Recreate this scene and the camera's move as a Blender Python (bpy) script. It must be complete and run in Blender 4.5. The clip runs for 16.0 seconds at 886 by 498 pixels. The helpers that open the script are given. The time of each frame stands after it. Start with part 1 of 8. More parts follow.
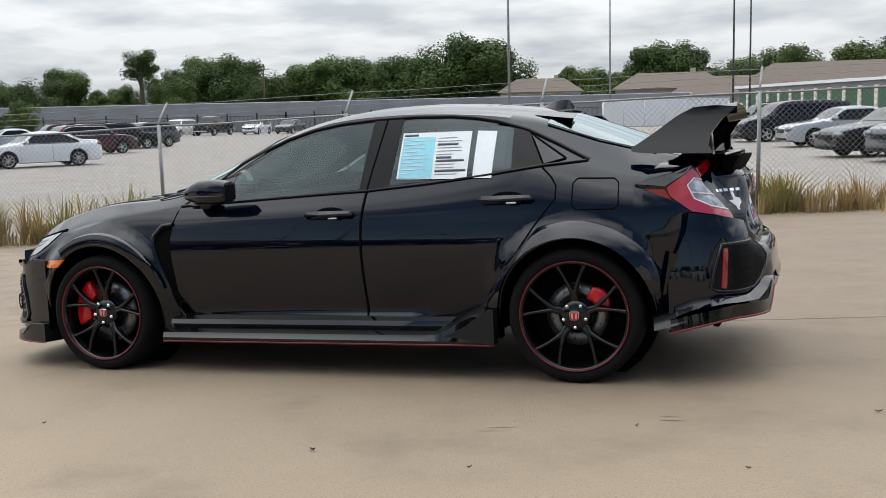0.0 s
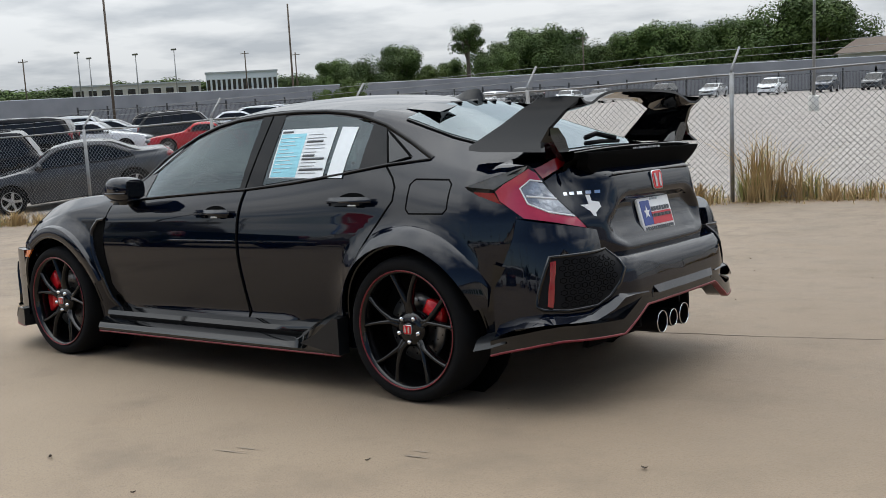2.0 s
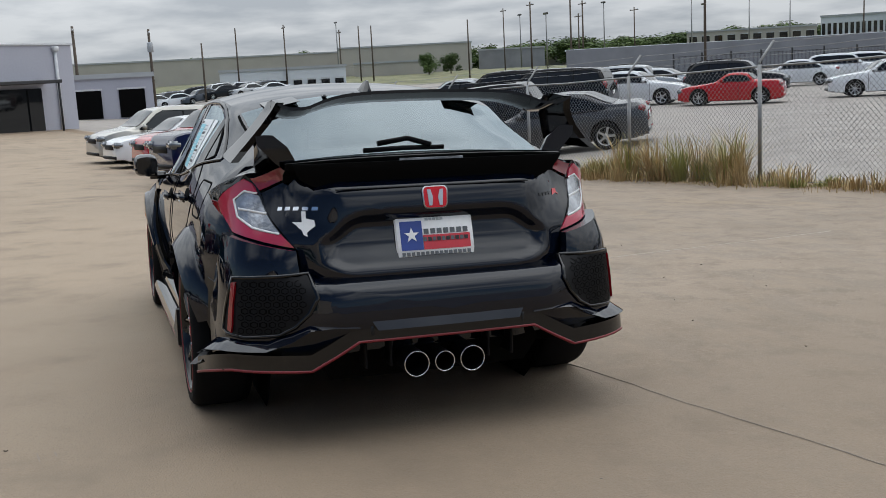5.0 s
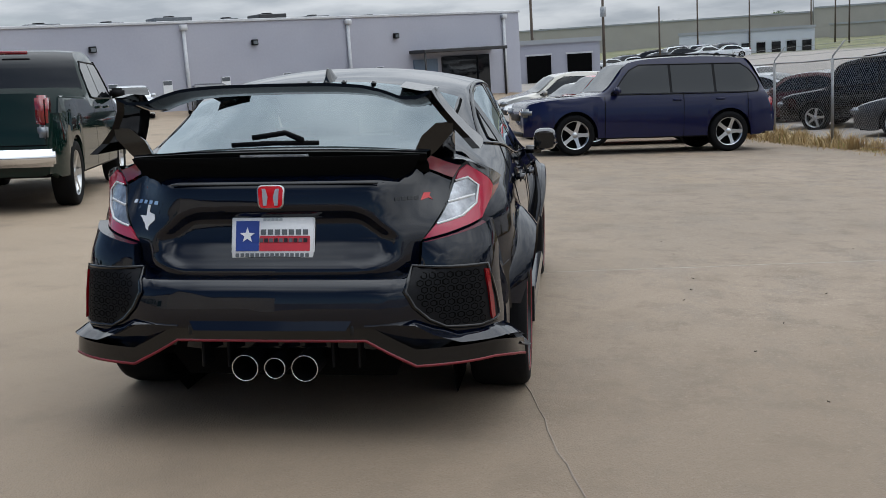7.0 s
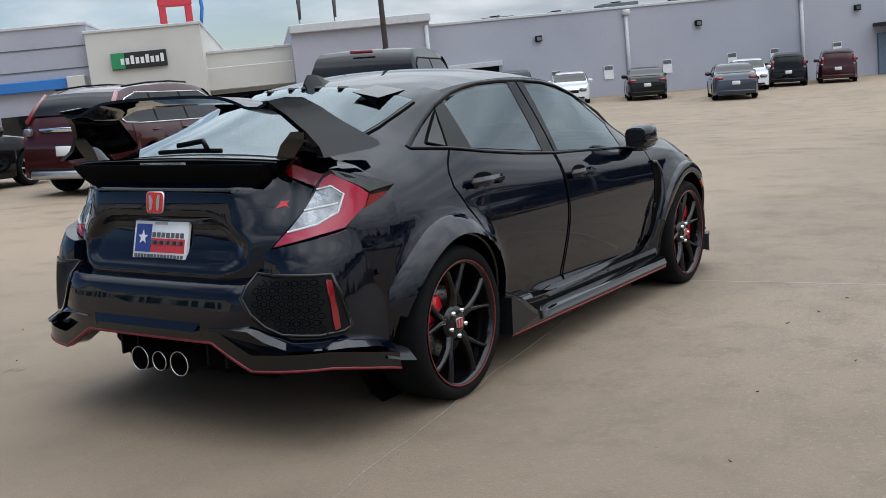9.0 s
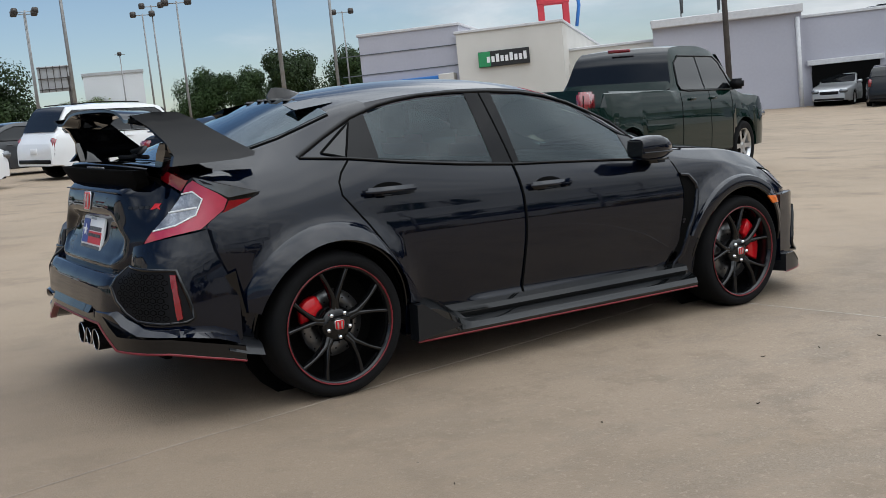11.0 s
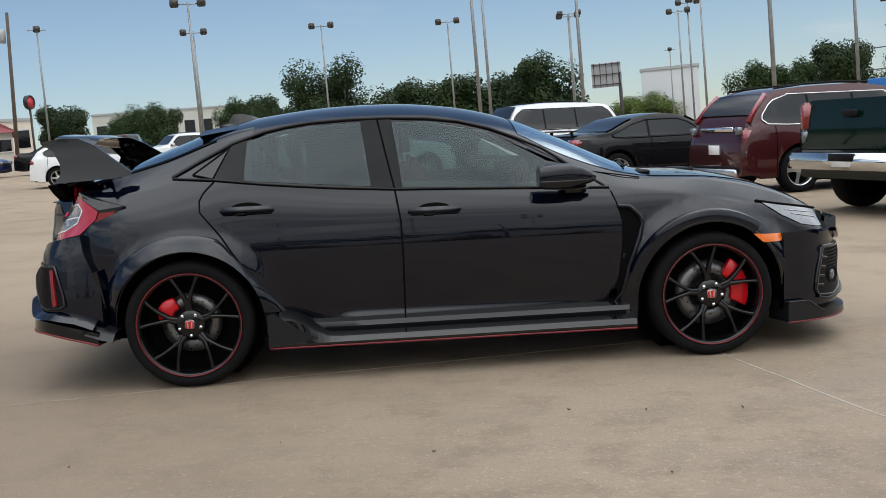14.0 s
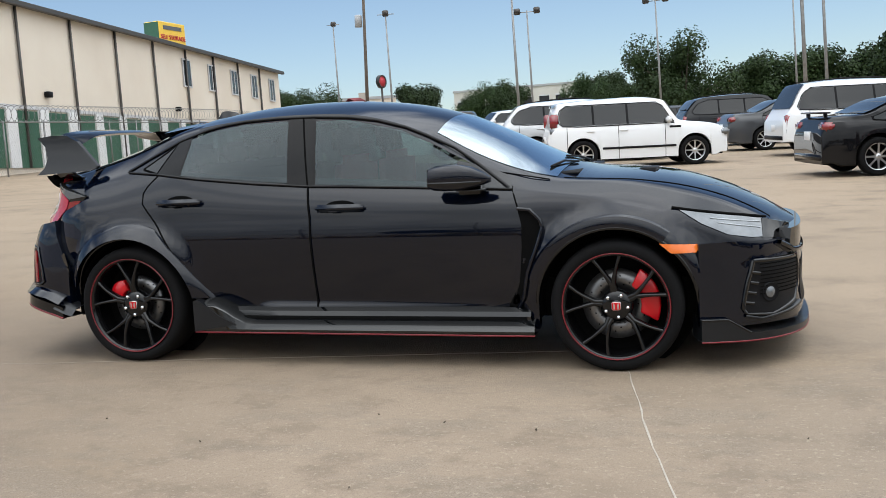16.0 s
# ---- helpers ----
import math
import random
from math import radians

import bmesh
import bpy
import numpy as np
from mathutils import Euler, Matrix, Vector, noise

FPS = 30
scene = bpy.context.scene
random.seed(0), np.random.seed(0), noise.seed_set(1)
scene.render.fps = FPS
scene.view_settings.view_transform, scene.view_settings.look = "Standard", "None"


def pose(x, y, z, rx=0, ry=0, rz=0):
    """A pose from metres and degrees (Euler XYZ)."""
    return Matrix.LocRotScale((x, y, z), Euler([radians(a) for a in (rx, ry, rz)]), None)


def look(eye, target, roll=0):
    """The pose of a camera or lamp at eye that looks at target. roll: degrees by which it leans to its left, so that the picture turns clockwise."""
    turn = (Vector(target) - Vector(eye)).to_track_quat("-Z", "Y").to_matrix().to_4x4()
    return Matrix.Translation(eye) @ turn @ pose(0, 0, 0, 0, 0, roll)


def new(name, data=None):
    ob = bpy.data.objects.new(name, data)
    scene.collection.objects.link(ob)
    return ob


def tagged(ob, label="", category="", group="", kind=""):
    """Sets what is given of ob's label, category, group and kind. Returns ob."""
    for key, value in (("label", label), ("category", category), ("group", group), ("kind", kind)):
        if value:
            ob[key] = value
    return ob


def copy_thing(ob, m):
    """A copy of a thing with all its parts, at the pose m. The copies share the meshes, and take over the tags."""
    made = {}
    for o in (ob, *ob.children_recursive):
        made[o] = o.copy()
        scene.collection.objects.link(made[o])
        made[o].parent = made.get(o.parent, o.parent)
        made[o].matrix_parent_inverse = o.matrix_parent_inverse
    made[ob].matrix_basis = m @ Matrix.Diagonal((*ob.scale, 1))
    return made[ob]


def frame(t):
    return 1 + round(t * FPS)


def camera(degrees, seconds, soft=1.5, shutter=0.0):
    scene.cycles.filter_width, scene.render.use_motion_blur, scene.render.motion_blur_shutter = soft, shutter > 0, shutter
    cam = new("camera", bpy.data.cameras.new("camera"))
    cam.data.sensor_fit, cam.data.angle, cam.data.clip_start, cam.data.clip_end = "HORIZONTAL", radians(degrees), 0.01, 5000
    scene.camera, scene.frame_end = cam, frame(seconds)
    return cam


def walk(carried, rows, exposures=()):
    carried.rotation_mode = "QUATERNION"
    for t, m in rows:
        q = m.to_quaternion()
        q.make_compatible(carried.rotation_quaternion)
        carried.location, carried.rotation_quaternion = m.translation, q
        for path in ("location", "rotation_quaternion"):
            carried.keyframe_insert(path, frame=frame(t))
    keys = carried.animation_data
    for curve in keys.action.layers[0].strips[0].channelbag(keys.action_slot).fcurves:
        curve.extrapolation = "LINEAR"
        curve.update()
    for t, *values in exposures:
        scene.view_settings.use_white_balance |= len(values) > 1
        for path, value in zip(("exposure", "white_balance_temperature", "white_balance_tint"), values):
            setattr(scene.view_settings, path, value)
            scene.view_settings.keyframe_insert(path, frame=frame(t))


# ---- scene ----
cam = camera(46.6, 16.0, soft=0.6)
PATH = [  # seconds, eye, turns
    (0.0, 2.364, -5.609, 1.384, 82.39, 1.36, 19.36),
    (0.5, 2.837, -5.31, 1.386, 82.01, 1.88, 24.11),
    (1.0, 3.307, -4.989, 1.396, 81.69, 2.77, 28.63),
    (1.5, 3.785, -4.648, 1.418, 81.44, 2.93, 33.05),
    (2.0, 4.182, -4.23, 1.424, 81.32, 2.87, 37.57),
    (2.5, 4.588, -3.824, 1.456, 80.92, 2.66, 42.54),
    (3.0, 4.905, -3.315, 1.457, 80.76, 2.97, 48.0),
    (3.5, 5.247, -2.823, 1.463, 80.92, 2.89, 53.74),
    (6.0, 5.881, -0.015, 1.468, 79.3, 3.59, 83.22),
    (6.5, 5.815, 0.565, 1.456, 79.28, 3.73, 89.81),
    (7.0, 5.727, 1.118, 1.445, 79.5, 3.54, 96.72),
    (7.5, 5.516, 1.664, 1.432, 79.43, 4.67, 103.12),
    (8.0, 5.312, 2.195, 1.41, 79.62, 5.3, 109.67),
    (8.5, 5.058, 2.685, 1.378, 80.14, 5.57, 116.41),
    (9.0, 4.838, 3.204, 1.347, 80.65, 5.79, 122.98),
    (9.5, 4.513, 3.618, 1.315, 80.98, 5.83, 128.6),
    (10.0, 4.186, 4.051, 1.276, 81.44, 5.99, 134.23),
    (12.5, 2.016, 5.698, 1.127, 84.08, 4.83, 160.83),
    (13.0, 1.461, 5.869, 1.103, 84.41, 4.66, 166.23),
    (13.5, 0.891, 6.053, 1.076, 84.75, 4.85, 171.29),
    (14.0, 0.317, 6.138, 1.047, 85.2, 5.02, 176.36),
    (14.5, -0.284, 6.198, 1.033, 85.55, 5.03, 182.59),
    (15.0, -0.854, 6.163, 1.002, 85.87, 4.75, 187.81),
    (15.5, -1.435, 6.067, 0.974, 85.89, 4.4, 192.16),
    (16.0, -2.01, 5.898, 0.981, 85.46, 4.33, 196.42),
]
walk(cam, [(t, pose(x, y, z, rx, ry, rz)) for t, x, y, z, rx, ry, rz in PATH], [(0.0, 0.23, 6550, 10), (3.5, 0.0, 6450, 10), (6.0, -0.14, 6320, 10), (7.0, -0.10, 6240, 10), (9.5, 0.0, 6200, 10), (12.5, -0.02, 6480, 10), (14.0, 0.06, 6500, 10), (15.0, 0.21, 6520, 10), (16.0, 0.33, 6460, 10)])

# ---- world, sun and exposure ----
world = bpy.data.worlds.new("sky")
scene.world = world
world.use_nodes = True
WN, WL = world.node_tree.nodes, world.node_tree.links
WN.clear()
SUN_AZ, SUN_EL = 100.0, 62.0     # degrees: azimuth from +x towards +y, and height


def wnode(kind, **sets):
    n = WN.new(kind)
    for k, v in sets.items():
        n.inputs[k].default_value = v
    return n


sky = WN.new("ShaderNodeTexSky")
sky.sky_type = "NISHITA"
sky.sun_disc = False
sky.sun_elevation = radians(SUN_EL)
sky.sun_rotation = radians(90.0 - SUN_AZ)
sky.air_density, sky.dust_density, sky.ozone_density = 1.0, 0.6, 2.5
coord = WN.new("ShaderNodeTexCoord")
split = WN.new("ShaderNodeSeparateXYZ")
WL.new(coord.outputs["Generated"], split.inputs[0])
# a cloud layer seen in perspective: direction divided by its height
hgt = WN.new("ShaderNodeMath"); hgt.operation = "MAXIMUM"; hgt.inputs[1].default_value = 0.0
WL.new(split.outputs["Z"], hgt.inputs[0])
lift = WN.new("ShaderNodeMath"); lift.operation = "ADD"; lift.inputs[1].default_value = 0.16
WL.new(hgt.outputs[0], lift.inputs[0])
flat = WN.new("ShaderNodeVectorMath"); flat.operation = "DIVIDE"
both = WN.new("ShaderNodeCombineXYZ")
for i in range(3):
    WL.new(lift.outputs[0], both.inputs[i])
WL.new(coord.outputs["Generated"], flat.inputs[0])
WL.new(both.outputs[0], flat.inputs[1])
cloud = wnode("ShaderNodeTexNoise", Scale=1.1, Detail=7.0, Roughness=0.55, Distortion=0.35)
WL.new(flat.outputs[0], cloud.inputs["Vector"])
shade = wnode("ShaderNodeTexNoise", Scale=2.2, Detail=5.0, Roughness=0.5)
WL.new(flat.outputs[0], shade.inputs["Vector"])
# the cover thickens towards +y and -x, and opens to blue towards -y
tilt = WN.new("ShaderNodeVectorMath"); tilt.operation = "DOT_PRODUCT"
tilt.inputs[1].default_value = (-0.42, 0.50, 0.40)
WL.new(coord.outputs["Generated"], tilt.inputs[0])
cover = WN.new("ShaderNodeMath"); cover.operation = "ADD"
WL.new(cloud.outputs["Fac"], cover.inputs[0])
WL.new(tilt.outputs["Value"], cover.inputs[1])
dens = WN.new("ShaderNodeMapRange"); dens.interpolation_type = "SMOOTHSTEP"
dens.inputs["From Min"].default_value, dens.inputs["From Max"].default_value = 0.22, 0.68
WL.new(cover.outputs[0], dens.inputs["Value"])
tone = WN.new("ShaderNodeMix"); tone.data_type = "RGBA"
tone.inputs["A"].default_value = (4.9, 5.3, 5.7, 1)
tone.inputs["B"].default_value = (7.6, 7.9, 8.1, 1)
ramp = WN.new("ShaderNodeMapRange")
ramp.inputs["From Min"].default_value, ramp.inputs["From Max"].default_value = 0.35, 0.62
WL.new(shade.outputs["Fac"], ramp.inputs["Value"])
WL.new(ramp.outputs[0], tone.inputs["Factor"])
# an overcast sky is about three times as bright overhead as at the horizon
dome = WN.new("ShaderNodeMath"); dome.operation = "MULTIPLY_ADD"
dome.inputs[1].default_value, dome.inputs[2].default_value = 3.6, 0.90
WL.new(hgt.outputs[0], dome.inputs[0])
lit = WN.new("ShaderNodeVectorMath"); lit.operation = "SCALE"
WL.new(tone.outputs["Result"], lit.inputs[0])
WL.new(dome.outputs[0], lit.inputs["Scale"])
mixed = WN.new("ShaderNodeMix"); mixed.data_type = "RGBA"
WL.new(dens.outputs[0], mixed.inputs["Factor"])
gain = WN.new("ShaderNodeVectorMath"); gain.operation = "SCALE"; gain.inputs["Scale"].default_value = 1.2
WL.new(sky.outputs[0], gain.inputs[0])
WL.new(gain.outputs["Vector"], mixed.inputs["A"])
WL.new(lit.outputs["Vector"], mixed.inputs["B"])
back = wnode("ShaderNodeBackground", Strength=0.085)
WL.new(mixed.outputs["Result"], back.inputs["Color"])
wout = WN.new("ShaderNodeOutputWorld")
WL.new(back.outputs[0], wout.inputs[0])

sun = bpy.data.lights.new("sun", "SUN")
sun.energy, sun.angle, sun.color = 0.30, radians(75.0), (1.0, 0.94, 0.85)
sun_ob = new("sun", sun)
ca, sa, ce, se = math.cos(radians(SUN_AZ)), math.sin(radians(SUN_AZ)), math.cos(radians(SUN_EL)), math.sin(radians(SUN_EL))
sun_ob.matrix_world = look((60 * ca * ce, 60 * sa * ce, 60 * se), (0, 0, 0))

# ---- materials ----


def mat(name, color, rough=0.5, metal=0.0, vary=0.12, scale=6.0, fine=60.0, bump=0.0, coat=0.0, second=None, spec=0.5, bumpscale=None, pieces=0.0, coat_ior=1.5):
    """A principled surface whose colour wanders at two scales; second: the colour of its stains; pieces: random lightness by object."""
    m = bpy.data.materials.new(name)
    m.use_nodes = True
    N, L = m.node_tree.nodes, m.node_tree.links
    p = N["Principled BSDF"]
    p.inputs["Roughness"].default_value, p.inputs["Metallic"].default_value = rough, metal
    p.inputs["Specular IOR Level"].default_value = spec
    p.inputs["Coat Weight"].default_value, p.inputs["Coat Roughness"].default_value, p.inputs["Coat IOR"].default_value = coat, 0.03, coat_ior
    tc = N.new("ShaderNodeTexCoord")
    a = N.new("ShaderNodeTexNoise")
    a.inputs["Scale"].default_value, a.inputs["Detail"].default_value = scale, 4
    b = N.new("ShaderNodeTexNoise")
    b.inputs["Scale"].default_value, b.inputs["Detail"].default_value = fine, 3
    for n in (a, b):
        L.new(tc.outputs["Object"], n.inputs["Vector"])
    mx = N.new("ShaderNodeMix"); mx.data_type = "RGBA"
    mr = N.new("ShaderNodeMapRange")
    mr.inputs["From Min"].default_value, mr.inputs["From Max"].default_value = 0.35, 0.68
    L.new(a.outputs["Fac"], mr.inputs["Value"])
    L.new(mr.outputs[0], mx.inputs["Factor"])
    c = tuple(color)
    mx.inputs["A"].default_value = (*c, 1)
    mx.inputs["B"].default_value = (*(second or [q * (1 - vary) for q in c]), 1)
    hv = N.new("ShaderNodeHueSaturation")
    val = N.new("ShaderNodeMapRange")
    val.inputs["To Min"].default_value, val.inputs["To Max"].default_value = 1 - vary, 1 + vary
    L.new(b.outputs["Fac"], val.inputs["Value"])
    out = val.outputs[0]
    if pieces:
        oi = N.new("ShaderNodeObjectInfo")
        pr = N.new("ShaderNodeMapRange")
        pr.inputs["To Min"].default_value, pr.inputs["To Max"].default_value = 1 - pieces, 1 + pieces
        L.new(oi.outputs["Random"], pr.inputs["Value"])
        mu = N.new("ShaderNodeMath"); mu.operation = "MULTIPLY"
        L.new(pr.outputs[0], mu.inputs[0]); L.new(out, mu.inputs[1])
        out = mu.outputs[0]
    L.new(out, hv.inputs["Value"])
    L.new(mx.outputs["Result"], hv.inputs["Color"])
    L.new(hv.outputs[0], p.inputs["Base Color"])
    if bump:
        bn = N.new("ShaderNodeTexNoise")
        bn.inputs["Scale"].default_value, bn.inputs["Detail"].default_value = bumpscale or fine, 4
        L.new(tc.outputs["Object"], bn.inputs["Vector"])
        bp = N.new("ShaderNodeBump")
        bp.inputs["Strength"].default_value, bp.inputs["Distance"].default_value = bump, 0.01
        L.new(bn.outputs["Fac"], bp.inputs["Height"])
        L.new(bp.outputs[0], p.inputs["Normal"])
    return m


def paint(name, color, metal=0.0, rough=0.35, coat_ior=1.45):
    return mat(name, color, rough=rough, metal=metal, vary=0.03, coat=1.0, fine=400.0, scale=1.5, spec=0.0 if max(color) < 0.02 else 0.1, coat_ior=coat_ior)


def car_glass(name, tint, base=0.06, rise=3.4):
    """Tinted car glass: a mirror gloss that grows towards grazing, over a see-through tint."""
    m = bpy.data.materials.new(name)
    m.use_nodes = True
    N, L = m.node_tree.nodes, m.node_tree.links
    N.remove(N["Principled BSDF"])
    tr = N.new("ShaderNodeBsdfTransparent"); tr.inputs[0].default_value = (*tint, 1)
    gl = N.new("ShaderNodeBsdfGlossy"); gl.inputs["Roughness"].default_value = 0.015; gl.inputs["Color"].default_value = (0.84, 0.95, 1.0, 1)
    lw = N.new("ShaderNodeLayerWeight"); lw.inputs["Blend"].default_value = 0.5
    pw = N.new("ShaderNodeMath"); pw.operation = "POWER"; pw.inputs[1].default_value = rise
    L.new(lw.outputs["Facing"], pw.inputs[0])
    mr = N.new("ShaderNodeMapRange")
    mr.inputs["To Min"].default_value, mr.inputs["To Max"].default_value = base, 1.0
    L.new(pw.outputs[0], mr.inputs["Value"])
    ms = N.new("ShaderNodeMixShader")
    L.new(mr.outputs[0], ms.inputs[0]); L.new(tr.outputs[0], ms.inputs[1]); L.new(gl.outputs[0], ms.inputs[2])
    L.new(ms.outputs[0], N["Material Output"].inputs[0])
    return m


M = {}
M["black_paint"] = paint("black_paint", (0.0009, 0.0021, 0.0066), rough=0.30, coat_ior=1.49)
M["gloss_black"] = paint("gloss_black", (0.0008, 0.0010, 0.0014), rough=0.25, coat_ior=1.52)
M["sill_gloss"] = paint("sill_gloss", (0.004, 0.0045, 0.005), rough=0.25, coat_ior=1.62)
M["pillar_black"] = paint("pillar_black", (0.003, 0.003, 0.0035), rough=0.25, coat_ior=1.28)
M["trim"] = mat("black_plastic", (0.006, 0.006, 0.007), rough=0.5, spec=0.14, vary=0.1, bump=0.05, fine=300.0)
M["dark"] = mat("dark_void", (0.004, 0.004, 0.004), rough=0.9, vary=0.05, spec=0.04)
M["carbon"] = mat("grey_weave_trim", (0.008, 0.009, 0.011), rough=0.35, vary=0.15, fine=500.0, spec=0.3, coat=0.15)
M["rubber"] = mat("tyre_rubber", (0.0065, 0.0065, 0.007), rough=0.8, spec=0.13, vary=0.2, fine=120.0, bump=0.1)
M["rim_black"] = paint("rim_black", (0.004, 0.004, 0.0045), rough=0.3)
M["silver"] = mat("alloy", (0.55, 0.56, 0.57), rough=0.28, metal=0.9, vary=0.08)
M["disc"] = mat("brake_disc", (0.20, 0.20, 0.205), rough=0.32, metal=0.9, vary=0.25, second=(0.13, 0.13, 0.13))
M["chrome"] = mat("chrome", (0.75, 0.76, 0.78), rough=0.1, metal=1.0, vary=0.03)
M["red"] = paint("red_enamel", (0.55, 0.006, 0.012))
M["redline"] = mat("red_pinstripe", (0.17, 0.008, 0.014), rough=0.4, vary=0.05)
M["white"] = mat("white_plastic", (0.75, 0.75, 0.75), rough=0.4, vary=0.05)
M["tail_red"] = mat("red_lens", (0.22, 0.004, 0.009), rough=0.10, vary=0.2, coat=1.0)
M["tail_rose"] = mat("rose_light_bar", (0.44, 0.026, 0.060), rough=0.15, vary=0.08, coat=1.0)
M["tail_clear"] = mat("clear_lens", (0.40, 0.42, 0.45), rough=0.14, metal=0.5, vary=0.55, scale=14.0, fine=45.0, coat=1.0, bump=0.5, bumpscale=40.0)
M["amber"] = mat("amber_lens", (0.75, 0.16, 0.015), rough=0.2, vary=0.08, coat=1.0)
M["lamp_lens"] = mat("headlamp_lens", (0.15, 0.165, 0.18), rough=0.16, metal=0.4, vary=0.25, fine=40.0, coat=1.0)
M["glass"] = car_glass("tinted_glass", (0.16, 0.23, 0.23), 0.045)
M["glass_rear"] = car_glass("rear_glass", (0.20, 0.25, 0.25), 0.05, 3.9)
M["glass_front"] = car_glass("windscreen_glass", (0.60, 0.68, 0.65), 0.62, 2.6)
M["glass_dark"] = mat("dark_car_glass", (0.006, 0.007, 0.008), rough=0.03, vary=0.05, spec=0.5)
M["interior"] = mat("cabin_cloth", (0.02, 0.02, 0.021), rough=0.85, vary=0.2)
M["red_cloth"] = mat("red_seat_cloth", (0.18, 0.012, 0.014), rough=0.85, vary=0.2)
M["galv"] = mat("galvanised_steel", (0.27, 0.275, 0.275), rough=0.5, metal=0.6, vary=0.2, second=(0.22, 0.21, 0.20))
M["pole_dark"] = mat("weathered_dark_pole", (0.06, 0.052, 0.047), rough=0.75, vary=0.25)
M["pole_wood"] = mat("timber_pole", (0.10, 0.075, 0.055), rough=0.85, vary=0.3, bump=0.3)
M["iron"] = mat("black_iron", (0.02, 0.02, 0.022), rough=0.5, vary=0.15)
M["leaf"] = mat("oak_leaves", (0.027, 0.050, 0.013), rough=0.65, vary=0.35, scale=0.35, fine=3.0, second=(0.015, 0.030, 0.008), spec=0.2, pieces=0.25)
M["leaf_mid"] = mat("woodland_leaves", (0.085, 0.125, 0.032), rough=0.65, vary=0.35, scale=0.35, fine=3.0, second=(0.042, 0.072, 0.018), spec=0.2, pieces=0.25)
M["leaf_light"] = mat("light_leaves", (0.12, 0.165, 0.04), rough=0.65, spec=0.2, vary=0.35, scale=0.35, fine=3.0, second=(0.055, 0.085, 0.02), pieces=0.25)
M["bark"] = mat("bark", (0.09, 0.07, 0.055), rough=0.9, vary=0.3, bump=0.5, fine=30.0)
M["grass_dry"] = mat("dry_grass", (0.50, 0.37, 0.18), rough=0.8, vary=0.3, scale=2.0, second=(0.34, 0.22, 0.095))
M["grass_green"] = mat("green_grass", (0.28, 0.29, 0.08), rough=0.7, vary=0.3, scale=2.0, second=(0.34, 0.28, 0.11))
M["wall_grey"] = mat("painted_block_wall", (0.40, 0.40, 0.45), rough=0.85, vary=0.05, scale=0.25, fine=8.0, second=(0.36, 0.36, 0.41))
M["wall_pale"] = mat("pale_stucco", (0.58, 0.56, 0.52), rough=0.85, vary=0.06, scale=0.3, second=(0.50, 0.48, 0.44))
M["wall_cream"] = mat("cream_metal_wall", (0.72, 0.65, 0.55), rough=0.6, vary=0.06, scale=0.3, second=(0.66, 0.58, 0.48))
M["coping"] = mat("pale_coping", (0.55, 0.55, 0.56), rough=0.6, vary=0.1)
M["green_door"] = mat("green_roller_door", (0.025, 0.10, 0.055), rough=0.5, vary=0.15)
M["gutter"] = mat("dark_brown_gutter", (0.05, 0.045, 0.04), rough=0.5, vary=0.1)
M["roof_grey"] = mat("grey_metal_roof", (0.38, 0.39, 0.40), rough=0.5, vary=0.12, scale=0.5)
M["shed_grey"] = mat("grey_sheet_wall", (0.25, 0.25, 0.262), rough=0.6, vary=0.12, scale=0.4, second=(0.20, 0.20, 0.21))
M["roof_red"] = mat("dull_red_roof", (0.20, 0.03, 0.032), rough=0.7, vary=0.2)
M["roof_brown"] = mat("brown_shingle", (0.16, 0.125, 0.10), rough=0.9, vary=0.2)
M["far_tan"] = mat("distant_tan_wall", (0.42, 0.39, 0.34), rough=0.9, vary=0.1, scale=0.2)
M["far_white"] = mat("distant_white_wall", (0.62, 0.64, 0.66), rough=0.9, vary=0.1, scale=0.2)
M["blue_stripe"] = mat("blue_fascia", (0.03, 0.17, 0.50), rough=0.4, vary=0.1)
M["sign_red"] = mat("red_sign_face", (0.50, 0.03, 0.045), rough=0.5, vary=0.1)
M["sign_green"] = mat("green_sign_face", (0.02, 0.25, 0.09), rough=0.4, vary=0.1)
M["sign_yellow"] = mat("yellow_sign_face", (0.80, 0.52, 0.06), rough=0.5, vary=0.1)
M["sign_black"] = mat("black_sign_face", (0.012, 0.012, 0.012), rough=0.4, vary=0.1)
M["sign_navy"] = mat("navy_sign_face", (0.02, 0.05, 0.25), rough=0.4, vary=0.1)
M["paper"] = mat("white_paper", (0.72, 0.75, 0.76), rough=0.6, vary=0.06, fine=40.0)
M["paper_cyan"] = mat("cyan_print", (0.28, 0.62, 0.72), rough=0.6, vary=0.12, fine=40.0)
M["ink"] = mat("grey_ink", (0.10, 0.11, 0.12), rough=0.6, vary=0.2)
M["ink_light"] = mat("light_grey_ink", (0.40, 0.43, 0.45), rough=0.6, vary=0.2)

# ---- ground ----


def lerp(a, b, t):
    return a + (b - a) * t


def smooth01(t):
    t = min(1.0, max(0.0, t))
    return t * t * (3 - 2 * t)


def sat(v, lim, soft):
    return v if v < lim else lim + soft * math.tanh((v - lim) / soft)


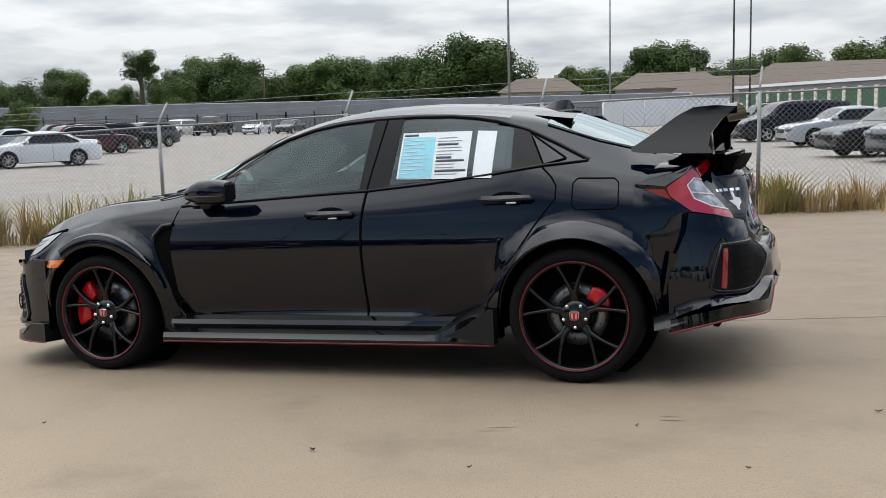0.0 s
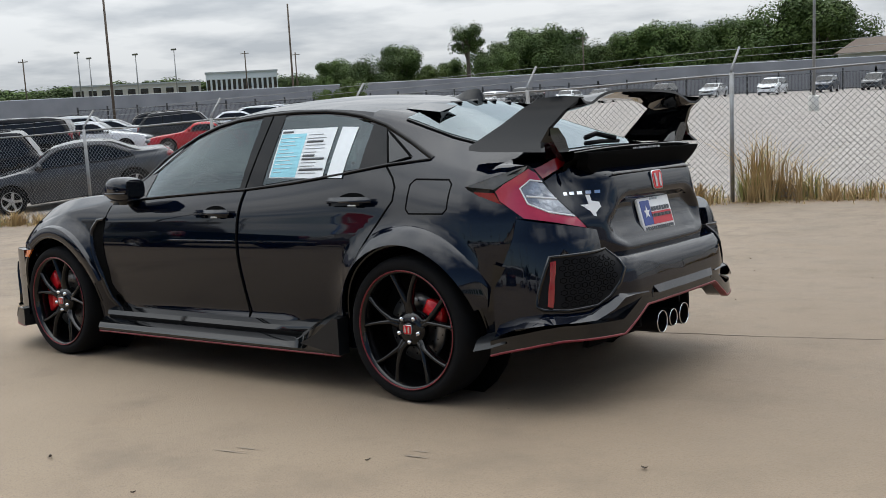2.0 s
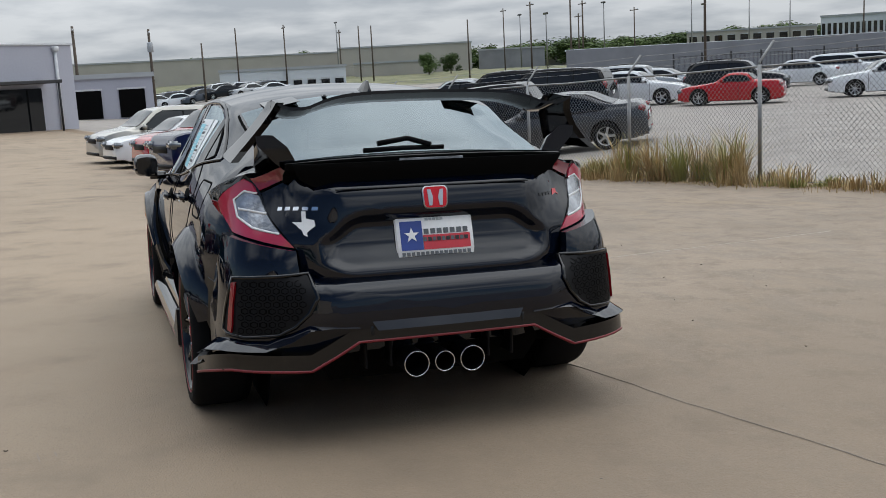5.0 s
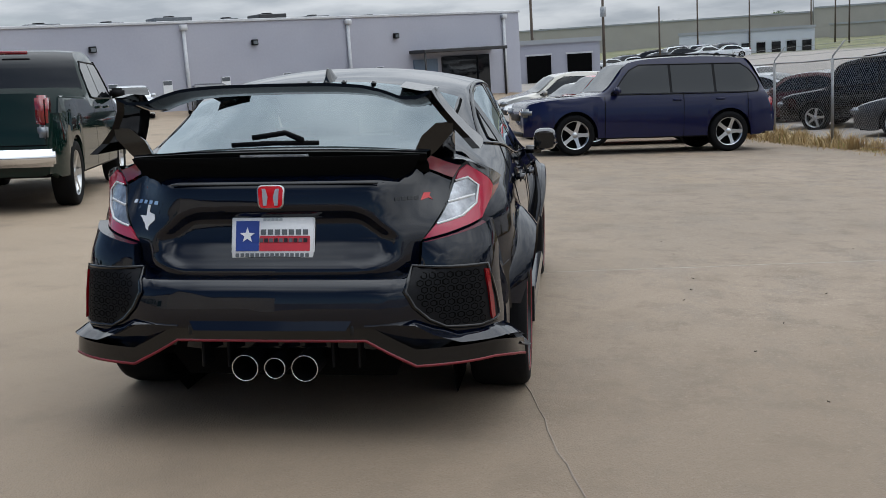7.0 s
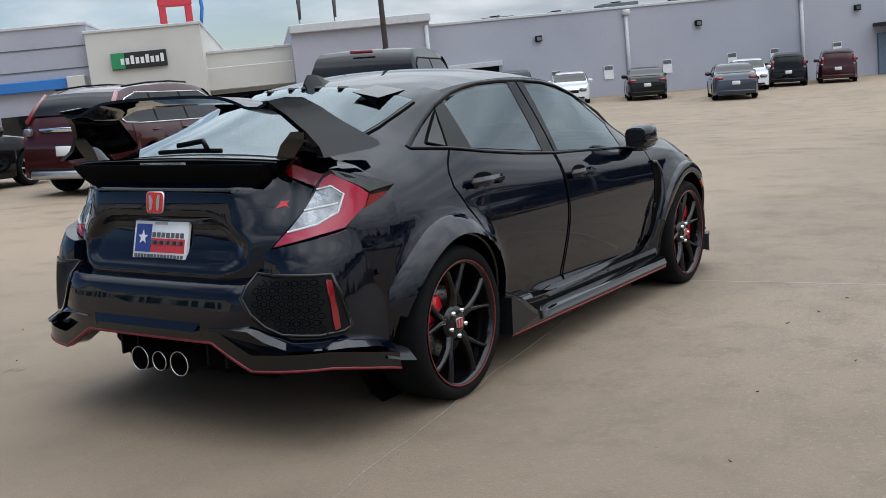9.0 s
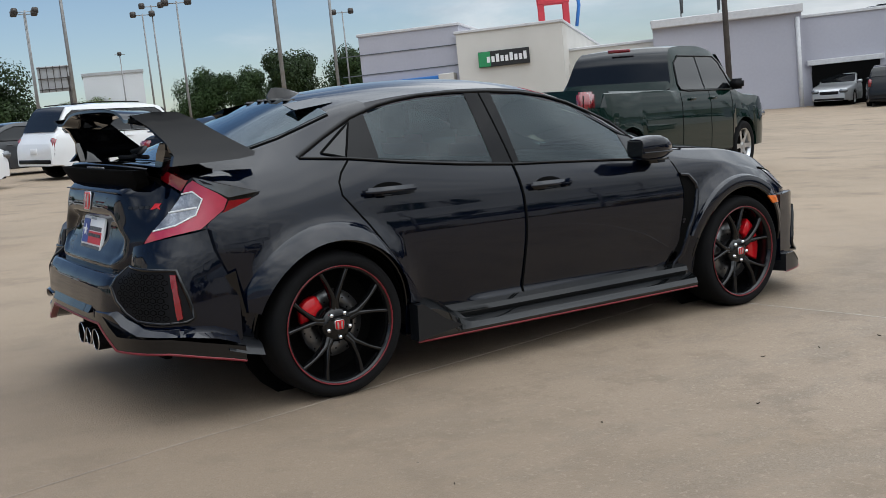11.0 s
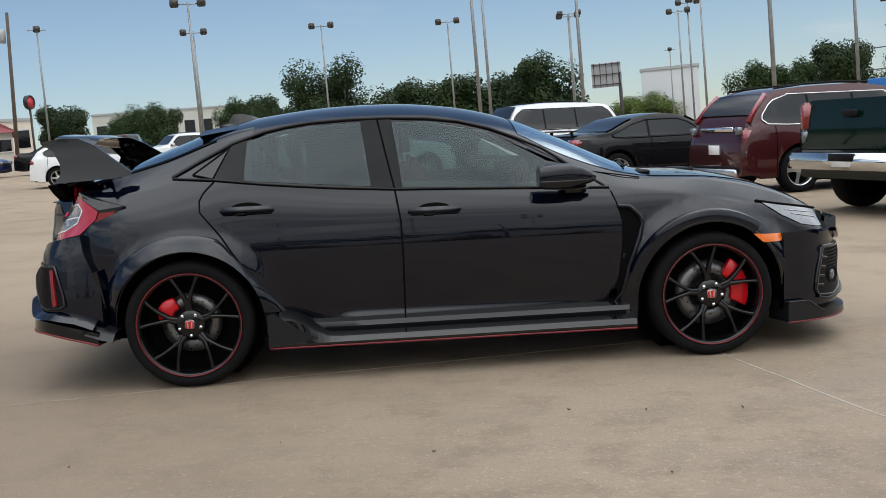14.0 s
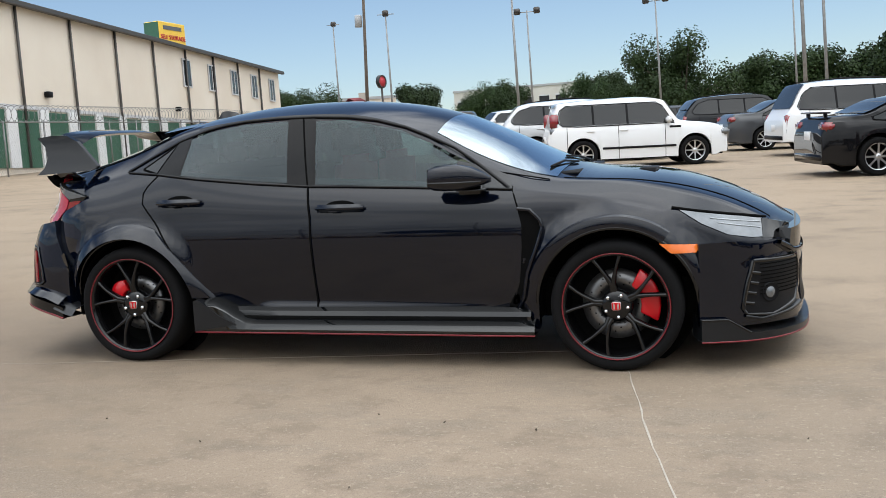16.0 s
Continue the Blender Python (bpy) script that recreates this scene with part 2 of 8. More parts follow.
def ground_z(x, y):
    """The lot falls gently across the car towards -x and +y, and levels out away from it."""
    zx = 0.037 * (sat(x, 40, 20) if x > 0 else -sat(-x, 15, 13))
    zy = 0.035 * (sat(-y, 42, 25) if y < 0 else -sat(y, 4, 3))
    far = math.hypot(x, y)
    hill = 0.0 if x > 0 or y < 0 or far < 140 else 1.3 * smooth01((far - 140) / 90) * smooth01((-x - 60) / 80)
    return zx * (1 - 0.75 * smooth01((y - 7) / 8)) + zy + hill


def seat(x, y, turn=0.0, lift=0.0):
    """The pose of a thing that lies on the ground at (x, y), leaning with it; turn in degrees."""
    e = 0.6
    n = Vector((-(ground_z(x + e, y) - ground_z(x - e, y)) / (2 * e), -(ground_z(x, y + e) - ground_z(x, y - e)) / (2 * e), 1)).normalized()
    tilt_q = Vector((0, 0, 1)).rotation_difference(n)
    return Matrix.Translation((x, y, ground_z(x, y) + lift)) @ tilt_q.to_matrix().to_4x4() @ pose(0, 0, 0, 0, 0, turn)


def upright(x, y, turn=0.0, lift=0.0):
    return Matrix.Translation((x, y, ground_z(x, y) + lift)) @ pose(0, 0, 0, 0, 0, turn)


FENCE_B, FENCE_K = 9.75, 0.21          # the fence stands along y = B + K x


def fence_y(x):
    return FENCE_B + FENCE_K * x


def make_ground():
    bm = bmesh.new()
    rings = [0] + [0.5 * 1.07 ** i for i in range(118)]
    rings = [r for r in rings if r < 1400] + [2500]
    SEG = 144
    loops = []
    for r in rings:
        if r == 0:
            loops.append([bm.verts.new((0, 0, ground_z(0, 0)))])
            continue
        loops.append([bm.verts.new((r * math.cos(2 * math.pi * i / SEG), r * math.sin(2 * math.pi * i / SEG), ground_z(r * math.cos(2 * math.pi * i / SEG), r * math.sin(2 * math.pi * i / SEG)))) for i in range(SEG)])
    for i in range(SEG):
        bm.faces.new((loops[0][0], loops[1][i], loops[1][(i + 1) % SEG]))
    for a, b in zip(loops[1:], loops[2:]):
        for i in range(SEG):
            j = (i + 1) % SEG
            bm.faces.new((a[i], b[i], b[j], a[j]))
    for f in bm.faces:
        f.smooth = True
    me = bpy.data.meshes.new("ground")
    bm.to_mesh(me)
    bm.free()
    m = bpy.data.materials.new("worn_concrete")
    m.use_nodes = True
    N, L = m.node_tree.nodes, m.node_tree.links
    p = N["Principled BSDF"]
    tc = N.new("ShaderNodeTexCoord")

    def noise_tex(scale, detail=5, rough=0.55, stretch=None):
        n = N.new("ShaderNodeTexNoise")
        n.inputs["Scale"].default_value, n.inputs["Detail"].default_value, n.inputs["Roughness"].default_value = scale, detail, rough
        if stretch:
            mp = N.new("ShaderNodeMapping")
            mp.inputs["Scale"].default_value = stretch
            L.new(tc.outputs["Object"], mp.inputs[0]); L.new(mp.outputs[0], n.inputs["Vector"])
        else:
            L.new(tc.outputs["Object"], n.inputs["Vector"])
        return n

    def ramp_of(src, lo, hi):
        r = N.new("ShaderNodeMapRange"); r.interpolation_type = "SMOOTHSTEP"
        r.inputs["From Min"].default_value, r.inputs["From Max"].default_value = lo, hi
        L.new(src, r.inputs["Value"])
        return r.outputs[0]

    def mix(fac, a, b, kind="MIX"):
        x = N.new("ShaderNodeMix"); x.data_type = "RGBA"; x.blend_type = kind
        if hasattr(fac, "links"):
            L.new(fac, x.inputs["Factor"])
        else:
            x.inputs["Factor"].default_value = fac
        for k, v in (("A", a), ("B", b)):
            if hasattr(v, "links"):
                L.new(v, x.inputs[k])
            else:
                x.inputs[k].default_value = (*v, 1)
        return x.outputs["Result"]

    big, mid, fine_n, grit = noise_tex(0.22, 4), noise_tex(1.3, 7, 0.62), noise_tex(9.0, 6, 0.65), noise_tex(120.0, 3)
    patch = noise_tex(1.1, 9, 0.74, (1.0, 1.9, 1.0))
    soil = noise_tex(0.55, 6, 0.6, (0.6, 1.0, 1.0))
    sx = N.new("ShaderNodeSeparateXYZ"); L.new(tc.outputs["Object"], sx.inputs[0])
    side = ramp_of(sx.outputs["Y"], -2.0, 2.5)
    # tan slabs on the -y side, greyer scoured ones towards +y
    tan = mix(ramp_of(big.outputs["Fac"], 0.36, 0.66), (0.318, 0.242, 0.168), (0.267, 0.206, 0.144))
    grey = mix(ramp_of(big.outputs["Fac"], 0.36, 0.66), (0.271, 0.209, 0.153), (0.223, 0.175, 0.129))
    col = mix(side, tan, grey)
    col = mix(ramp_of(soil.outputs["Fac"], 0.52, 0.70), col, (0.271, 0.204, 0.139))
    col = mix(ramp_of(mid.outputs["Fac"], 0.48, 0.76), col, (0.186, 0.144, 0.105))
    # scoured patches where the aggregate shows
    rough_patch = N.new("ShaderNodeMath"); rough_patch.operation = "MULTIPLY"
    L.new(ramp_of(patch.outputs["Fac"], 0.485, 0.58), rough_patch.inputs[0]); L.new(side, rough_patch.inputs[1])
    agg = mix(ramp_of(grit.outputs["Fac"], 0.40, 0.60), (0.117, 0.096, 0.075), (0.273, 0.226, 0.179))
    fadep = N.new("ShaderNodeMath"); fadep.operation = "MULTIPLY"; fadep.inputs[1].default_value = 0.50
    L.new(rough_patch.outputs[0], fadep.inputs[0])
    col = mix(fadep.outputs[0], col, agg)
    col = mix(ramp_of(grit.outputs["Fac"], 0.46, 0.78), col, (0.193, 0.151, 0.110))
    # coarse mottling and pale specks on the scoured slabs
    mott, speck = noise_tex(3.4, 8, 0.7), noise_tex(42.0, 5, 0.72)
    for tex_, lo_, hi_, share, tint_ in ((mott, 0.49, 0.64, 0.60, (0.158, 0.121, 0.088)), (speck, 0.55, 0.66, 0.55, (0.365, 0.302, 0.230))):
        w_ = N.new("ShaderNodeMath"); w_.operation = "MULTIPLY"; w_.inputs[1].default_value = share
        v_ = N.new("ShaderNodeMath"); v_.operation = "MULTIPLY"
        L.new(ramp_of(tex_.outputs["Fac"], lo_, hi_), w_.inputs[0])
        L.new(w_.outputs[0], v_.inputs[0]); L.new(side, v_.inputs[1])
        col = mix(v_.outputs[0], col, tint_)
    # a darker brown towards +x, fading out towards -y, with a ragged edge
    patchy = N.new("ShaderNodeMath"); patchy.operation = "MULTIPLY_ADD"; patchy.inputs[1].default_value = 4.0
    L.new(soil.outputs["Fac"], patchy.inputs[0]); L.new(sx.outputs["X"], patchy.inputs[2])
    rear_tint = N.new("ShaderNodeMath"); rear_tint.operation = "MULTIPLY"
    L.new(ramp_of(patchy.outputs[0], 1.2, 4.6), rear_tint.inputs[0]); L.new(ramp_of(sx.outputs["Y"], -3.0, 0.0), rear_tint.inputs[1])
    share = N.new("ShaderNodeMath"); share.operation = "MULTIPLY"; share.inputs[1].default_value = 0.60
    L.new(rear_tint.outputs[0], share.inputs[0])
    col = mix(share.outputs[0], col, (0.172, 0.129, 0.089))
    # dark pits and bits of grit
    pits = N.new("ShaderNodeTexVoronoi"); pits.inputs["Scale"].default_value = 7.0
    L.new(tc.outputs["Object"], pits.inputs["Vector"])
    pit = N.new("ShaderNodeMapRange"); pit.inputs["From Min"].default_value, pit.inputs["From Max"].default_value = 0.045, 0.030
    L.new(pits.outputs["Distance"], pit.inputs["Value"])
    pk = N.new("ShaderNodeMath"); pk.operation = "MULTIPLY"
    L.new(pit.outputs[0], pk.inputs[0]); L.new(ramp_of(fine_n.outputs["Fac"], 0.52, 0.60), pk.inputs[1])
    col = mix(pk.outputs[0], col, (0.101, 0.082, 0.066))
    # beyond the fence line: paler gravelly lot; far out: dull turf
    line = N.new("ShaderNodeMath"); line.operation = "MULTIPLY_ADD"
    line.inputs[1].default_value, line.inputs[2].default_value = -FENCE_K, -FENCE_B
    L.new(sx.outputs["X"], line.inputs[0])
    dy = N.new("ShaderNodeMath"); dy.operation = "ADD"
    L.new(sx.outputs["Y"], dy.inputs[0]); L.new(line.outputs[0], dy.inputs[1])
    beyond = ramp_of(dy.outputs[0], 0.4, 0.9)
    lot = mix(ramp_of(mid.outputs["Fac"], 0.3, 0.7), (0.290, 0.261, 0.233), (0.233, 0.210, 0.189))
    col = mix(beyond, col, lot)
    strip_a, strip_b = ramp_of(dy.outputs[0], -0.5, -0.2), ramp_of(dy.outputs[0], 0.35, 0.75)
    ins = N.new("ShaderNodeMath"); ins.operation = "SUBTRACT"; ins.use_clamp = True
    L.new(strip_a, ins.inputs[0]); L.new(strip_b, ins.inputs[1])
    wob = N.new("ShaderNodeMath"); wob.operation = "MULTIPLY"
    L.new(ins.outputs[0], wob.inputs[0]); L.new(ramp_of(fine_n.outputs["Fac"], 0.25, 0.55), wob.inputs[1])
    col = mix(wob.outputs[0], col, (0.20, 0.14, 0.085))
    dist = N.new("ShaderNodeVectorMath"); dist.operation = "LENGTH"
    L.new(tc.outputs["Object"], dist.inputs[0])
    turf = mix(ramp_of(big.outputs["Fac"], 0.4, 0.6), (0.09, 0.10, 0.04), (0.16, 0.15, 0.07))
    col = mix(ramp_of(dist.outputs["Value"], 125.0, 150.0), col, turf)
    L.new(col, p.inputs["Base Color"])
    rr = N.new("ShaderNodeMapRange")
    rr.inputs["To Min"].default_value, rr.inputs["To Max"].default_value = 0.62, 0.85
    L.new(mid.outputs["Fac"], rr.inputs["Value"]); L.new(rr.outputs[0], p.inputs["Roughness"])
    p.inputs["Specular IOR Level"].default_value = 0.3
    add = N.new("ShaderNodeMath"); add.operation = "ADD"
    L.new(fine_n.outputs["Fac"], add.inputs[0]); L.new(grit.outputs["Fac"], add.inputs[1])
    bp = N.new("ShaderNodeBump"); bp.inputs["Strength"].default_value, bp.inputs["Distance"].default_value = 0.35, 0.012
    L.new(add.outputs[0], bp.inputs["Height"]); L.new(bp.outputs[0], p.inputs["Normal"])
    me.materials.append(m)
    ob = new("ground", me)
    tagged(ob, "worn tan concrete car lot sloping gently", "ground", kind="structure")
    return ob


make_ground()

# ---- mesh helpers ----


def part(name, bm, material, parent=None, label="", smooth=True, m=None):
    """Links a bmesh as one mesh object under a thing or a part."""
    me = bpy.data.meshes.new(name)
    if smooth:
        for f in bm.faces:
            f.smooth = True
    bm.to_mesh(me)
    bm.free()
    me.materials.append(M[material] if isinstance(material, str) else material)
    ob = new(name, me)
    if parent is not None:
        ob.parent = parent
    if m is not None:
        ob.matrix_basis = m
    if label:
        ob["label"] = label
    return ob


def empty(name, m, label="", category="", group="", kind=""):
    ob = new(name)
    ob.empty_display_size = 0.2
    ob.matrix_basis = m
    return tagged(ob, label, category, group, kind)


def sharpen(bm, degrees=35):
    """Marks the edges that are sharper than this, so that smooth shading keeps them crisp."""
    bm.normal_update()
    es = [e for e in bm.edges if len(e.link_faces) == 2 and e.calc_face_angle(0) > radians(degrees)]
    for e in es:
        e.smooth = False
    return bm


def box(sx, sy, sz, at=(0, 0, 0), bevel=0.0, segs=1, bm=None):
    """A box of that size, centred in x and y, standing on at; bevelled."""
    own = bm is None or bevel
    b = bmesh.new() if own else bm
    vs = bmesh.ops.create_cube(b, size=1.0)["verts"]
    for v in vs:
        v.co = Vector((v.co.x * sx + at[0], v.co.y * sy + at[1], (v.co.z + 0.5) * sz + at[2]))
    if bevel:
        bmesh.ops.bevel(b, geom=b.edges[:], offset=bevel, segments=segs, affect="EDGES", clamp_overlap=True)
        if bm is not None:
            merge(bm, b)
            return bm
    return b


def merge(bm, other):
    me = bpy.data.meshes.new("tmp")
    other.to_mesh(me)
    other.free()
    bm.from_mesh(me)
    bpy.data.meshes.remove(me)
    return bm


def tube(points, radius, segs=8, closed=False, bm=None, caps=True, radii=None):
    """A pipe along points."""
    bm = bm or bmesh.new()
    pts = [Vector(p) for p in points]
    n = len(pts)
    rings = []
    up = Vector((0, 0, 1))
    for i, p in enumerate(pts):
        a = pts[(i - 1) % n] if (closed or i) else p
        b = pts[(i + 1) % n] if (closed or i < n - 1) else p
        d = (b - a).normalized()
        ref = up if abs(d.dot(up)) < 0.95 else Vector((1, 0, 0))
        u = d.cross(ref).normalized()
        w = u.cross(d)
        r = radii[i] if radii else radius
        rings.append([bm.verts.new(p + (u * math.cos(2 * math.pi * k / segs) + w * math.sin(2 * math.pi * k / segs)) * r) for k in range(segs)])
    for i in range(n if closed else n - 1):
        a, b = rings[i], rings[(i + 1) % n]
        for k in range(segs):
            bm.faces.new((a[k], b[k], b[(k + 1) % segs], a[(k + 1) % segs]))
    if caps and not closed:
        bm.faces.new(rings[0]); bm.faces.new(rings[-1][::-1])
    return bm


def lathe(profile, segs=32, axis="y", bm=None, closed=False):
    """Turns (radius, along) round the axis."""
    bm = bm or bmesh.new()
    rings = []
    for r, h in profile:
        ring = []
        for k in range(segs):
            c, s = math.cos(2 * math.pi * k / segs) * r, math.sin(2 * math.pi * k / segs) * r
            ring.append(bm.verts.new({"y": (c, h, s), "z": (c, s, h), "x": (h, c, s)}[axis]))
        rings.append(ring)
    pairs = list(zip(rings, rings[1:])) + ([(rings[-1], rings[0])] if closed else [])
    for a, b in pairs:
        for k in range(segs):
            bm.faces.new((a[k], a[(k + 1) % segs], b[(k + 1) % segs], b[k]))
    bmesh.ops.recalc_face_normals(bm, faces=bm.faces)
    return bm


def grid(rows, bm=None, closed_u=False):
    """Faces between rows of points of equal length."""
    bm = bm or bmesh.new()
    vs = [[bm.verts.new(p) for p in r] for r in rows]
    for a, b in zip(vs, vs[1:]):
        n = len(a)
        for k in range(n if closed_u else n - 1):
            q = (a[k], a[(k + 1) % n], b[(k + 1) % n], b[k])
            try:
                bm.faces.new(q)
            except ValueError:
                pass
    return bm


def prism(outline, depth, axis="y", start=0.0, bevel=0.0):
    """A plate with that outline (pairs), thick along the axis."""
    bm = bmesh.new()
    def put(a, b, d):
        return {"y": (a, d, b), "x": (d, a, b), "z": (a, b, d)}[axis]
    lo = [bm.verts.new(put(a, b, start)) for a, b in outline]
    hi = [bm.verts.new(put(a, b, start + depth)) for a, b in outline]
    n = len(outline)
    bm.faces.new(lo); bm.faces.new(hi[::-1])
    for i in range(n):
        bm.faces.new((lo[i], hi[i], hi[(i + 1) % n], lo[(i + 1) % n]))
    bmesh.ops.recalc_face_normals(bm, faces=bm.faces)
    if bevel:
        bmesh.ops.bevel(bm, geom=bm.edges[:], offset=bevel, segments=1, affect="EDGES", clamp_overlap=True)
    return bm


def curve1(points):
    """A smooth function through (x, y) points: monotone cubic."""
    xs, ys = [p[0] for p in points], [p[1] for p in points]
    n = len(xs)
    d = [(ys[i + 1] - ys[i]) / (xs[i + 1] - xs[i]) for i in range(n - 1)]
    m = [d[0]] + [0.0 if d[i - 1] * d[i] <= 0 else 2 * d[i - 1] * d[i] / (d[i - 1] + d[i]) for i in range(1, n - 1)] + [d[-1]]

    def f(x):
        if x <= xs[0]:
            return ys[0]
        if x >= xs[-1]:
            return ys[-1]
        i = max(k for k in range(n - 1) if xs[k] <= x)
        hh = xs[i + 1] - xs[i]
        t = (x - xs[i]) / hh
        return (ys[i] * (1 + 2 * t) * (1 - t) ** 2 + m[i] * hh * t * (1 - t) ** 2 + ys[i + 1] * t * t * (3 - 2 * t) + m[i + 1] * hh * t * t * (t - 1))
    return f

# ---- the black hatchback: its surfaces as functions, front towards -x ----
XW, ZW = 1.35, 0.322             # half wheelbase, hub height
H_TOP = curve1([(-2.30, .58), (-2.24, .64), (-2.17, .69), (-2.08, .745), (-1.97, .80), (-1.85, .85), (-1.71, .895), (-1.56, .93), (-1.41, .95), (-1.2, .965), (-1.08, .985), (-.95, 1.04), (-.66, 1.18), (-.36, 1.305), (-.12, 1.365), (.06, 1.39), (.25, 1.405), (.45, 1.407), (.65, 1.40), (.94, 1.37), (1.15, 1.335), (1.41, 1.245), (1.67, 1.15), (1.9, 1.068), (2.06, 1.04)])
H_RAIL = curve1([(-2.30, .54), (-2.2, .60), (-2.1, .675), (-1.97, .745), (-1.85, .80), (-1.71, .85), (-1.56, .888), (-1.41, .915), (-1.26, .928), (-1.1, .935), (-.95, .95), (-.8, .985), (-.65, 1.04), (-.53, 1.10), (-.41, 1.17), (-.27, 1.235), (-.12, 1.285), (.06, 1.32), (.23, 1.332), (.41, 1.335), (.66, 1.325), (.84, 1.31), (.99, 1.29), (1.12, 1.265), (1.25, 1.225), (1.41, 1.165), (1.67, 1.095), (1.9, 1.045), (2.06, 1.02)])
H_BELT = curve1([(-2.30, .44), (-2.1, .58), (-1.9, .67), (-1.6, .78), (-1.3, .845), (-1.0, .885), (-.82, .905), (-.2, .93), (.39, .955), (.83, .99), (1.12, 1.03), (1.3, 1.03), (1.6, 1.0), (1.9, .97), (2.06, .95)])
H_YB = curve1([(-2.30, .84), (-1.9, .83), (-1.6, .835), (-1.3, .835), (-1.0, .82), (-.8, .80), (.8, .80), (1.1, .785), (1.3, .764), (1.5, .748), (1.65, .748), (1.8, .728), (2.06, .70)])
H_YR = curve1([(-2.30, .70), (-1.9, .705), (-1.4, .72), (-1.1, .735), (-.8, .715), (-.53, .675), (-.27, .64), (0, .625), (.4, .62), (.9, .61), (1.2, .60), (1.5, .59), (1.9, .57), (2.06, .55)])
H_TAPER = curve1([(-2.30, .66), (-2.26, .52), (-2.2, .385), (-2.12, .25), (-2.0, .145), (-1.85, .075), (-1.6, .02), (-1.2, 0), (1.46, 0), (1.64, .006), (1.8, .052), (1.88, .105), (1.93, .175), (2.0, .33), (2.06, .46)])


def arch_r(x):
    return 0.388 if x < 0 else 0.378


def rail_y(x):
    """Half width of the roof, or of the bonnet, at its edge."""
    if x < 1.0:
        return max(0.05, H_YR(x) - H_TAPER(x))
    return max(0.05, min(H_YR(x) - 0.25 * H_TAPER(x), H_YB(x) - H_TAPER(x) - 0.012))


def side_y(x, z, flare=True):
    """Half width of the body at height z."""
    belt, rail = H_BELT(x), H_RAIL(x)
    yb, yr = H_YB(x), rail_y(x) + H_TAPER(x)
    mid = min(0.79, belt - 0.05)
    if z <= mid:
        f = curve1([(0.12, .765), (0.20, .788), (0.245, .791), (0.285, .794), (0.34, .808), (0.45, .834), (0.56, .855), (0.62, .8625), (0.66, .8650), (0.70, .8640), (0.74, .8600), (0.79, .8530)])
        y = f(z + 0.79 - mid if mid < 0.79 else z)
    elif z <= belt:
        t = (z - mid) / (belt - mid)
        y = lerp(.853, yb, 0.30 * t + 0.70 * t ** 2.2)
    else:
        t = min(1.0, (z - belt) / max(0.02, rail - belt))
        y = lerp(yb, yr, t ** 1.12)
    # the doors kick out again over the sill, most of all ahead of the rear wheel
    if z < 0.36 and -0.80 < x < 0.66:
        k = smooth01((x + 0.80) / 0.12) * smooth01((0.66 - x) / 0.14) * lerp(0.35, 1.0, (x + 0.80) / 1.4)
        y += 0.036 * k * (1 - smooth01((z - 0.292) / 0.048))
    y -= H_TAPER(x)
    if flare:
        c = -XW if x < 0 else XW
        d = math.hypot(x - c, z - ZW)
        if x < 0:
            y += 0.058 * (1 - smooth01((d - 0.40) / 0.13)) * (1 if z < belt else 0)
        else:
            y += 0.034 * (1 - smooth01((d - 0.385) / 0.12)) * (1 if z < belt else 0)
    return y


def roof_z(x, y):
    return H_RAIL(x) + (H_TOP(x) - H_RAIL(x)) * max(0.0, 1 - (abs(y) / rail_y(x)) ** 2.3)


def sill_z(x):
    z = 0.20
    if x > 1.5:
        z = 0.32
    for w in (-XW, XW):
        d = arch_r(w) ** 2 - (x - w) ** 2
        if d > 0:
            z = max(z, ZW + math.sqrt(d))
    return z


def on_side(sd):
    """Maps (x, z, off) to the body's side: sd is 1 for +y, -1 for -y."""
    def f(x, z, off):
        return (x, sd * (side_y(x, z) + off), z)
    return f


# plan of the tail: arc length from the middle
TAIL = [(2.105, 0), (2.103, .16), (2.10, .30), (2.087, .48), (2.055, .61), (1.995, .70), (1.90, .762), (1.78, .80), (1.62, .83), (1.45, .85), (1.2, .86)]


def spline(points, n=12):
    out = []
    p = [Vector(q) for q in points]
    for i in range(len(p) - 1):
        a, b, c, d = p[max(0, i - 1)], p[i], p[i + 1], p[min(len(p) - 1, i + 2)]
        for k in range(n):
            t = k / n
            out.append(0.5 * ((2 * b) + (c - a) * t + (2 * a - 5 * b + 4 * c - d) * t * t + (3 * b - a - 3 * c + d) * t ** 3))
    out.append(p[-1])
    return out


def plan_of(points):
    pts = spline(points)
    acc = [0.0]
    for a, b in zip(pts, pts[1:]):
        acc.append(acc[-1] + (b - a).length)

    def at(s):
        t = min(max(abs(s), 0.0), acc[-1] - 1e-6)
        i = max(k for k in range(len(acc) - 1) if acc[k] <= t)
        f = (t - acc[i]) / max(1e-9, acc[i + 1] - acc[i])
        q = pts[i].lerp(pts[i + 1], f)
        d = (pts[i + 1] - pts[i]).normalized()
        n = Vector((d.y, -d.x))
        if n.x * 1.0 + n.y * 0.4 < 0 and points[0][0] > 0:
            n = -n
        if points[0][0] < 0:
            n = Vector((-d.y, d.x)) if (-d.y) < 0 or d.x > 0 else n
            if n.x > 0.2:
                n = -n
        sg = 1 if s >= 0 else -1
        return Vector((q.x, q.y * sg)), Vector((n.x, n.y * sg))

    def s_of(y=None, x=None):
        best = min(range(len(pts)), key=lambda k: abs(pts[k].y - abs(y)) if y is not None else abs(pts[k].x - x))
        return acc[best]
    return at, s_of


tail_at, tail_s = plan_of(TAIL)


def sy(y):
    return math.copysign(tail_s(y=y), y)


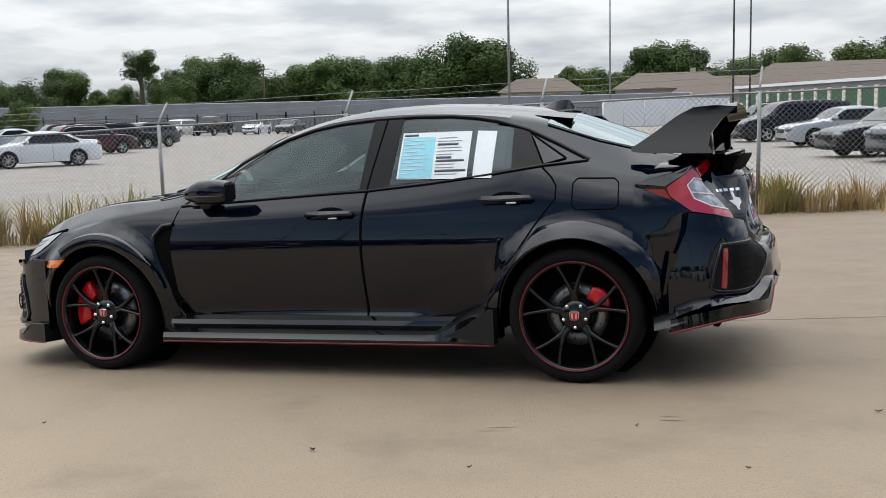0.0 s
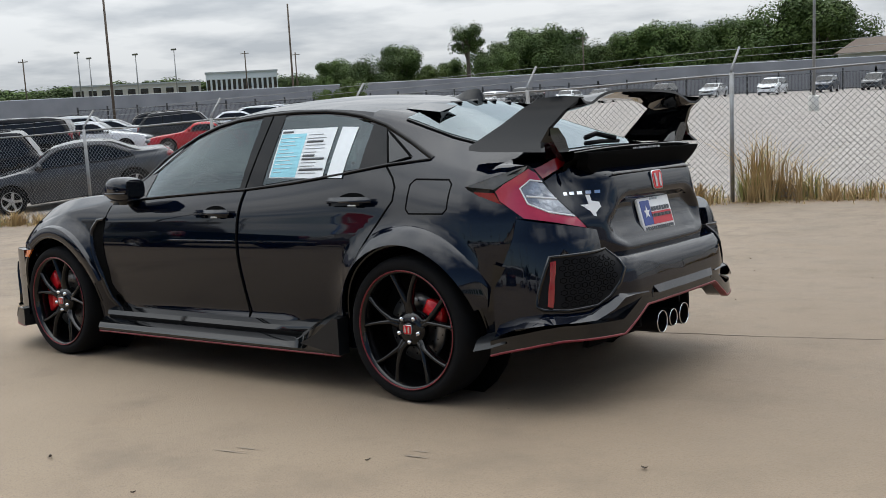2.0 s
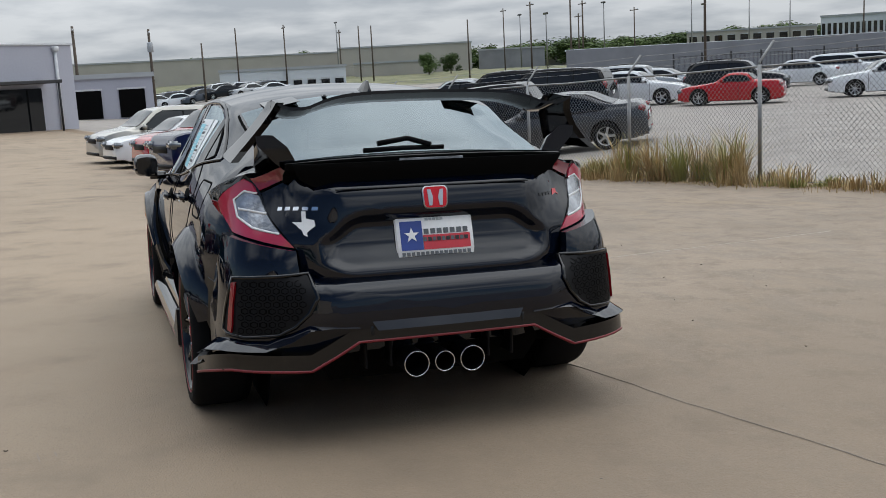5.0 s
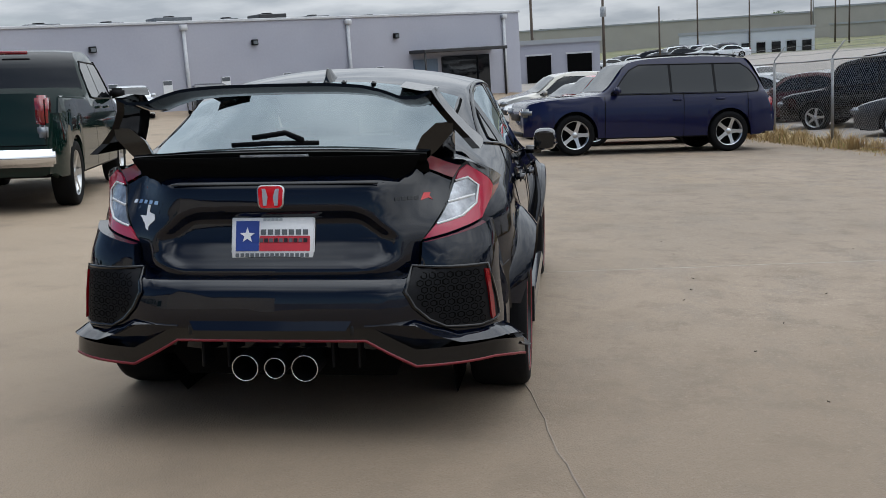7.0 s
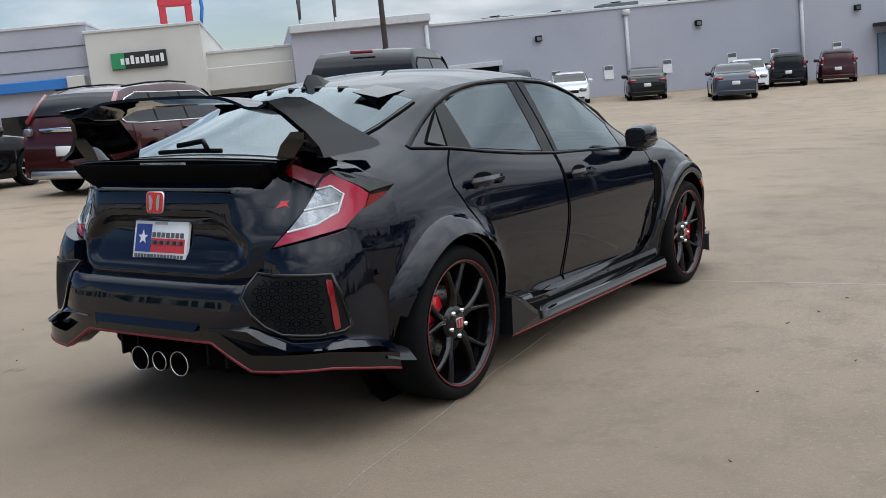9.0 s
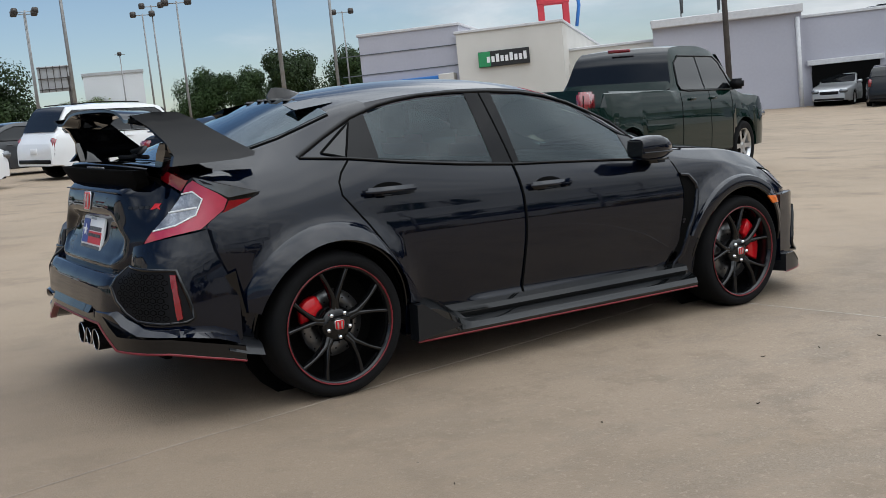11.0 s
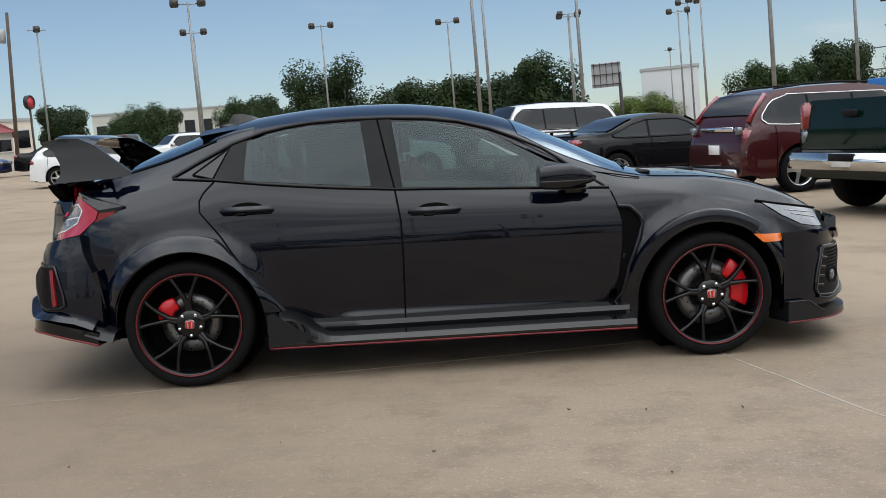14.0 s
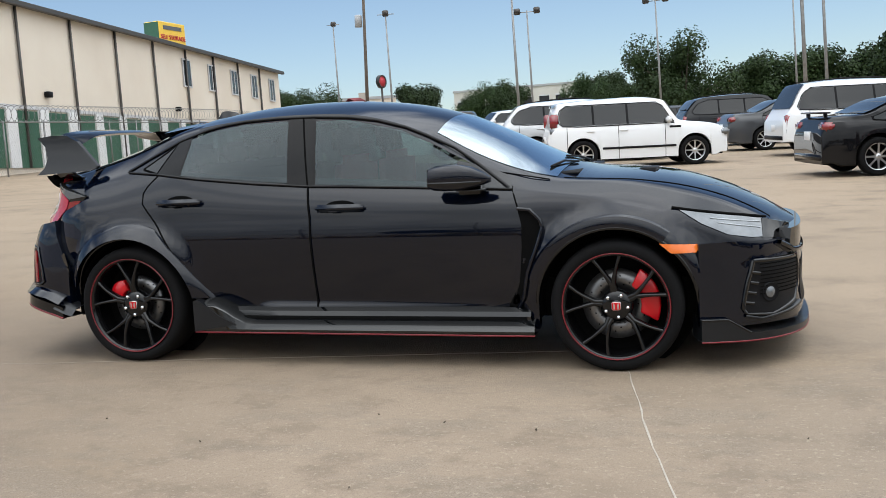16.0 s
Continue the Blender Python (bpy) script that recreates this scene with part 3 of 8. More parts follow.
HATCH_P = curve1([(.55, .03), (.60, .052), (.66, .060), (.745, .048), (.83, .026), (.865, .022), (.90, .017), (.945, .005), (.965, -.01), (1.0, -.05), (1.06, -.07)])
HATCH_W = curve1([(.62, .30), (.66, .40), (.70, .455), (.75, .455), (.80, .40), (.87, .30)])
HATCH_D = curve1([(.62, .008), (.68, .026), (.755, .050), (.86, .040)])
BUMP_C = curve1([(.26, .01), (.30, .06), (.36, .105), (.40, .130), (.46, .145), (.52, .140), (.57, .130), (.60, .105), (.615, .05), (.63, .02)])
BUMP_E = curve1([(.22, .06), (.30, .085), (.40, .100), (.50, .095), (.60, .085), (.68, .070), (.75, .040), (.80, .02)])
BUMP_S = curve1([(.22, .028), (.30, .038), (.40, .040), (.50, .036), (.60, .028), (.68, .020), (.75, .012), (.80, .010)])


def on_tail(prof, up=0.0):
    def f(s, z, off):
        p, n = tail_at(s)
        q = p + n * (prof(s, z) + off)
        return (q.x, q.y, z + up)
    return f


def lamp_prof(s, z):
    return lerp(lerp(-0.02, -0.125, smooth01((z - .74) / .27)), -0.035, smooth01((abs(s) - .66) / .30))


def hatch_prof(s, z):
    dy = abs(s)
    inside = smooth01((HATCH_W(z) + 0.015 - dy) / 0.085) * smooth01((0.872 - z) / 0.060) * smooth01((z - 0.630) / 0.050)
    return lerp(HATCH_P(z) - HATCH_D(z) * inside, lamp_prof(s, z), smooth01((dy - .36) / .25))


def bump_prof(s, z):
    e = smooth01((abs(s) - 0.40) / 0.22)
    return lerp(lerp(BUMP_C(z), BUMP_E(z), e), BUMP_S(z), smooth01((abs(s) - 0.68) / 0.27))


def patch(name, outline, mapper, off, material, parent, label="", thick=0.012, step=0.05, smooth=True, bm_out=None, sharp=40):
    """A panel with a 2D outline laid on a curved surface at a distance, with edges that turn in."""
    bm = bmesh.new()
    vs = [bm.verts.new((a, b, 0)) for a, b in outline]
    f = bm.faces.new(vs)
    bmesh.ops.triangulate(bm, faces=[f])
    lo = [min(p[i] for p in outline) for i in (0, 1)]
    hi = [max(p[i] for p in outline) for i in (0, 1)]
    for i in (0, 1):
        k = math.ceil(lo[i] / step)
        while k * step < hi[i]:
            co, no = [0, 0, 0], [0, 0, 0]
            co[i], no[i] = k * step, 1
            bmesh.ops.bisect_plane(bm, geom=bm.verts[:] + bm.edges[:] + bm.faces[:], plane_co=co, plane_no=no, dist=1e-5)
            k += 1
    bmesh.ops.remove_doubles(bm, verts=bm.verts, dist=1e-5)
    edge = [e for e in bm.edges if len(e.link_faces) == 1]
    low = {}
    for e in edge:
        for v in e.verts:
            if v not in low:
                low[v] = bm.verts.new(mapper(v.co.x, v.co.y, off - thick))
    walls = [(e.verts[0], e.verts[1]) for e in edge]
    top = [v for v in bm.verts if v not in set(low.values())]
    for v in top:
        v.co = mapper(v.co.x, v.co.y, off)
    for a, b in walls:
        try:
            bm.faces.new((a, b, low[b], low[a]))
        except ValueError:
            pass
    bmesh.ops.recalc_face_normals(bm, faces=bm.faces)
    sharpen(bm, sharp)
    if bm_out is not None:
        return merge(bm_out, bm)
    return part(name, bm, material, parent, label, smooth=smooth)


def ribbon(name, line, width, mapper, off, material, parent, closed=False, label="", thick=0.004, step=0.04):
    """A narrow strip along a 2D line on a surface."""
    pts = []
    src = list(line) + ([line[0]] if closed else [])
    for (a, b), (c, d) in zip(src, src[1:]):
        n = max(1, int(math.hypot(c - a, d - b) / step))
        pts += [(lerp(a, c, k / n), lerp(b, d, k / n)) for k in range(n)]
    pts.append(src[-1])
    rows = []
    for i, (a, b) in enumerate(pts):
        p, q = pts[max(0, i - 1)], pts[min(len(pts) - 1, i + 1)]
        dx, dz = q[0] - p[0], q[1] - p[1]
        ln = math.hypot(dx, dz) or 1
        nx, nz = -dz / ln * width / 2, dx / ln * width / 2
        rows.append([mapper(a + nx, b + nz, off - thick), mapper(a + nx, b + nz, off), mapper(a - nx, b - nz, off), mapper(a - nx, b - nz, off - thick)])
    bm = grid(rows)
    bmesh.ops.recalc_face_normals(bm, faces=bm.faces)
    return part(name, bm, material, parent, label)


def band(name, inner, outer, mapper, off, material):
    """A raised band between two lines on a surface, with a turned-in outer edge; off(u) is its height from inner to outer."""
    rws = []
    for (a, b), (c, d) in zip(inner, outer):
        dx, dz = c - a, d - b
        ln = math.hypot(dx, dz)
        row = [mapper(a, b, off(0) - 0.02)] + [mapper(lerp(a, c, u), lerp(b, d, u), off(u)) for u in (0, .35, .7, 1)]
        row += [mapper(c + dx / ln * 0.010, d + dz / ln * 0.010, off(1) - 0.012), mapper(c + dx / ln * 0.011, d + dz / ln * 0.011, -0.02)]
        rws.append(row)
    bm = grid(rws)
    bmesh.ops.recalc_face_normals(bm, faces=bm.faces)
    return part(name, sharpen(bm, 30), material, hero)


hero = empty("hatchback_car", seat(0, 0), "glossy black sports hatchback with a tall rear wing and red pinstripes", "car")


def hero_shell():
    xs = {round(-2.20 + 4.26 * i / 90, 4) for i in range(91)} | {-2.208, -2.19, -2.175, 2.03, 2.05}
    for w in (-XW, XW):
        r = arch_r(w)
        xs |= {round(w + r * math.sin(radians(a)), 4) for a in range(-90, 91, 10)} | {round(w + k * (r + 0.003), 4) for k in (-1, 1)}
    xs |= {-0.80, -0.70, -0.42, 0.24, 0.41, 0.96, 1.0, 1.20, 1.86, -1.03}
    xs = sorted(xs)
    xs = [x for i, x in enumerate(xs) if i == 0 or x - xs[i - 1] > 0.0025]
    NL, NB, NG, NR = 36, 8, 8, 8
    rows = []
    for x in xs:
        zb, belt, rail = sill_z(x), H_BELT(x), H_RAIL(x)
        zb = min(zb, belt - 0.10)
        mid = max(zb + 0.02, min(0.79, belt - 0.05))
        zs = [lerp(zb, mid - 0.010, k / (NL - 1)) for k in range(NL)] + [lerp(mid, belt, k / NB) for k in range(NB)] + [lerp(belt, rail, k / NG) for k in range(NG)]
        half_ = [(x, side_y(x, z), z) for z in zs]
        yr = rail_y(x)
        half_ += [(x, yr * (1 - k / NR), roof_z(x, yr * (1 - k / NR))) for k in range(NR + 1)]
        inner = (x, half_[0][1] - 0.05, half_[0][2] + 0.004)
        half_ = [inner] + half_
        rows.append(half_ + [(a, -b, c) for a, b, c in half_[-2::-1]])
    n = len(rows[0])
    bm = bmesh.new()
    vs = [[bm.verts.new(p) for p in r] for r in rows]
    G0 = 1 + NL + NB                       # first row of the cabin's side
    R0 = G0 + NG                           # first row of the roof
    c = R0 + NR                            # middle
    for i in range(len(xs) - 1):
        xm = (xs[i] + xs[i + 1]) / 2
        for k in range(n - 1):
            kk = k if k < c else 2 * c - 1 - k
            if G0 + 1 <= kk <= G0 + NG - 2 and (-0.80 < xm < 0.24 or 0.41 < xm < 1.0):
                continue                   # side windows
            if kk >= R0 + 1 and -1.03 < xm < -0.42:
                continue                   # windscreen
            if kk >= R0 + 1 and 1.20 < xm < 1.86:
                continue                   # rear window
            bm.faces.new((vs[i][k], vs[i][k + 1], vs[i + 1][k + 1], vs[i + 1][k]))
    for r in (vs[0], vs[-1]):
        bm.faces.new(r)
    bmesh.ops.remove_doubles(bm, verts=bm.verts, dist=0.0008)
    bmesh.ops.recalc_face_normals(bm, faces=bm.faces)
    sharpen(bm, 38)
    part("body", bm, "black_paint", hero)

    # front and rear glass on the same surface
    for name, x0, x1, material in (("windscreen", -1.045, -0.40, "glass_front"), ("rear_window", 1.185, 1.875, "glass_rear")):
        rws = []
        for i in range(13):
            x = lerp(x0, x1, i / 12)
            yr = rail_y(x) * (0.90 if x < 0 else 0.985)
            rws.append([(x, yr * q, roof_z(x, yr * q) + 0.004) for q in [-1 + 2 * j / 14 for j in range(15)]])
        part(name, grid(rws), material, hero)


M["glass_front_side"] = car_glass("side_glass", (0.21, 0.30, 0.29), 0.045)
hero_shell()

# quarter glass, black pillars and window lines
for sd in (1, -1):
    f = on_side(sd)
    patch("front_side_window", [(0.24, 0.962), (0.28, 1.296), (0.08, 1.294), (-0.233, 1.222), (-0.436, 1.112), (-0.565, 1.035), (-0.555, 0.922)], f, 0.003, "glass_front_side", hero, thick=0.004, step=0.07)
    patch("rear_side_window", [(0.388, 0.972), (0.428, 1.303), (0.70, 1.297), (0.90, 1.268), (1.035, 1.228), (1.05, 1.034)], f, 0.003, "glass", hero, thick=0.004, step=0.07)
    patch("quarter_window", [(1.305, 1.075), (1.118, 1.203), (1.20, 1.050)], f, 0.004, "glass_dark", hero)
    ribbon("quarter_seal", [(1.305, 1.075), (1.118, 1.203), (1.20, 1.050)], 0.008, f, 0.006, "dark", hero, closed=True)
    patch("b_pillar", [(0.232, 0.955), (0.272, 1.312), (0.436, 1.312), (0.394, 0.962)], f, 0.0055, "pillar_black", hero, step=0.08)
    patch("c_pillar_frame", [(1.043, 1.030), (1.028, 1.238), (1.108, 1.212), (1.195, 1.048)], f, 0.0055, "pillar_black", hero, step=0.08)
    patch("a_pillar_sail", [(-0.84, 0.910), (-0.548, 0.922), (-0.535, 1.055), (-0.655, 1.03), (-0.80, 0.978)], f, 0.0055, "gloss_black", hero, step=0.08)
    belt_line = [(-0.84, 0.908), (-0.6, 0.918), (-0.3, 0.931), (0, 0.944), (0.27, 0.953), (0.375, 0.961), (0.6, 0.978), (0.935, 1.012), (1.198, 1.046), (1.41, 1.062)]
    ribbon("window_line", belt_line, 0.010, f, 0.007, "pillar_black", hero)
    top_line = [(-0.82, 0.915), (-0.67, 1.018), (-0.511, 1.123), (-0.36, 1.193), (-0.239, 1.242), (-0.08, 1.285), (0.08, 1.308), (0.289, 1.320), (0.5, 1.322), (0.70, 1.314), (0.83, 1.298), (0.94, 1.277), (1.10, 1.226), (1.263, 1.146), (1.414, 1.066)]
    ribbon("window_surround", top_line, 0.015, f, 0.007, "pillar_black", hero)
    # door gaps
    ribbon("door_gap", [(0.345, 1.312), (0.31, 1.13), (0.274, 0.95), (0.252, 0.79), (0.25, 0.60), (0.253, 0.285)], 0.009, f, 0.007, "dark", hero)
    ribbon("door_gap", [(1.103, 1.214), (1.18, 1.05), (1.245, 0.985), (1.268, 0.945), (1.267, 0.886), (1.164, 0.758), (1.08, 0.632), (0.972, 0.475), (0.88, 0.37), (0.80, 0.30), (0.70, 0.27), (0.25, 0.275), (-0.70, 0.26)], 0.008, f, 0.002, "dark", hero)
    ribbon("door_gap", [(-0.835, 0.915), (-0.87, 0.82), (-0.905, 0.73), (-0.90, 0.44), (-0.80, 0.28), (-0.70, 0.26)], 0.008, f, 0.002, "dark", hero)
    ribbon("fender_gap", [(-0.84, 0.915), (-0.70, 1.0), (-1.02, 0.945)], 0.006, f, 0.002, "dark", hero)
    # arch edge
    for w in (-XW, XW):
        r = arch_r(w) + 0.003
        arc = [(w + r * math.cos(radians(a)), ZW + r * math.sin(radians(a))) for a in range(2, 179, 6)]
        ribbon("arch_lip", arc, 0.016, f, 0.004, "gloss_black", hero, thick=0.02)
    outer = [(XW + 0.455 * math.cos(radians(a)), ZW + 0.455 * math.sin(radians(a))) for a in range(16, 113, 6)] + [(1.135, 0.70), (1.065, 0.612), (1.0, 0.53), (0.94, 0.452), (0.895, 0.395), (0.865, 0.356)]
    inner_ = [(XW + 0.381 * math.cos(radians(lerp(16, 174, k / (len(outer) - 1)))), ZW + 0.381 * math.sin(radians(lerp(16, 174, k / (len(outer) - 1))))) for k in range(len(outer))]
    band("rear_arch_flare", inner_, outer, f, lambda u: 0.040 - 0.033 * u, "black_paint")
    outer = [(-XW + 0.446 * math.cos(radians(a)), ZW + 0.446 * math.sin(radians(a))) for a in range(18, 127, 6)]
    inner_ = [(-XW + 0.390 * math.cos(radians(a)), ZW + 0.390 * math.sin(radians(a))) for a in range(18, 127, 6)]
    band("front_arch_flare", inner_, outer, f, lambda u: 0.003 + 0.017 * u, "black_paint")
    # fender vent behind the front wheel
    vent_out = [(-0.870, 0.812), (-0.933, 0.806), (-0.985, 0.755), (-0.996, 0.715), (-0.964, 0.62), (-0.915, 0.496), (-0.885, 0.36), (-0.83, 0.262), (-0.76, 0.238)]
    patch("fender_vent", vent_out + [(-0.80, 0.262), (-0.849, 0.32), (-0.868, 0.44), (-0.888, 0.62), (-0.890, 0.73)], f, 0.003, "dark", hero, step=0.04)
    ribbon("fender_edge", vent_out, 0.016, f, 0.016, "black_paint", hero, thick=0.02)
    # sill blade with its pinstripe
    rws = []
    for i in range(31):
        x = lerp(0.90, -0.945, i / 30)
        k = smooth01((x - 0.62) / 0.25)
        up = 0.236 + 0.10 * k
        rws.append([(x, sd * 0.800, up + 0.030), (x, sd * lerp(0.864, 0.872, k), up + 0.010), (x, sd * lerp(0.898, 0.902, k), up - 0.013), (x, sd * 0.908, lerp(0.199, 0.238, k)), (x, sd * 0.910, 0.196), (x, sd * 0.902, 0.178), (x, sd * 0.80, 0.176)])
    bm = grid(rws)
    bmesh.ops.recalc_face_normals(bm, faces=bm.faces)
    part("side_skirt", sharpen(bm, 22), "sill_gloss", hero, "gloss black side skirt blade")
    patch("skirt_winglet", [(0.955, 0.352), (0.925, 0.355), (0.80, 0.268), (0.70, 0.222), (0.955, 0.182)], lambda x, z, o, sd=sd: (x, sd * (0.84 + o), z), 0.072, "carbon", hero, "dark grey winglet ahead of the rear wheel", thick=0.07, step=0.1)
    rws = []
    for i in range(31):
        x = lerp(0.74, -0.92, i / 30)
        k = 1 - smooth01((x - 0.5) / 0.25)
        rws.append([(x, sd * 0.790, 0.312), (x, sd * lerp(0.812, 0.824, k), 0.306), (x, sd * lerp(0.836, 0.850, k), 0.288), (x, sd * lerp(0.842, 0.858, k), 0.264), (x, sd * lerp(0.842, 0.856, k), 0.236), (x, sd * 0.80, 0.225)])
    bm = grid(rws)
    bmesh.ops.recalc_face_normals(bm, faces=bm.faces)
    part("sill_step", sharpen(bm, 22), "sill_gloss", hero)
    ribbon("red_pinstripe", [(0.955, 0.178), (-0.945, 0.174)], 0.008, lambda x, z, o, sd=sd: (x, sd * (0.84 + o), z), 0.066, "redline", hero, thick=0.02)
    ribbon("sill_gap", [(0.72, 0.250), (-0.90, 0.250)], 0.026, lambda x, z, o, sd=sd: (x, sd * (0.86 + o), z), 0.0015, "dark", hero, thick=0.01)
    # handles
    for hx, hz_ in ((1.028, 0.888), (0.078, 0.838)):
        cup = [(hx + 0.085 * math.cos(radians(a)), hz_ + 0.008 + 0.030 * math.sin(radians(a))) for a in range(0, 360, 24)]
        patch("handle_cup", cup, f, 0.002, "dark", hero, thick=0.004)
        hm = part("door_handle", box(0.27, 0.030, 0.040, (0, 0, -0.020), 0.012, 2), "black_paint", hero, m=Matrix.Translation((hx, sd * (side_y(hx, hz_) + 0.022), hz_)))
        part("handle_trim", box(0.05, 0.004, 0.008, (0.03, sd * 0.014, -0.022), 0.002), "silver" if sd < 0 else "trim", hm, smooth=False)
    # door mirror: a wedge with a flat rear face, on a black foot
    rws = []
    for x, z0, z1, ya, yb_ in ((-.452, .928, 1.030, .872, .992), (-.48, .918, 1.040, .868, 1.000), (-.54, .914, 1.047, .868, 1.004), (-.61, .916, 1.045, .868, .996), (-.67, .928, 1.028, .870, .972), (-.72, .940, 1.002, .872, .942), (-.75, .952, .978, .874, .912)):
        ring = []
        for k in range(20):
            a = 2 * math.pi * k / 20
            cy, cz = math.cos(a), math.sin(a)
            cy, cz = math.copysign(abs(cy) ** .62, cy), math.copysign(abs(cz) ** .62, cz)
            ring.append((x, sd * lerp(ya, yb_, .5 + .5 * cy), lerp(z0, z1, .5 + .5 * cz)))
        rws.append(ring)
    bm = grid(rws, closed_u=True)
    bm.verts.ensure_lookup_table()
    bm.faces.new(bm.verts[:20]); bm.faces.new(bm.verts[-20:])
    bmesh.ops.recalc_face_normals(bm, faces=bm.faces)
    mm = part("door_mirror", sharpen(bm, 50), "black_paint", hero)
    part("mirror_glass", box(0.004, 0.108, 0.084, (-0.451, sd * 0.932, 0.937), 0.001), "glass_dark", mm, smooth=False)
    bm = bmesh.new()
    for x0, x1, y0, y1, z0, z1 in ((-.715, -.575, .80, .925, .893, .935),):
        merge(bm, box(x1 - x0, y1 - y0, z1 - z0, ((x0 + x1) / 2, sd * (y0 + y1) / 2, z0), 0.016, 2))
    part("mirror_base", bm, "gloss_black", mm)
    rws = [[(x, sd * (o + 0.004), z) for o, z in ((w_, .963), (w_ + .004, .956), (w_, .949))] for x, w_ in ((-.455, .993), (-.54, 1.004), (-.61, .996), (-.67, .972), (-.715, .945))]
    part("mirror_ridge", grid(rws), "gloss_black", mm)
    # front lamps and marker
    patch("headlamp", [(-1.655, 0.782), (-1.74, 0.765), (-1.95, 0.728), (-2.035, 0.708), (-2.04, 0.628), (-1.99, 0.632), (-1.88, 0.655), (-1.76, 0.712)], f, 0.006, "lamp_lens", hero, "clear headlamp with bright reflectors")
    for k in range(2):
        ribbon("lamp_fin", [(-1.80 - 0.03 * k, 0.735 - 0.022 * k), (-2.03, 0.695 - 0.024 * k)], 0.004, f, 0.009, "ink_light", hero, thick=0.003)
    ribbon("lamp_edge", [(-1.62, 0.795), (-1.74, 0.772), (-1.95, 0.735), (-2.06, 0.712)], 0.010, f, 0.008, "dark", hero, thick=0.006)
    patch("lamp_housing", [(-2.04, 0.710), (-2.17, 0.668), (-2.19, 0.60), (-2.04, 0.622)], f, 0.006, "gloss_black", hero)
    patch("amber_marker", [(-1.565, 0.632), (-1.755, 0.618), (-1.735, 0.582), (-1.62, 0.584)], f, 0.008, "amber", hero, "amber side marker lamp")
    # fuel flap on the -y side only
    if sd < 0:
        q = [(1.347, 0.85), (1.350, 0.955), (1.373, 0.977), (1.545, 0.970), (1.566, 0.950), (1.568, 0.847), (1.550, 0.828), (1.365, 0.830)]
        ribbon("fuel_flap_gap", q, 0.006, f, 0.002, "dark", hero, closed=True)
    # calliper-side rear quarter crease and hatch seam
    ribbon("hatch_seam", [(1.19, lerp(H_BELT(1.19), H_RAIL(1.19), .99)), (1.30, H_RAIL(1.30) - .004), (1.45, H_RAIL(1.45) - .004), (1.6, H_RAIL(1.6) - .004), (1.72, H_RAIL(1.72) - .006)], 0.007, f, 0.003, "dark", hero)

# front bumper round the nose
NOSE = [(-2.245, 0), (-2.237, .25), (-2.208, .45), (-2.145, .60), (-2.05, .72), (-1.93, .80), (-1.745, .862)]
nose_at, nose_s = plan_of(NOSE)
NOSE_P = curve1([(.14, -.02), (.20, .0), (.26, .010), (.35, -.004), (.46, .0), (.50, -.004), (.545, -.022), (.60, -.018), (.63, -.035)])


def on_nose(s, z, off):
    p, n = nose_at(s)
    k = 1 - smooth01((abs(s) - 0.55) / 0.5)
    off += NOSE_P(z) * k
    return (p.x + n.x * off, p.y + n.y * off, z)


def on_plan(s, z, off):
    p, n = nose_at(s)
    return (p.x + n.x * off, p.y + n.y * off, z)


NS = nose_s(x=-1.748)
NV0, NV1 = nose_s(x=-1.945), nose_s(y=.47)
patch("front_bumper", [(-NS, .215), (-NS, .62), (-nose_s(x=-1.90), .625), (-nose_s(x=-2.04), .618), (-.50, .60), (.50, .60), (nose_s(x=-2.04), .618), (nose_s(x=-1.90), .625), (NS, .62), (NS, .215)], on_nose, 0.0, "black_paint", hero, thick=0.04, step=0.04)
patch("grille", [(-0.54, 0.655), (0.54, 0.655), (0.56, 0.555), (0.42, 0.535), (-0.42, 0.535), (-0.56, 0.555)], on_plan, -0.004, "gloss_black", hero, thick=0.06, step=0.06)
ribbon("grille_blade", [(-0.66, 0.600), (-0.52, 0.548), (-0.30, 0.530), (0.30, 0.530), (0.52, 0.548), (0.66, 0.600)], 0.020, on_plan, 0.008, "gloss_black", hero, thick=0.03)
patch("lower_grille", [(-0.36, 0.475), (0.36, 0.475), (0.42, 0.27), (-0.42, 0.27)], on_nose, 0.004, "trim", hero, thick=0.05, step=0.06)
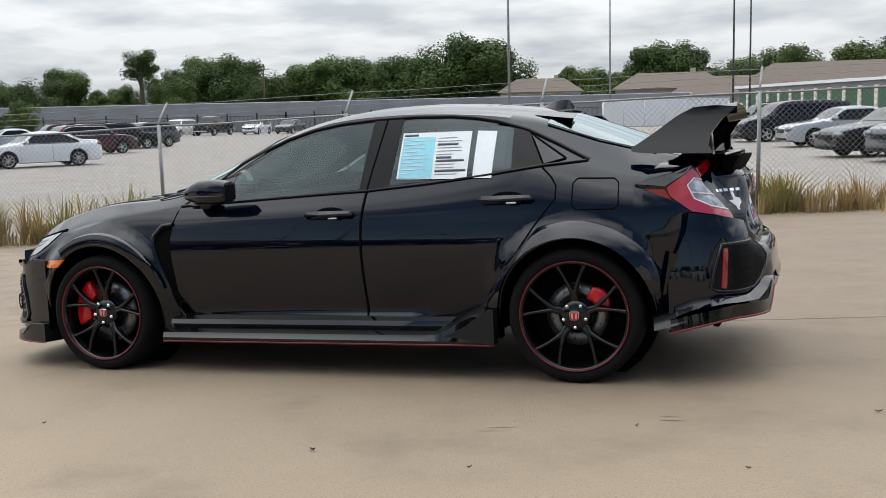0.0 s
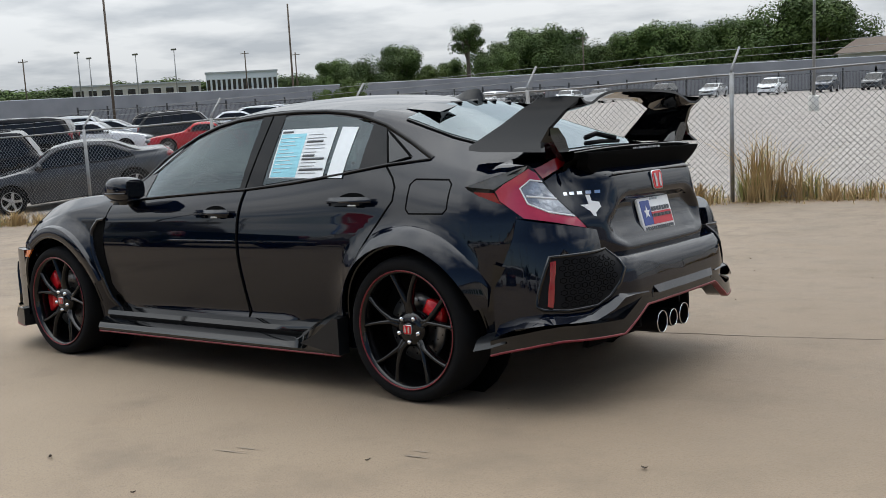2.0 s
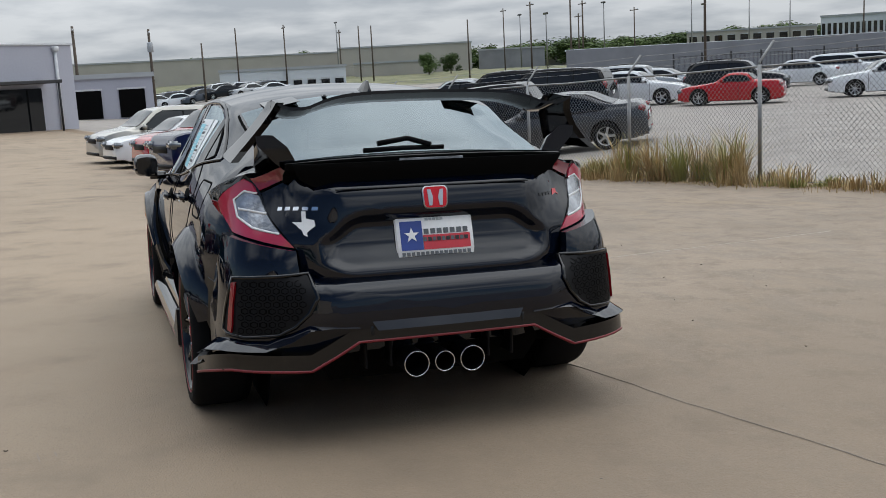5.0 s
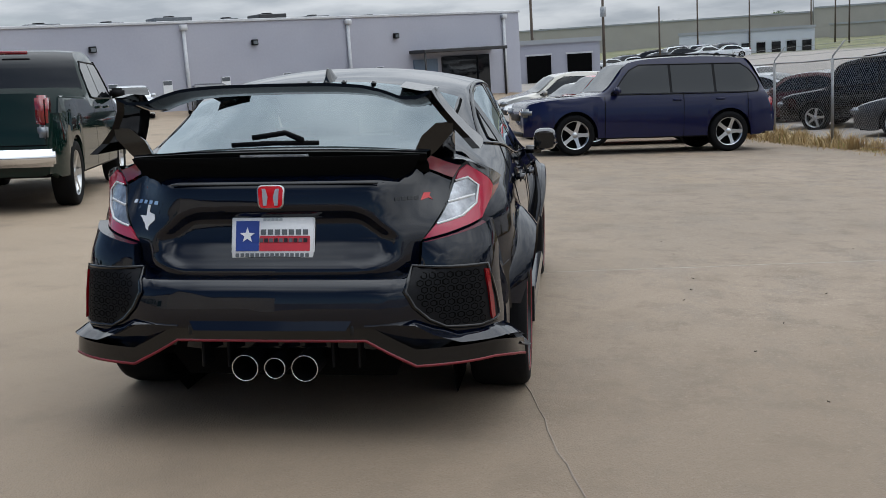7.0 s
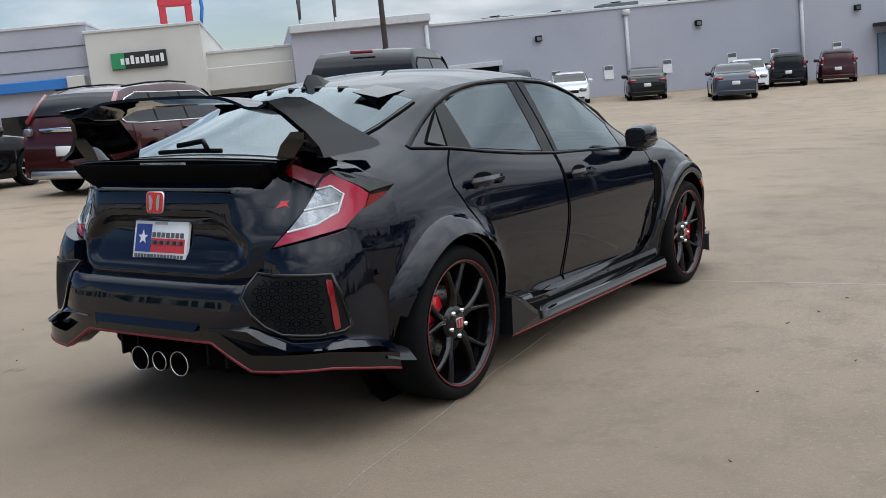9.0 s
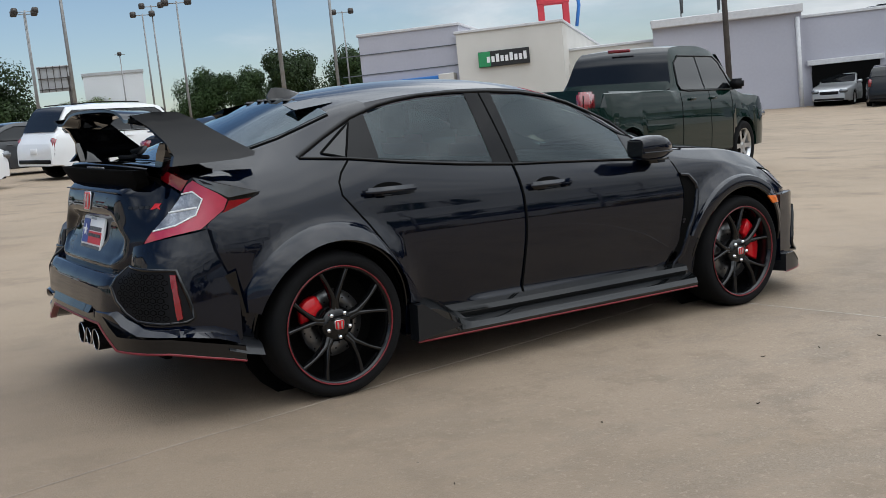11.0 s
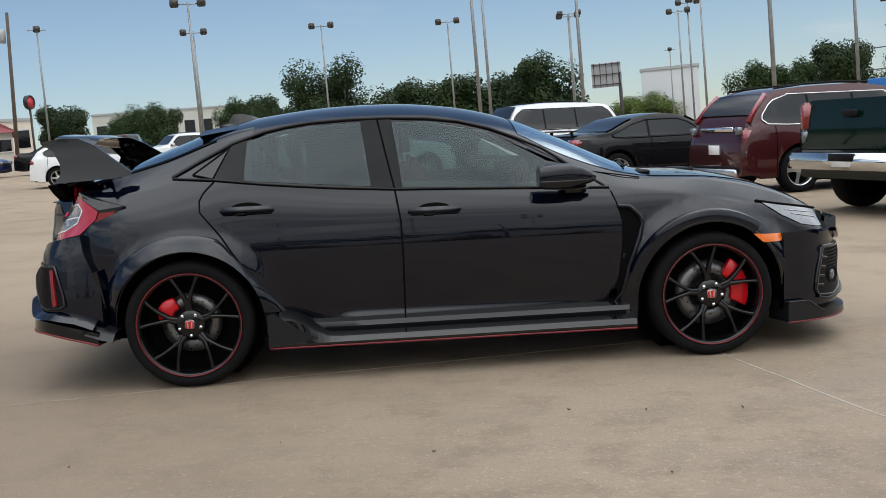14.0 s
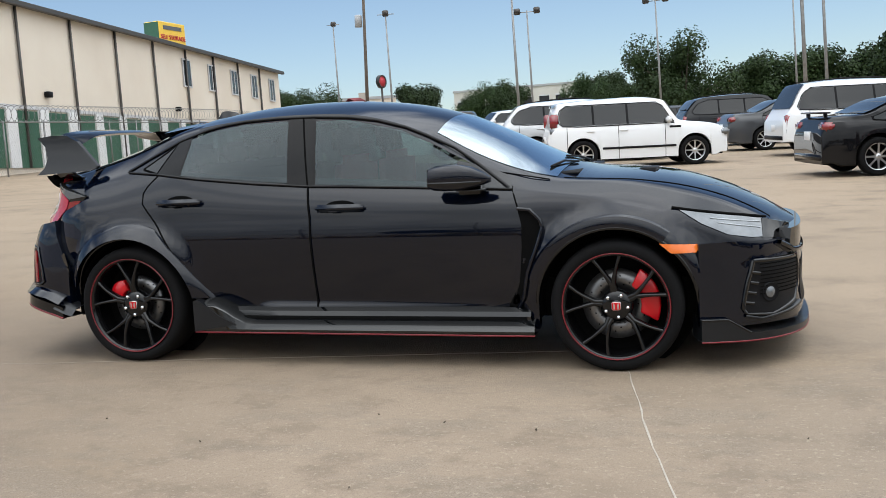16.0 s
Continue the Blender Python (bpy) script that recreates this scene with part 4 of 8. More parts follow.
for sd in (1, -1):
    vent = [(sd * a, b) for a, b in ((nose_s(x=-2.0), .525), (NV1, .515), (NV1 - .01, .37), (nose_s(y=.52), .30), (nose_s(x=-2.08), .255), (NV0 - .02, .268), (NV0, .30), (nose_s(x=-1.965), .42))]
    patch("front_corner_vent", vent, on_nose, 0.003, "trim", hero, "black mesh vent in the bumper corner", thick=0.03, step=0.04)
    ribbon("vent_frame", vent, 0.016, on_nose, 0.010, "gloss_black", hero, closed=True, thick=0.014)
    for k in range(4):
        q = nose_s(x=-1.985 + 0.012 * k)
        ribbon("vent_tooth", [(sd * q, .47 - .048 * k), (sd * (q - 0.045), .462 - .048 * k)], 0.014, on_nose, 0.010, "gloss_black", hero, thick=0.012)
    for k in range(9):
        ribbon("vent_slat", [(sd * (NV1 + .01), .50 - .018 * k), (sd * nose_s(x=-2.02), .505 - .018 * k)], 0.004, on_nose, 0.007, "dark", hero, thick=0.004)
    fp = on_nose(sd * nose_s(x=-2.065), .365, 0.006)
    fog = part("fog_lamp", lathe([(0.001, 0.004), (0.030, 0.006), (0.040, 0.002), (0.046, 0.010), (0.052, -0.01)], 20, "x"), "trim", hero, m=Matrix.Translation(fp) @ pose(0, 0, 0, 0, 0, 180 - sd * 52))
    part("fog_lens", lathe([(0.001, 0.012), (0.020, 0.010), (0.030, 0.004)], 16, "x"), "lamp_lens", fog)
    ribbon("bumper_blade", [(sd * (NV0 - .01), .262), (sd * nose_s(x=-2.02), .243), (sd * nose_s(y=.58), .262), (sd * nose_s(y=.46), .282)], 0.012, on_nose, 0.016, "carbon", hero, thick=0.02)
SPL = [(-NS, .150), (-NS, .256), (-nose_s(x=-1.87), .254), (-nose_s(x=-1.96), .186), (-.3, .168), (.3, .168), (nose_s(x=-1.96), .186), (nose_s(x=-1.87), .254), (NS, .256), (NS, .150), (.3, .142), (-.3, .142)]
patch("front_splitter", SPL, on_plan, 0.034, "carbon", hero, "dark satin front splitter", thick=0.16, step=0.05)
ribbon("splitter_edge", [(-NS, .256), (-nose_s(x=-1.87), .254), (-nose_s(x=-1.96), .186)], 0.007, on_plan, 0.037, "gloss_black", hero, thick=0.01)
ribbon("splitter_edge", [(NS, .256), (nose_s(x=-1.87), .254), (nose_s(x=-1.96), .186)], 0.007, on_plan, 0.037, "gloss_black", hero, thick=0.01)
ribbon("red_pinstripe", [(-NS, 0.148), (-.3, 0.141), (.3, 0.141), (NS, 0.148)], 0.007, on_plan, 0.036, "redline", hero, thick=0.02)
part("hood_scoop", box(0.11, 0.30, 0.026, (-1.45, 0, H_TOP(-1.45) - 0.020), 0.011, 2), "trim", hero)
for sd in (1, -1):
    ribbon("hood_gap", [(x, sd * lerp(0.66, 0.42, smooth01((-x - 1.1) / 1.1))) for x in (-1.08, -1.3, -1.5, -1.7, -1.9, -2.08)], 0.007, lambda x, y, o: (x, y, roof_z(x, y) + o), 0.003, "dark", hero)
part("cowl", box(0.09, 1.10, 0.02, (-1.085, 0, 0.952), 0.008), "trim", hero)
for y0, y1 in ((-0.50, 0.02), (0.05, 0.52)):
    part("windscreen_wiper", tube([(-1.06, y0, roof_z(-1.06, y0) + 0.010), (-1.02, (y0 + y1) / 2, roof_z(-1.02, .2) + 0.014), (-0.99, y1, roof_z(-0.99, y1) + 0.012)], 0.007, 6), "trim", hero)

# underbody, wells and cabin
bm = box(3.9, 1.40, 0.20, (-0.12, 0, 0.24))
box(1.8, 1.50, 0.10, (0, 0, 0.20), bm=bm)
part("underbody", bm, "dark", hero, smooth=False)
for w in (-XW, XW):
    rr = arch_r(w) - 0.004
    rws = [[(w + rr * math.cos(radians(a)), yy, ZW + rr * math.sin(radians(a))) for yy in (-0.84, -0.6, 0.6, 0.84)] for a in range(-10, 191, 10)]
    wl = part("wheel_well", grid(rws), "dark", hero)
    for yy in (-0.60, 0.60):
        bm = bmesh.new()
        bm.faces.new([bm.verts.new((w + rr * math.cos(radians(a)), yy, ZW + rr * math.sin(radians(a)))) for a in range(0, 360, 15)])
        part("inner_panel", bm, "dark", wl, smooth=False)
bm = box(0.42, 1.30, 0.20, (-0.80, 0, 0.74), 0.06, 2)
part("dashboard", bm, "interior", hero)
part("steering_wheel", lathe([(0.175, -0.012), (0.19, 0), (0.175, 0.012), (0.163, 0)], 22, "x", closed=True), "interior", hero, m=Matrix.Translation((-0.50, -0.36, 0.86)) @ pose(0, 0, 0, 0, -22, 0))
for yy in (-0.36, 0.36):
    s_ = part("front_seat", box(0.12, 0.46, 0.55, (0.16, yy, 0.55), 0.05, 2), "red_cloth", hero)
    part("headrest", box(0.09, 0.26, 0.20, (0.22, yy, 1.09), 0.04, 2), "interior", s_)
    part("seat_cushion", box(0.5, 0.48, 0.16, (-0.08, yy, 0.44), 0.05, 2), "red_cloth", s_)
s_ = part("rear_bench", box(0.14, 1.18, 0.52, (1.04, 0, 0.56), 0.05, 2), "interior", hero)
for yy in (-0.40, 0.0, 0.40):
    part("headrest", box(0.08, 0.24, 0.14, (1.10, yy, 1.06), 0.03, 2), "interior", s_)
part("parcel_shelf", box(0.62, 1.1, 0.03, (1.45, 0, 0.98), 0.01), "interior", hero, smooth=False)

# ---- tail: hatch, lamps, bumper, diffuser ----
th = on_tail(hatch_prof)
HATCH = [(.535, 1.0), (.722, .944), (.662, .870), (.592, .798), (.535, .733), (.528, .65), (.455, .592)]
patch("hatch_panel", HATCH + [(-a, b) for a, b in reversed(HATCH)], th, 0.012, "black_paint", hero, thick=0.05, step=0.0125, sharp=70)
GAP = [(.728, .950), (.668, .870), (.598, .796), (.541, .730), (.534, .645), (.457, .586)]
ribbon("hatch_gap", GAP + [(-a, b) for a, b in reversed(GAP)], 0.010, th, 0.006, "dark", hero, thick=0.02)
tg = on_tail(lambda s, z: -0.062 + 0.045 * smooth01((z - .955) / .095) + (0.03 if z < .958 else 0))
patch("spoiler_garnish", [(sy(-.545), 1.052), (sy(-.52), .995), (sy(-.47), .966), (sy(-.40), .955), (sy(.40), .955), (sy(.47), .966), (sy(.52), .995), (sy(.545), 1.052)], tg, 0.035, "dark", hero, "black panel under the hatch lip", thick=0.06, step=0.04)
# lip above the hatch
rws = []
for i in range(25):
    y = -0.56 + 1.12 * i / 24
    e = abs(y) / 0.56
    xr = 2.085 - 0.05 * e ** 3
    zc = 1.066 - 0.016 * e ** 2.5
    rws.append([(1.84, y, zc - 0.006), (1.93, y, zc + 0.004), (xr, y, zc + 0.010), (xr + 0.006, y, zc + 0.002), (xr - 0.004, y, zc - 0.022), (xr - 0.05, y, zc - 0.040), (1.98, y, zc - 0.07), (1.90, y, zc - 0.06)])
bm = grid(rws)
bmesh.ops.recalc_face_normals(bm, faces=bm.faces)
part("hatch_lip", sharpen(bm, 40), "dark", hero)
part("lip_top", grid([[(x, y, z + 0.002) for x, y, z in r[1:4]] for r in rws]), "gloss_black", hero)
part("brake_lamp", box(0.012, 0.26, 0.020, (2.084, 0, 1.042), 0.003), "tail_clear", hero, "long clear high-level brake lamp", smooth=False)
part("hatch_chrome_line", box(0.008, 0.78, 0.006, (2.118, 0, 0.951), 0.002), "carbon", hero, smooth=False)
for sd in (1, -1):
    def mirrored(m, sd=sd):
        return lambda a, z, o: m(sd * a, z, o)
    tl = mirrored(on_tail(lamp_prof))
    tlamp = patch("tail_lamp", [(.539, .737), (.605, .803), (.734, .951), (.792, 1.003), (.810, 1.015), (.863, 1.003), (.919, .986), (1.098, .937), (1.064, .913), (.964, .849), (.869, .802), (.716, .776)], tl, 0.012, "glass_dark", hero, "wraparound tail lamp with a smoked tip", thick=0.07, step=0.03)
    patch("light_bar", [(.545, .741), (.597, .794), (.722, .817), (.818, .856), (.851, .923), (.803, .957), (.741, .944), (.773, .980), (.810, 1.000), (.915, .943), (.954, .914), (.936, .873), (.835, .799), (.716, .779)], tl, 0.019, "tail_rose", tlamp, "rose red light bar round the clear lens", step=0.03)
    patch("clear_lens", [(.600, .797), (.732, .936), (.802, .951), (.846, .918), (.814, .861), (.722, .821)], tl, 0.0165, "tail_clear", tlamp, "clear reversing lens", step=0.03)
    ribbon("lens_divider", [(.668, .870), (.822, .888)], 0.008, tl, 0.0185, "white", tlamp)
    ribbon("lens_edge", [(.738, .944), (.803, .954), (.848, .922), (.816, .858), (.722, .819), (.602, .796)], 0.007, tl, 0.0215, "white", tlamp)
    patch("side_red", [(.960, .908), (1.056, .914), (.972, .857), (.884, .808), (.862, .802), (.940, .870)], tl, 0.0165, "tail_red", tlamp, step=0.03)
    patch("clear_strip", [(.812, 1.012), (.863, 1.001), (.919, .984), (1.091, .938), (.960, .922), (.915, .948), (.830, .990)], tl, 0.0175, "lamp_lens", tlamp, "clear strip along the lamp's top", step=0.03)
    patch("smoked_insert", [(.835, 1.004), (.872, .992), (.905, .976), (.862, .984)], tl, 0.0205, "glass_dark", tlamp, step=0.03)
    patch("hatch_lamp", [(.547, 1.004), (.552, 1.045), (.598, 1.042), (.767, 1.001), (.785, 1.001), (.733, .955)], tl, 0.016, "tail_red", hero, "red lamp on the hatch", thick=0.05, step=0.03)
    # painted shoulder over the lamp
    top = [(.770, .994), (.805, 1.006), (.863, .996), (.919, .979), (1.0, .957), (1.098, .930)]
    inner = [(1.93, .545, 1.022), (1.90, .548, 1.028), (1.86, .553, 1.036), (1.80, .566, 1.046), (1.72, .59, 1.056), (1.62, .60, 1.060)]
    rws = []
    for (a, z), (x, y, zi) in zip(top, inner):
        q = on_tail(lamp_prof)(a, z, 0.0)
        rws.append([(q[0], sd * q[1], z - 0.03), (q[0], sd * q[1], z), (lerp(q[0], x, .5), sd * lerp(q[1], y, .5), lerp(z, zi, .5) + 0.008), (x, sd * y, zi), (x, sd * (y - .03), zi - .03)])
    bm = grid(rws)
    bmesh.ops.recalc_face_normals(bm, faces=bm.faces)
    part("rear_shoulder", bm, "black_paint", hero)
    # honeycomb vent panel and reflector
    tb = mirrored(on_tail(bump_prof, 0.013))
    vent = ([(.50, .640), (.745, .632), (.776, .52), (.795, .434), (.77, .418), (.70, .412), (.60, .420), (.55, .45), (.505, .50), (.475, .56)])
    patch("rear_vent", vent, tb, 0.006, "trim", hero, "black honeycomb vent panel", thick=0.02, step=0.04)
    bmh = bmesh.new()
    for r_ in range(8):
        for c_ in range(8):
            s0, zz = 0.525 + 0.0262 * (c_ + 0.5 * (r_ % 2)), 0.437 + 0.0245 * r_
            if s0 > 0.712 or s0 < 0.515 + max(0.0, 0.52 - zz) * 0.9:
                continue
            ring = [(s0 + 0.0125 * math.cos(radians(60 * k + 30)), zz + 0.0125 * math.sin(radians(60 * k + 30))) for k in range(6)]
            inn = [(s0 + 0.0088 * math.cos(radians(60 * k + 30)), zz + 0.0088 * math.sin(radians(60 * k + 30))) for k in range(6)]
            va = [bmh.verts.new(tb(a, b, 0.009)) for a, b in ring]
            vb = [bmh.verts.new(tb(a, b, 0.009)) for a, b in inn]
            for k in range(6):
                bmh.faces.new((va[k], va[(k + 1) % 6], vb[(k + 1) % 6], vb[k]))
    hc = part("honeycomb", bmh, "dark", hero, smooth=False)
    hc["kind"] = "stuff"
    ribbon("vent_frame", vent, 0.012, tb, 0.010, "gloss_black", hero, closed=True)
    patch("reflector", ([(.727, .616), (.743, .613), (.759, .434), (.742, .427)]), tb, 0.014, "tail_red", hero, "red reflector strip", step=0.03)
    # side gill behind the rear wheel
    patch("corner_gill", [(1.80, 0.62), (1.845, 0.60), (1.80, 0.43), (1.765, 0.42)], on_side(sd), 0.034, "gloss_black", hero, thick=0.006)

SE = tail_s(x=1.775)
up_edge = [(-SE, .50), (-tail_s(x=1.86), .70), (-.86, .785), (-.716, .760), (-.54, .722), (sy(-.53), .63), (sy(-.45), .602), (sy(.45), .602), (sy(.53), .63), (.54, .722), (.716, .760), (.86, .785), (tail_s(x=1.86), .70), (SE, .50)]
patch("rear_bumper", [(-SE, .27)] + up_edge + [(SE, .27), (sy(.55), .30), (sy(.36), .39), (sy(-.36), .39), (sy(-.55), .30)], on_tail(bump_prof, 0.013), 0.002, "black_paint", hero, thick=0.06, step=0.03)
LIP = [(-SE, .238), (-tail_s(x=1.95), .288), (sy(-.70), .300), (sy(-.50), .292), (sy(-.345), .388), (sy(.345), .388), (sy(.50), .292), (sy(.70), .300), (tail_s(x=1.95), .288), (SE, .238)]


def lip_prof(s, z):
    return 0.05 + 0.040 * (1 - smooth01((abs(s) - 0.70) / 0.25))


tlip = on_tail(lip_prof, 0.010)


def strip(name, line, lo, hi, off_lo, off_hi, material, mapper, label=""):
    """A band that follows a line: from lo to hi above it, leaning from off_lo to off_hi."""
    pts = []
    for (a, b), (c, d) in zip(line, line[1:]):
        n = max(2, int(math.hypot(c - a, d - b) / 0.03))
        pts += [(lerp(a, c, k / n), lerp(b, d, k / n)) for k in range(n)]
    pts.append(line[-1])
    rws = [[mapper(a, b + lo, off_lo - 0.10), mapper(a, b + lo, off_lo), mapper(a, lerp(b + lo, b + hi, .5), lerp(off_lo, off_hi, .5)), mapper(a, b + hi, off_hi), mapper(a, b + hi + 0.012, off_hi - 0.08)] for a, b in pts]
    bm = grid(rws)
    bmesh.ops.recalc_face_normals(bm, faces=bm.faces)
    return part(name, sharpen(bm, 35), material, hero, label)


strip("rear_aero_lip", LIP, 0.0, 0.060, 0.055, 0.050, "gloss_black", tlip)
for sd in (1, -1):
    W_ = [(sd * a, b) for a, b in ((tail_s(x=1.80), .318), (.86, .352), (.765, .370), (.63, .372), (.56, .405), (.505, .442), (.44, .446), (.34, .440))]
    strip("aero_shelf", W_, 0.0, 0.036, 0.062, 0.005, "black_paint", tlip)
    strip("lip_side_blade", [(sd * 1.035, .248), (sd * .97, .262), (sd * .90, .286)], 0.006, 0.046, 0.062, 0.018, "carbon", tlip, "satin blade at the end of the rear lip")
ribbon("red_pinstripe", LIP, 0.009, tlip, 0.058, "redline", hero, thick=0.03, label="thin red pinstripe along the rear lip")
tc_ = on_tail(lambda s, z: 0.127 - 0.45 * (z - .425), 0.013)
patch("diffuser_panel", [(sy(-.31), .49), (sy(.31), .49), (sy(.27), .425), (sy(-.27), .425)], tc_, 0.034, "black_paint", hero, thick=0.04, step=0.05)
patch("diffuser", [(sy(-.40), .388), (sy(.40), .388), (sy(.46), .30), (sy(.42), .20), (sy(-.42), .20), (sy(-.46), .30)], on_tail(lambda s, z: -0.05 - 0.5 * max(0, .33 - z)), 0.0, "dark", hero, thick=0.03, step=0.06)
for yy in (-0.30, -0.20, 0.20, 0.30):
    part("diffuser_fin", box(0.18, 0.012, 0.10, (2.04, yy, 0.265), 0.004), "trim", hero, smooth=False)
for yy in (-0.30, 0.30):
    part("sensor_cover", box(0.012, 0.018, 0.045, (2.238, yy * 1.0, 0.415), 0.004), "carbon", hero)
for yy, r in ((-0.113, .050), (0.0, .040), (0.113, .050)):
    ex = part("exhaust_pipe", lathe([(r - .004, 0.0), (r, 0.003), (r, -0.004), (r, -0.22)], 28, "x"), "trim", hero, m=pose(2.19, yy - 0.005, 0.280))
    part("pipe_rim", lathe([(r - .0045, 0.001), (r - .001, 0.005), (r + .001, 0.001), (r - .001, -0.003)], 28, "x", closed=True), "chrome", ex)
    part("pipe_bore", lathe([(r - .005, -0.002), (r - .008, -0.10), (0.001, -0.10)], 24, "x"), "dark", ex)

# plate, badges
PX = 2.124
pl = part("plate", box(0.008, 0.308, 0.152, (0, 0, -0.076), 0.003), "white", hero, "white dealer plate with blue, red and white fields", m=pose(PX, -0.008, 0.757, 0, -14, 0))
part("plate_frame", prism([(-.157, -.078), (.157, -.078), (.157, .078), (-.157, .078)], 0.006, "x", -0.008), "white", pl, smooth=False)
part("blue_field", box(0.002, 0.088, 0.112, (0.0055, -0.095, -0.050)), "sign_navy", pl, smooth=False)
part("red_field", box(0.002, 0.190, 0.056, (0.0055, 0.046, -0.050)), "sign_red", pl, smooth=False)
star = []
for k in range(10):
    r = 0.030 if k % 2 == 0 else 0.012
    star.append((-0.095 + r * math.sin(math.pi * k / 5), 0.008 + r * math.cos(math.pi * k / 5)))
part("white_star", prism(star, 0.002, "x", 0.007), "white", pl, smooth=False)
for k in range(7):
    part("name_bar", box(0.002, 0.019, 0.020, (0.006, -0.035 + 0.0265 * k, 0.010)), "ink", pl, smooth=False)
for k in range(10):
    part("print_bar", box(0.002, 0.014, 0.015, (0.008, -0.042 + 0.0185 * k, -0.018)), "sign_black" if k % 2 else "ink", pl, smooth=False)
for k in range(15):
    part("lower_bar", box(0.002, 0.013, 0.014, (0.006, -0.132 + 0.0188 * k, -0.072)), "ink", pl, smooth=False)
for k in range(5):
    part("upper_bar", box(0.002, 0.012, 0.010, (0.006, -0.03 + 0.015 * k, 0.062)), "ink_light", pl, smooth=False)


def rounded(w, h, r, n=4, flare=0.0):
    out = []
    for cx, cy, a0 in ((w / 2 - r, h / 2 - r, 0), (-w / 2 + r, h / 2 - r, 90), (-w / 2 + r, -h / 2 + r, 180), (w / 2 - r, -h / 2 + r, 270)):
        for k in range(n + 1):
            a = radians(a0 + 90 * k / n)
            x, y = cx + r * math.cos(a), cy + r * math.sin(a)
            out.append((x * (1 + flare * y / h), y))
    return out


def red_badge(m, w, h, parent):
    b = part("red_badge", prism(rounded(w, h, w * .2, flare=0.12), 0.006, "x", 0), "silver", parent, "small red badge with a silver rim", m=m)
    part("badge_field", prism(rounded(w * .90, h * .90, w * .17, flare=0.12), 0.002, "x", 0.006), "red", b, smooth=False)
    for sd in (-1, 1):
        part("badge_upright", prism([(sd * w * .32, h * .34), (sd * w * .19, h * .34), (sd * w * .10, 0), (sd * w * .15, -h * .36), (sd * w * .27, -h * .36)], 0.003, "x", 0.0075), "silver", b, smooth=False)
    return b


red_badge(pose(2.132, -0.006, 0.908, 0, -8, 0), 0.100, 0.088, hero)
lm = on_tail(hatch_prof)
for k in range(5):
    patch("letter_bar", [(-.607 + .0355 * k + a, .884 + b) for a, b in ((-.012, -.004), (-.009, .009), (.013, .009), (.010, -.004))], lm, 0.0145, "chrome", hero, thick=0.002, step=0.03)
for k in range(4):
    patch("letter_bar", [(.455 + .024 * k + a, .892 + b) for a, b in ((-.009, -.006), (-.009, .006), (.009, .006), (.009, -.006))], lm, 0.0145, "carbon", hero, thick=0.002, step=0.03)
patch("red_letter_bar", [(.570 + a, .893 + b) for a, b in ((-.026, -.012), (-.012, .014), (.022, .014), (.014, .002), (.028, -.012), (.008, -.004))], lm, 0.0145, "red", hero, thick=0.002, step=0.03)
patch("state_sticker", [(-.508 + a * .046, .830 + b * .046) for a, b in ((-.15, 1), (.2, 1), (.2, .45), (.6, .35), (.85, .3), (.9, -.15), (.55, -.4), (.25, -.65), (.25, -1), (-.05, -.85), (-.2, -.45), (-.45, -.3), (-.6, -.1), (-.95, .15), (-.15, .15))], lm, 0.0145, "white", hero, "white state-shaped sticker", thick=0.002, step=0.03)

# rear wiper, roof fin, vortex fins
part("rear_wiper", tube([(1.90, -0.22, roof_z(1.88, .22) + 0.018), (1.885, -0.05, roof_z(1.88, 0) + 0.02), (1.88, 0.12, roof_z(1.88, .1) + 0.018)], 0.011, 6), "trim", hero)
part("wiper_arm", tube([(1.90, 0.06, roof_z(1.88, .06) + 0.03), (1.84, -0.02, roof_z(1.84, 0) + 0.045), (1.86, -0.15, roof_z(1.86, .1) + 0.035)], 0.012, 6), "trim", hero)
rws = []
for i in range(9):
    t = i / 8
    x = lerp(1.00, 1.20, t)
    hh = 0.066 * math.sin(min(1, t * 1.08) * math.pi / 2) ** 1.2 if t < 0.93 else 0.066 * (1 - (t - .93) * 6)
    w = 0.028 * (1 - 0.3 * t)
    z0 = roof_z(x, 0) - 0.006
    rws.append([(x, -w, z0), (x, -w * .5, z0 + hh * .6), (x, -0.003, z0 + hh), (x, 0.003, z0 + hh), (x, w * .5, z0 + hh * .6), (x, w, z0)])
bm = grid(rws)
bm.verts.ensure_lookup_table()
bm.faces.new(bm.verts[-6:])
bmesh.ops.recalc_face_normals(bm, faces=bm.faces)
part("roof_fin", sharpen(bm, 45), "gloss_black", hero)
for y in (-0.215, -0.08, 0.0, 0.08, 0.215):
    part("vortex_fin", box(0.075, 0.020, 0.018, (1.185, y, roof_z(1.17, y) - 0.012), 0.006, 2), "gloss_black", hero)
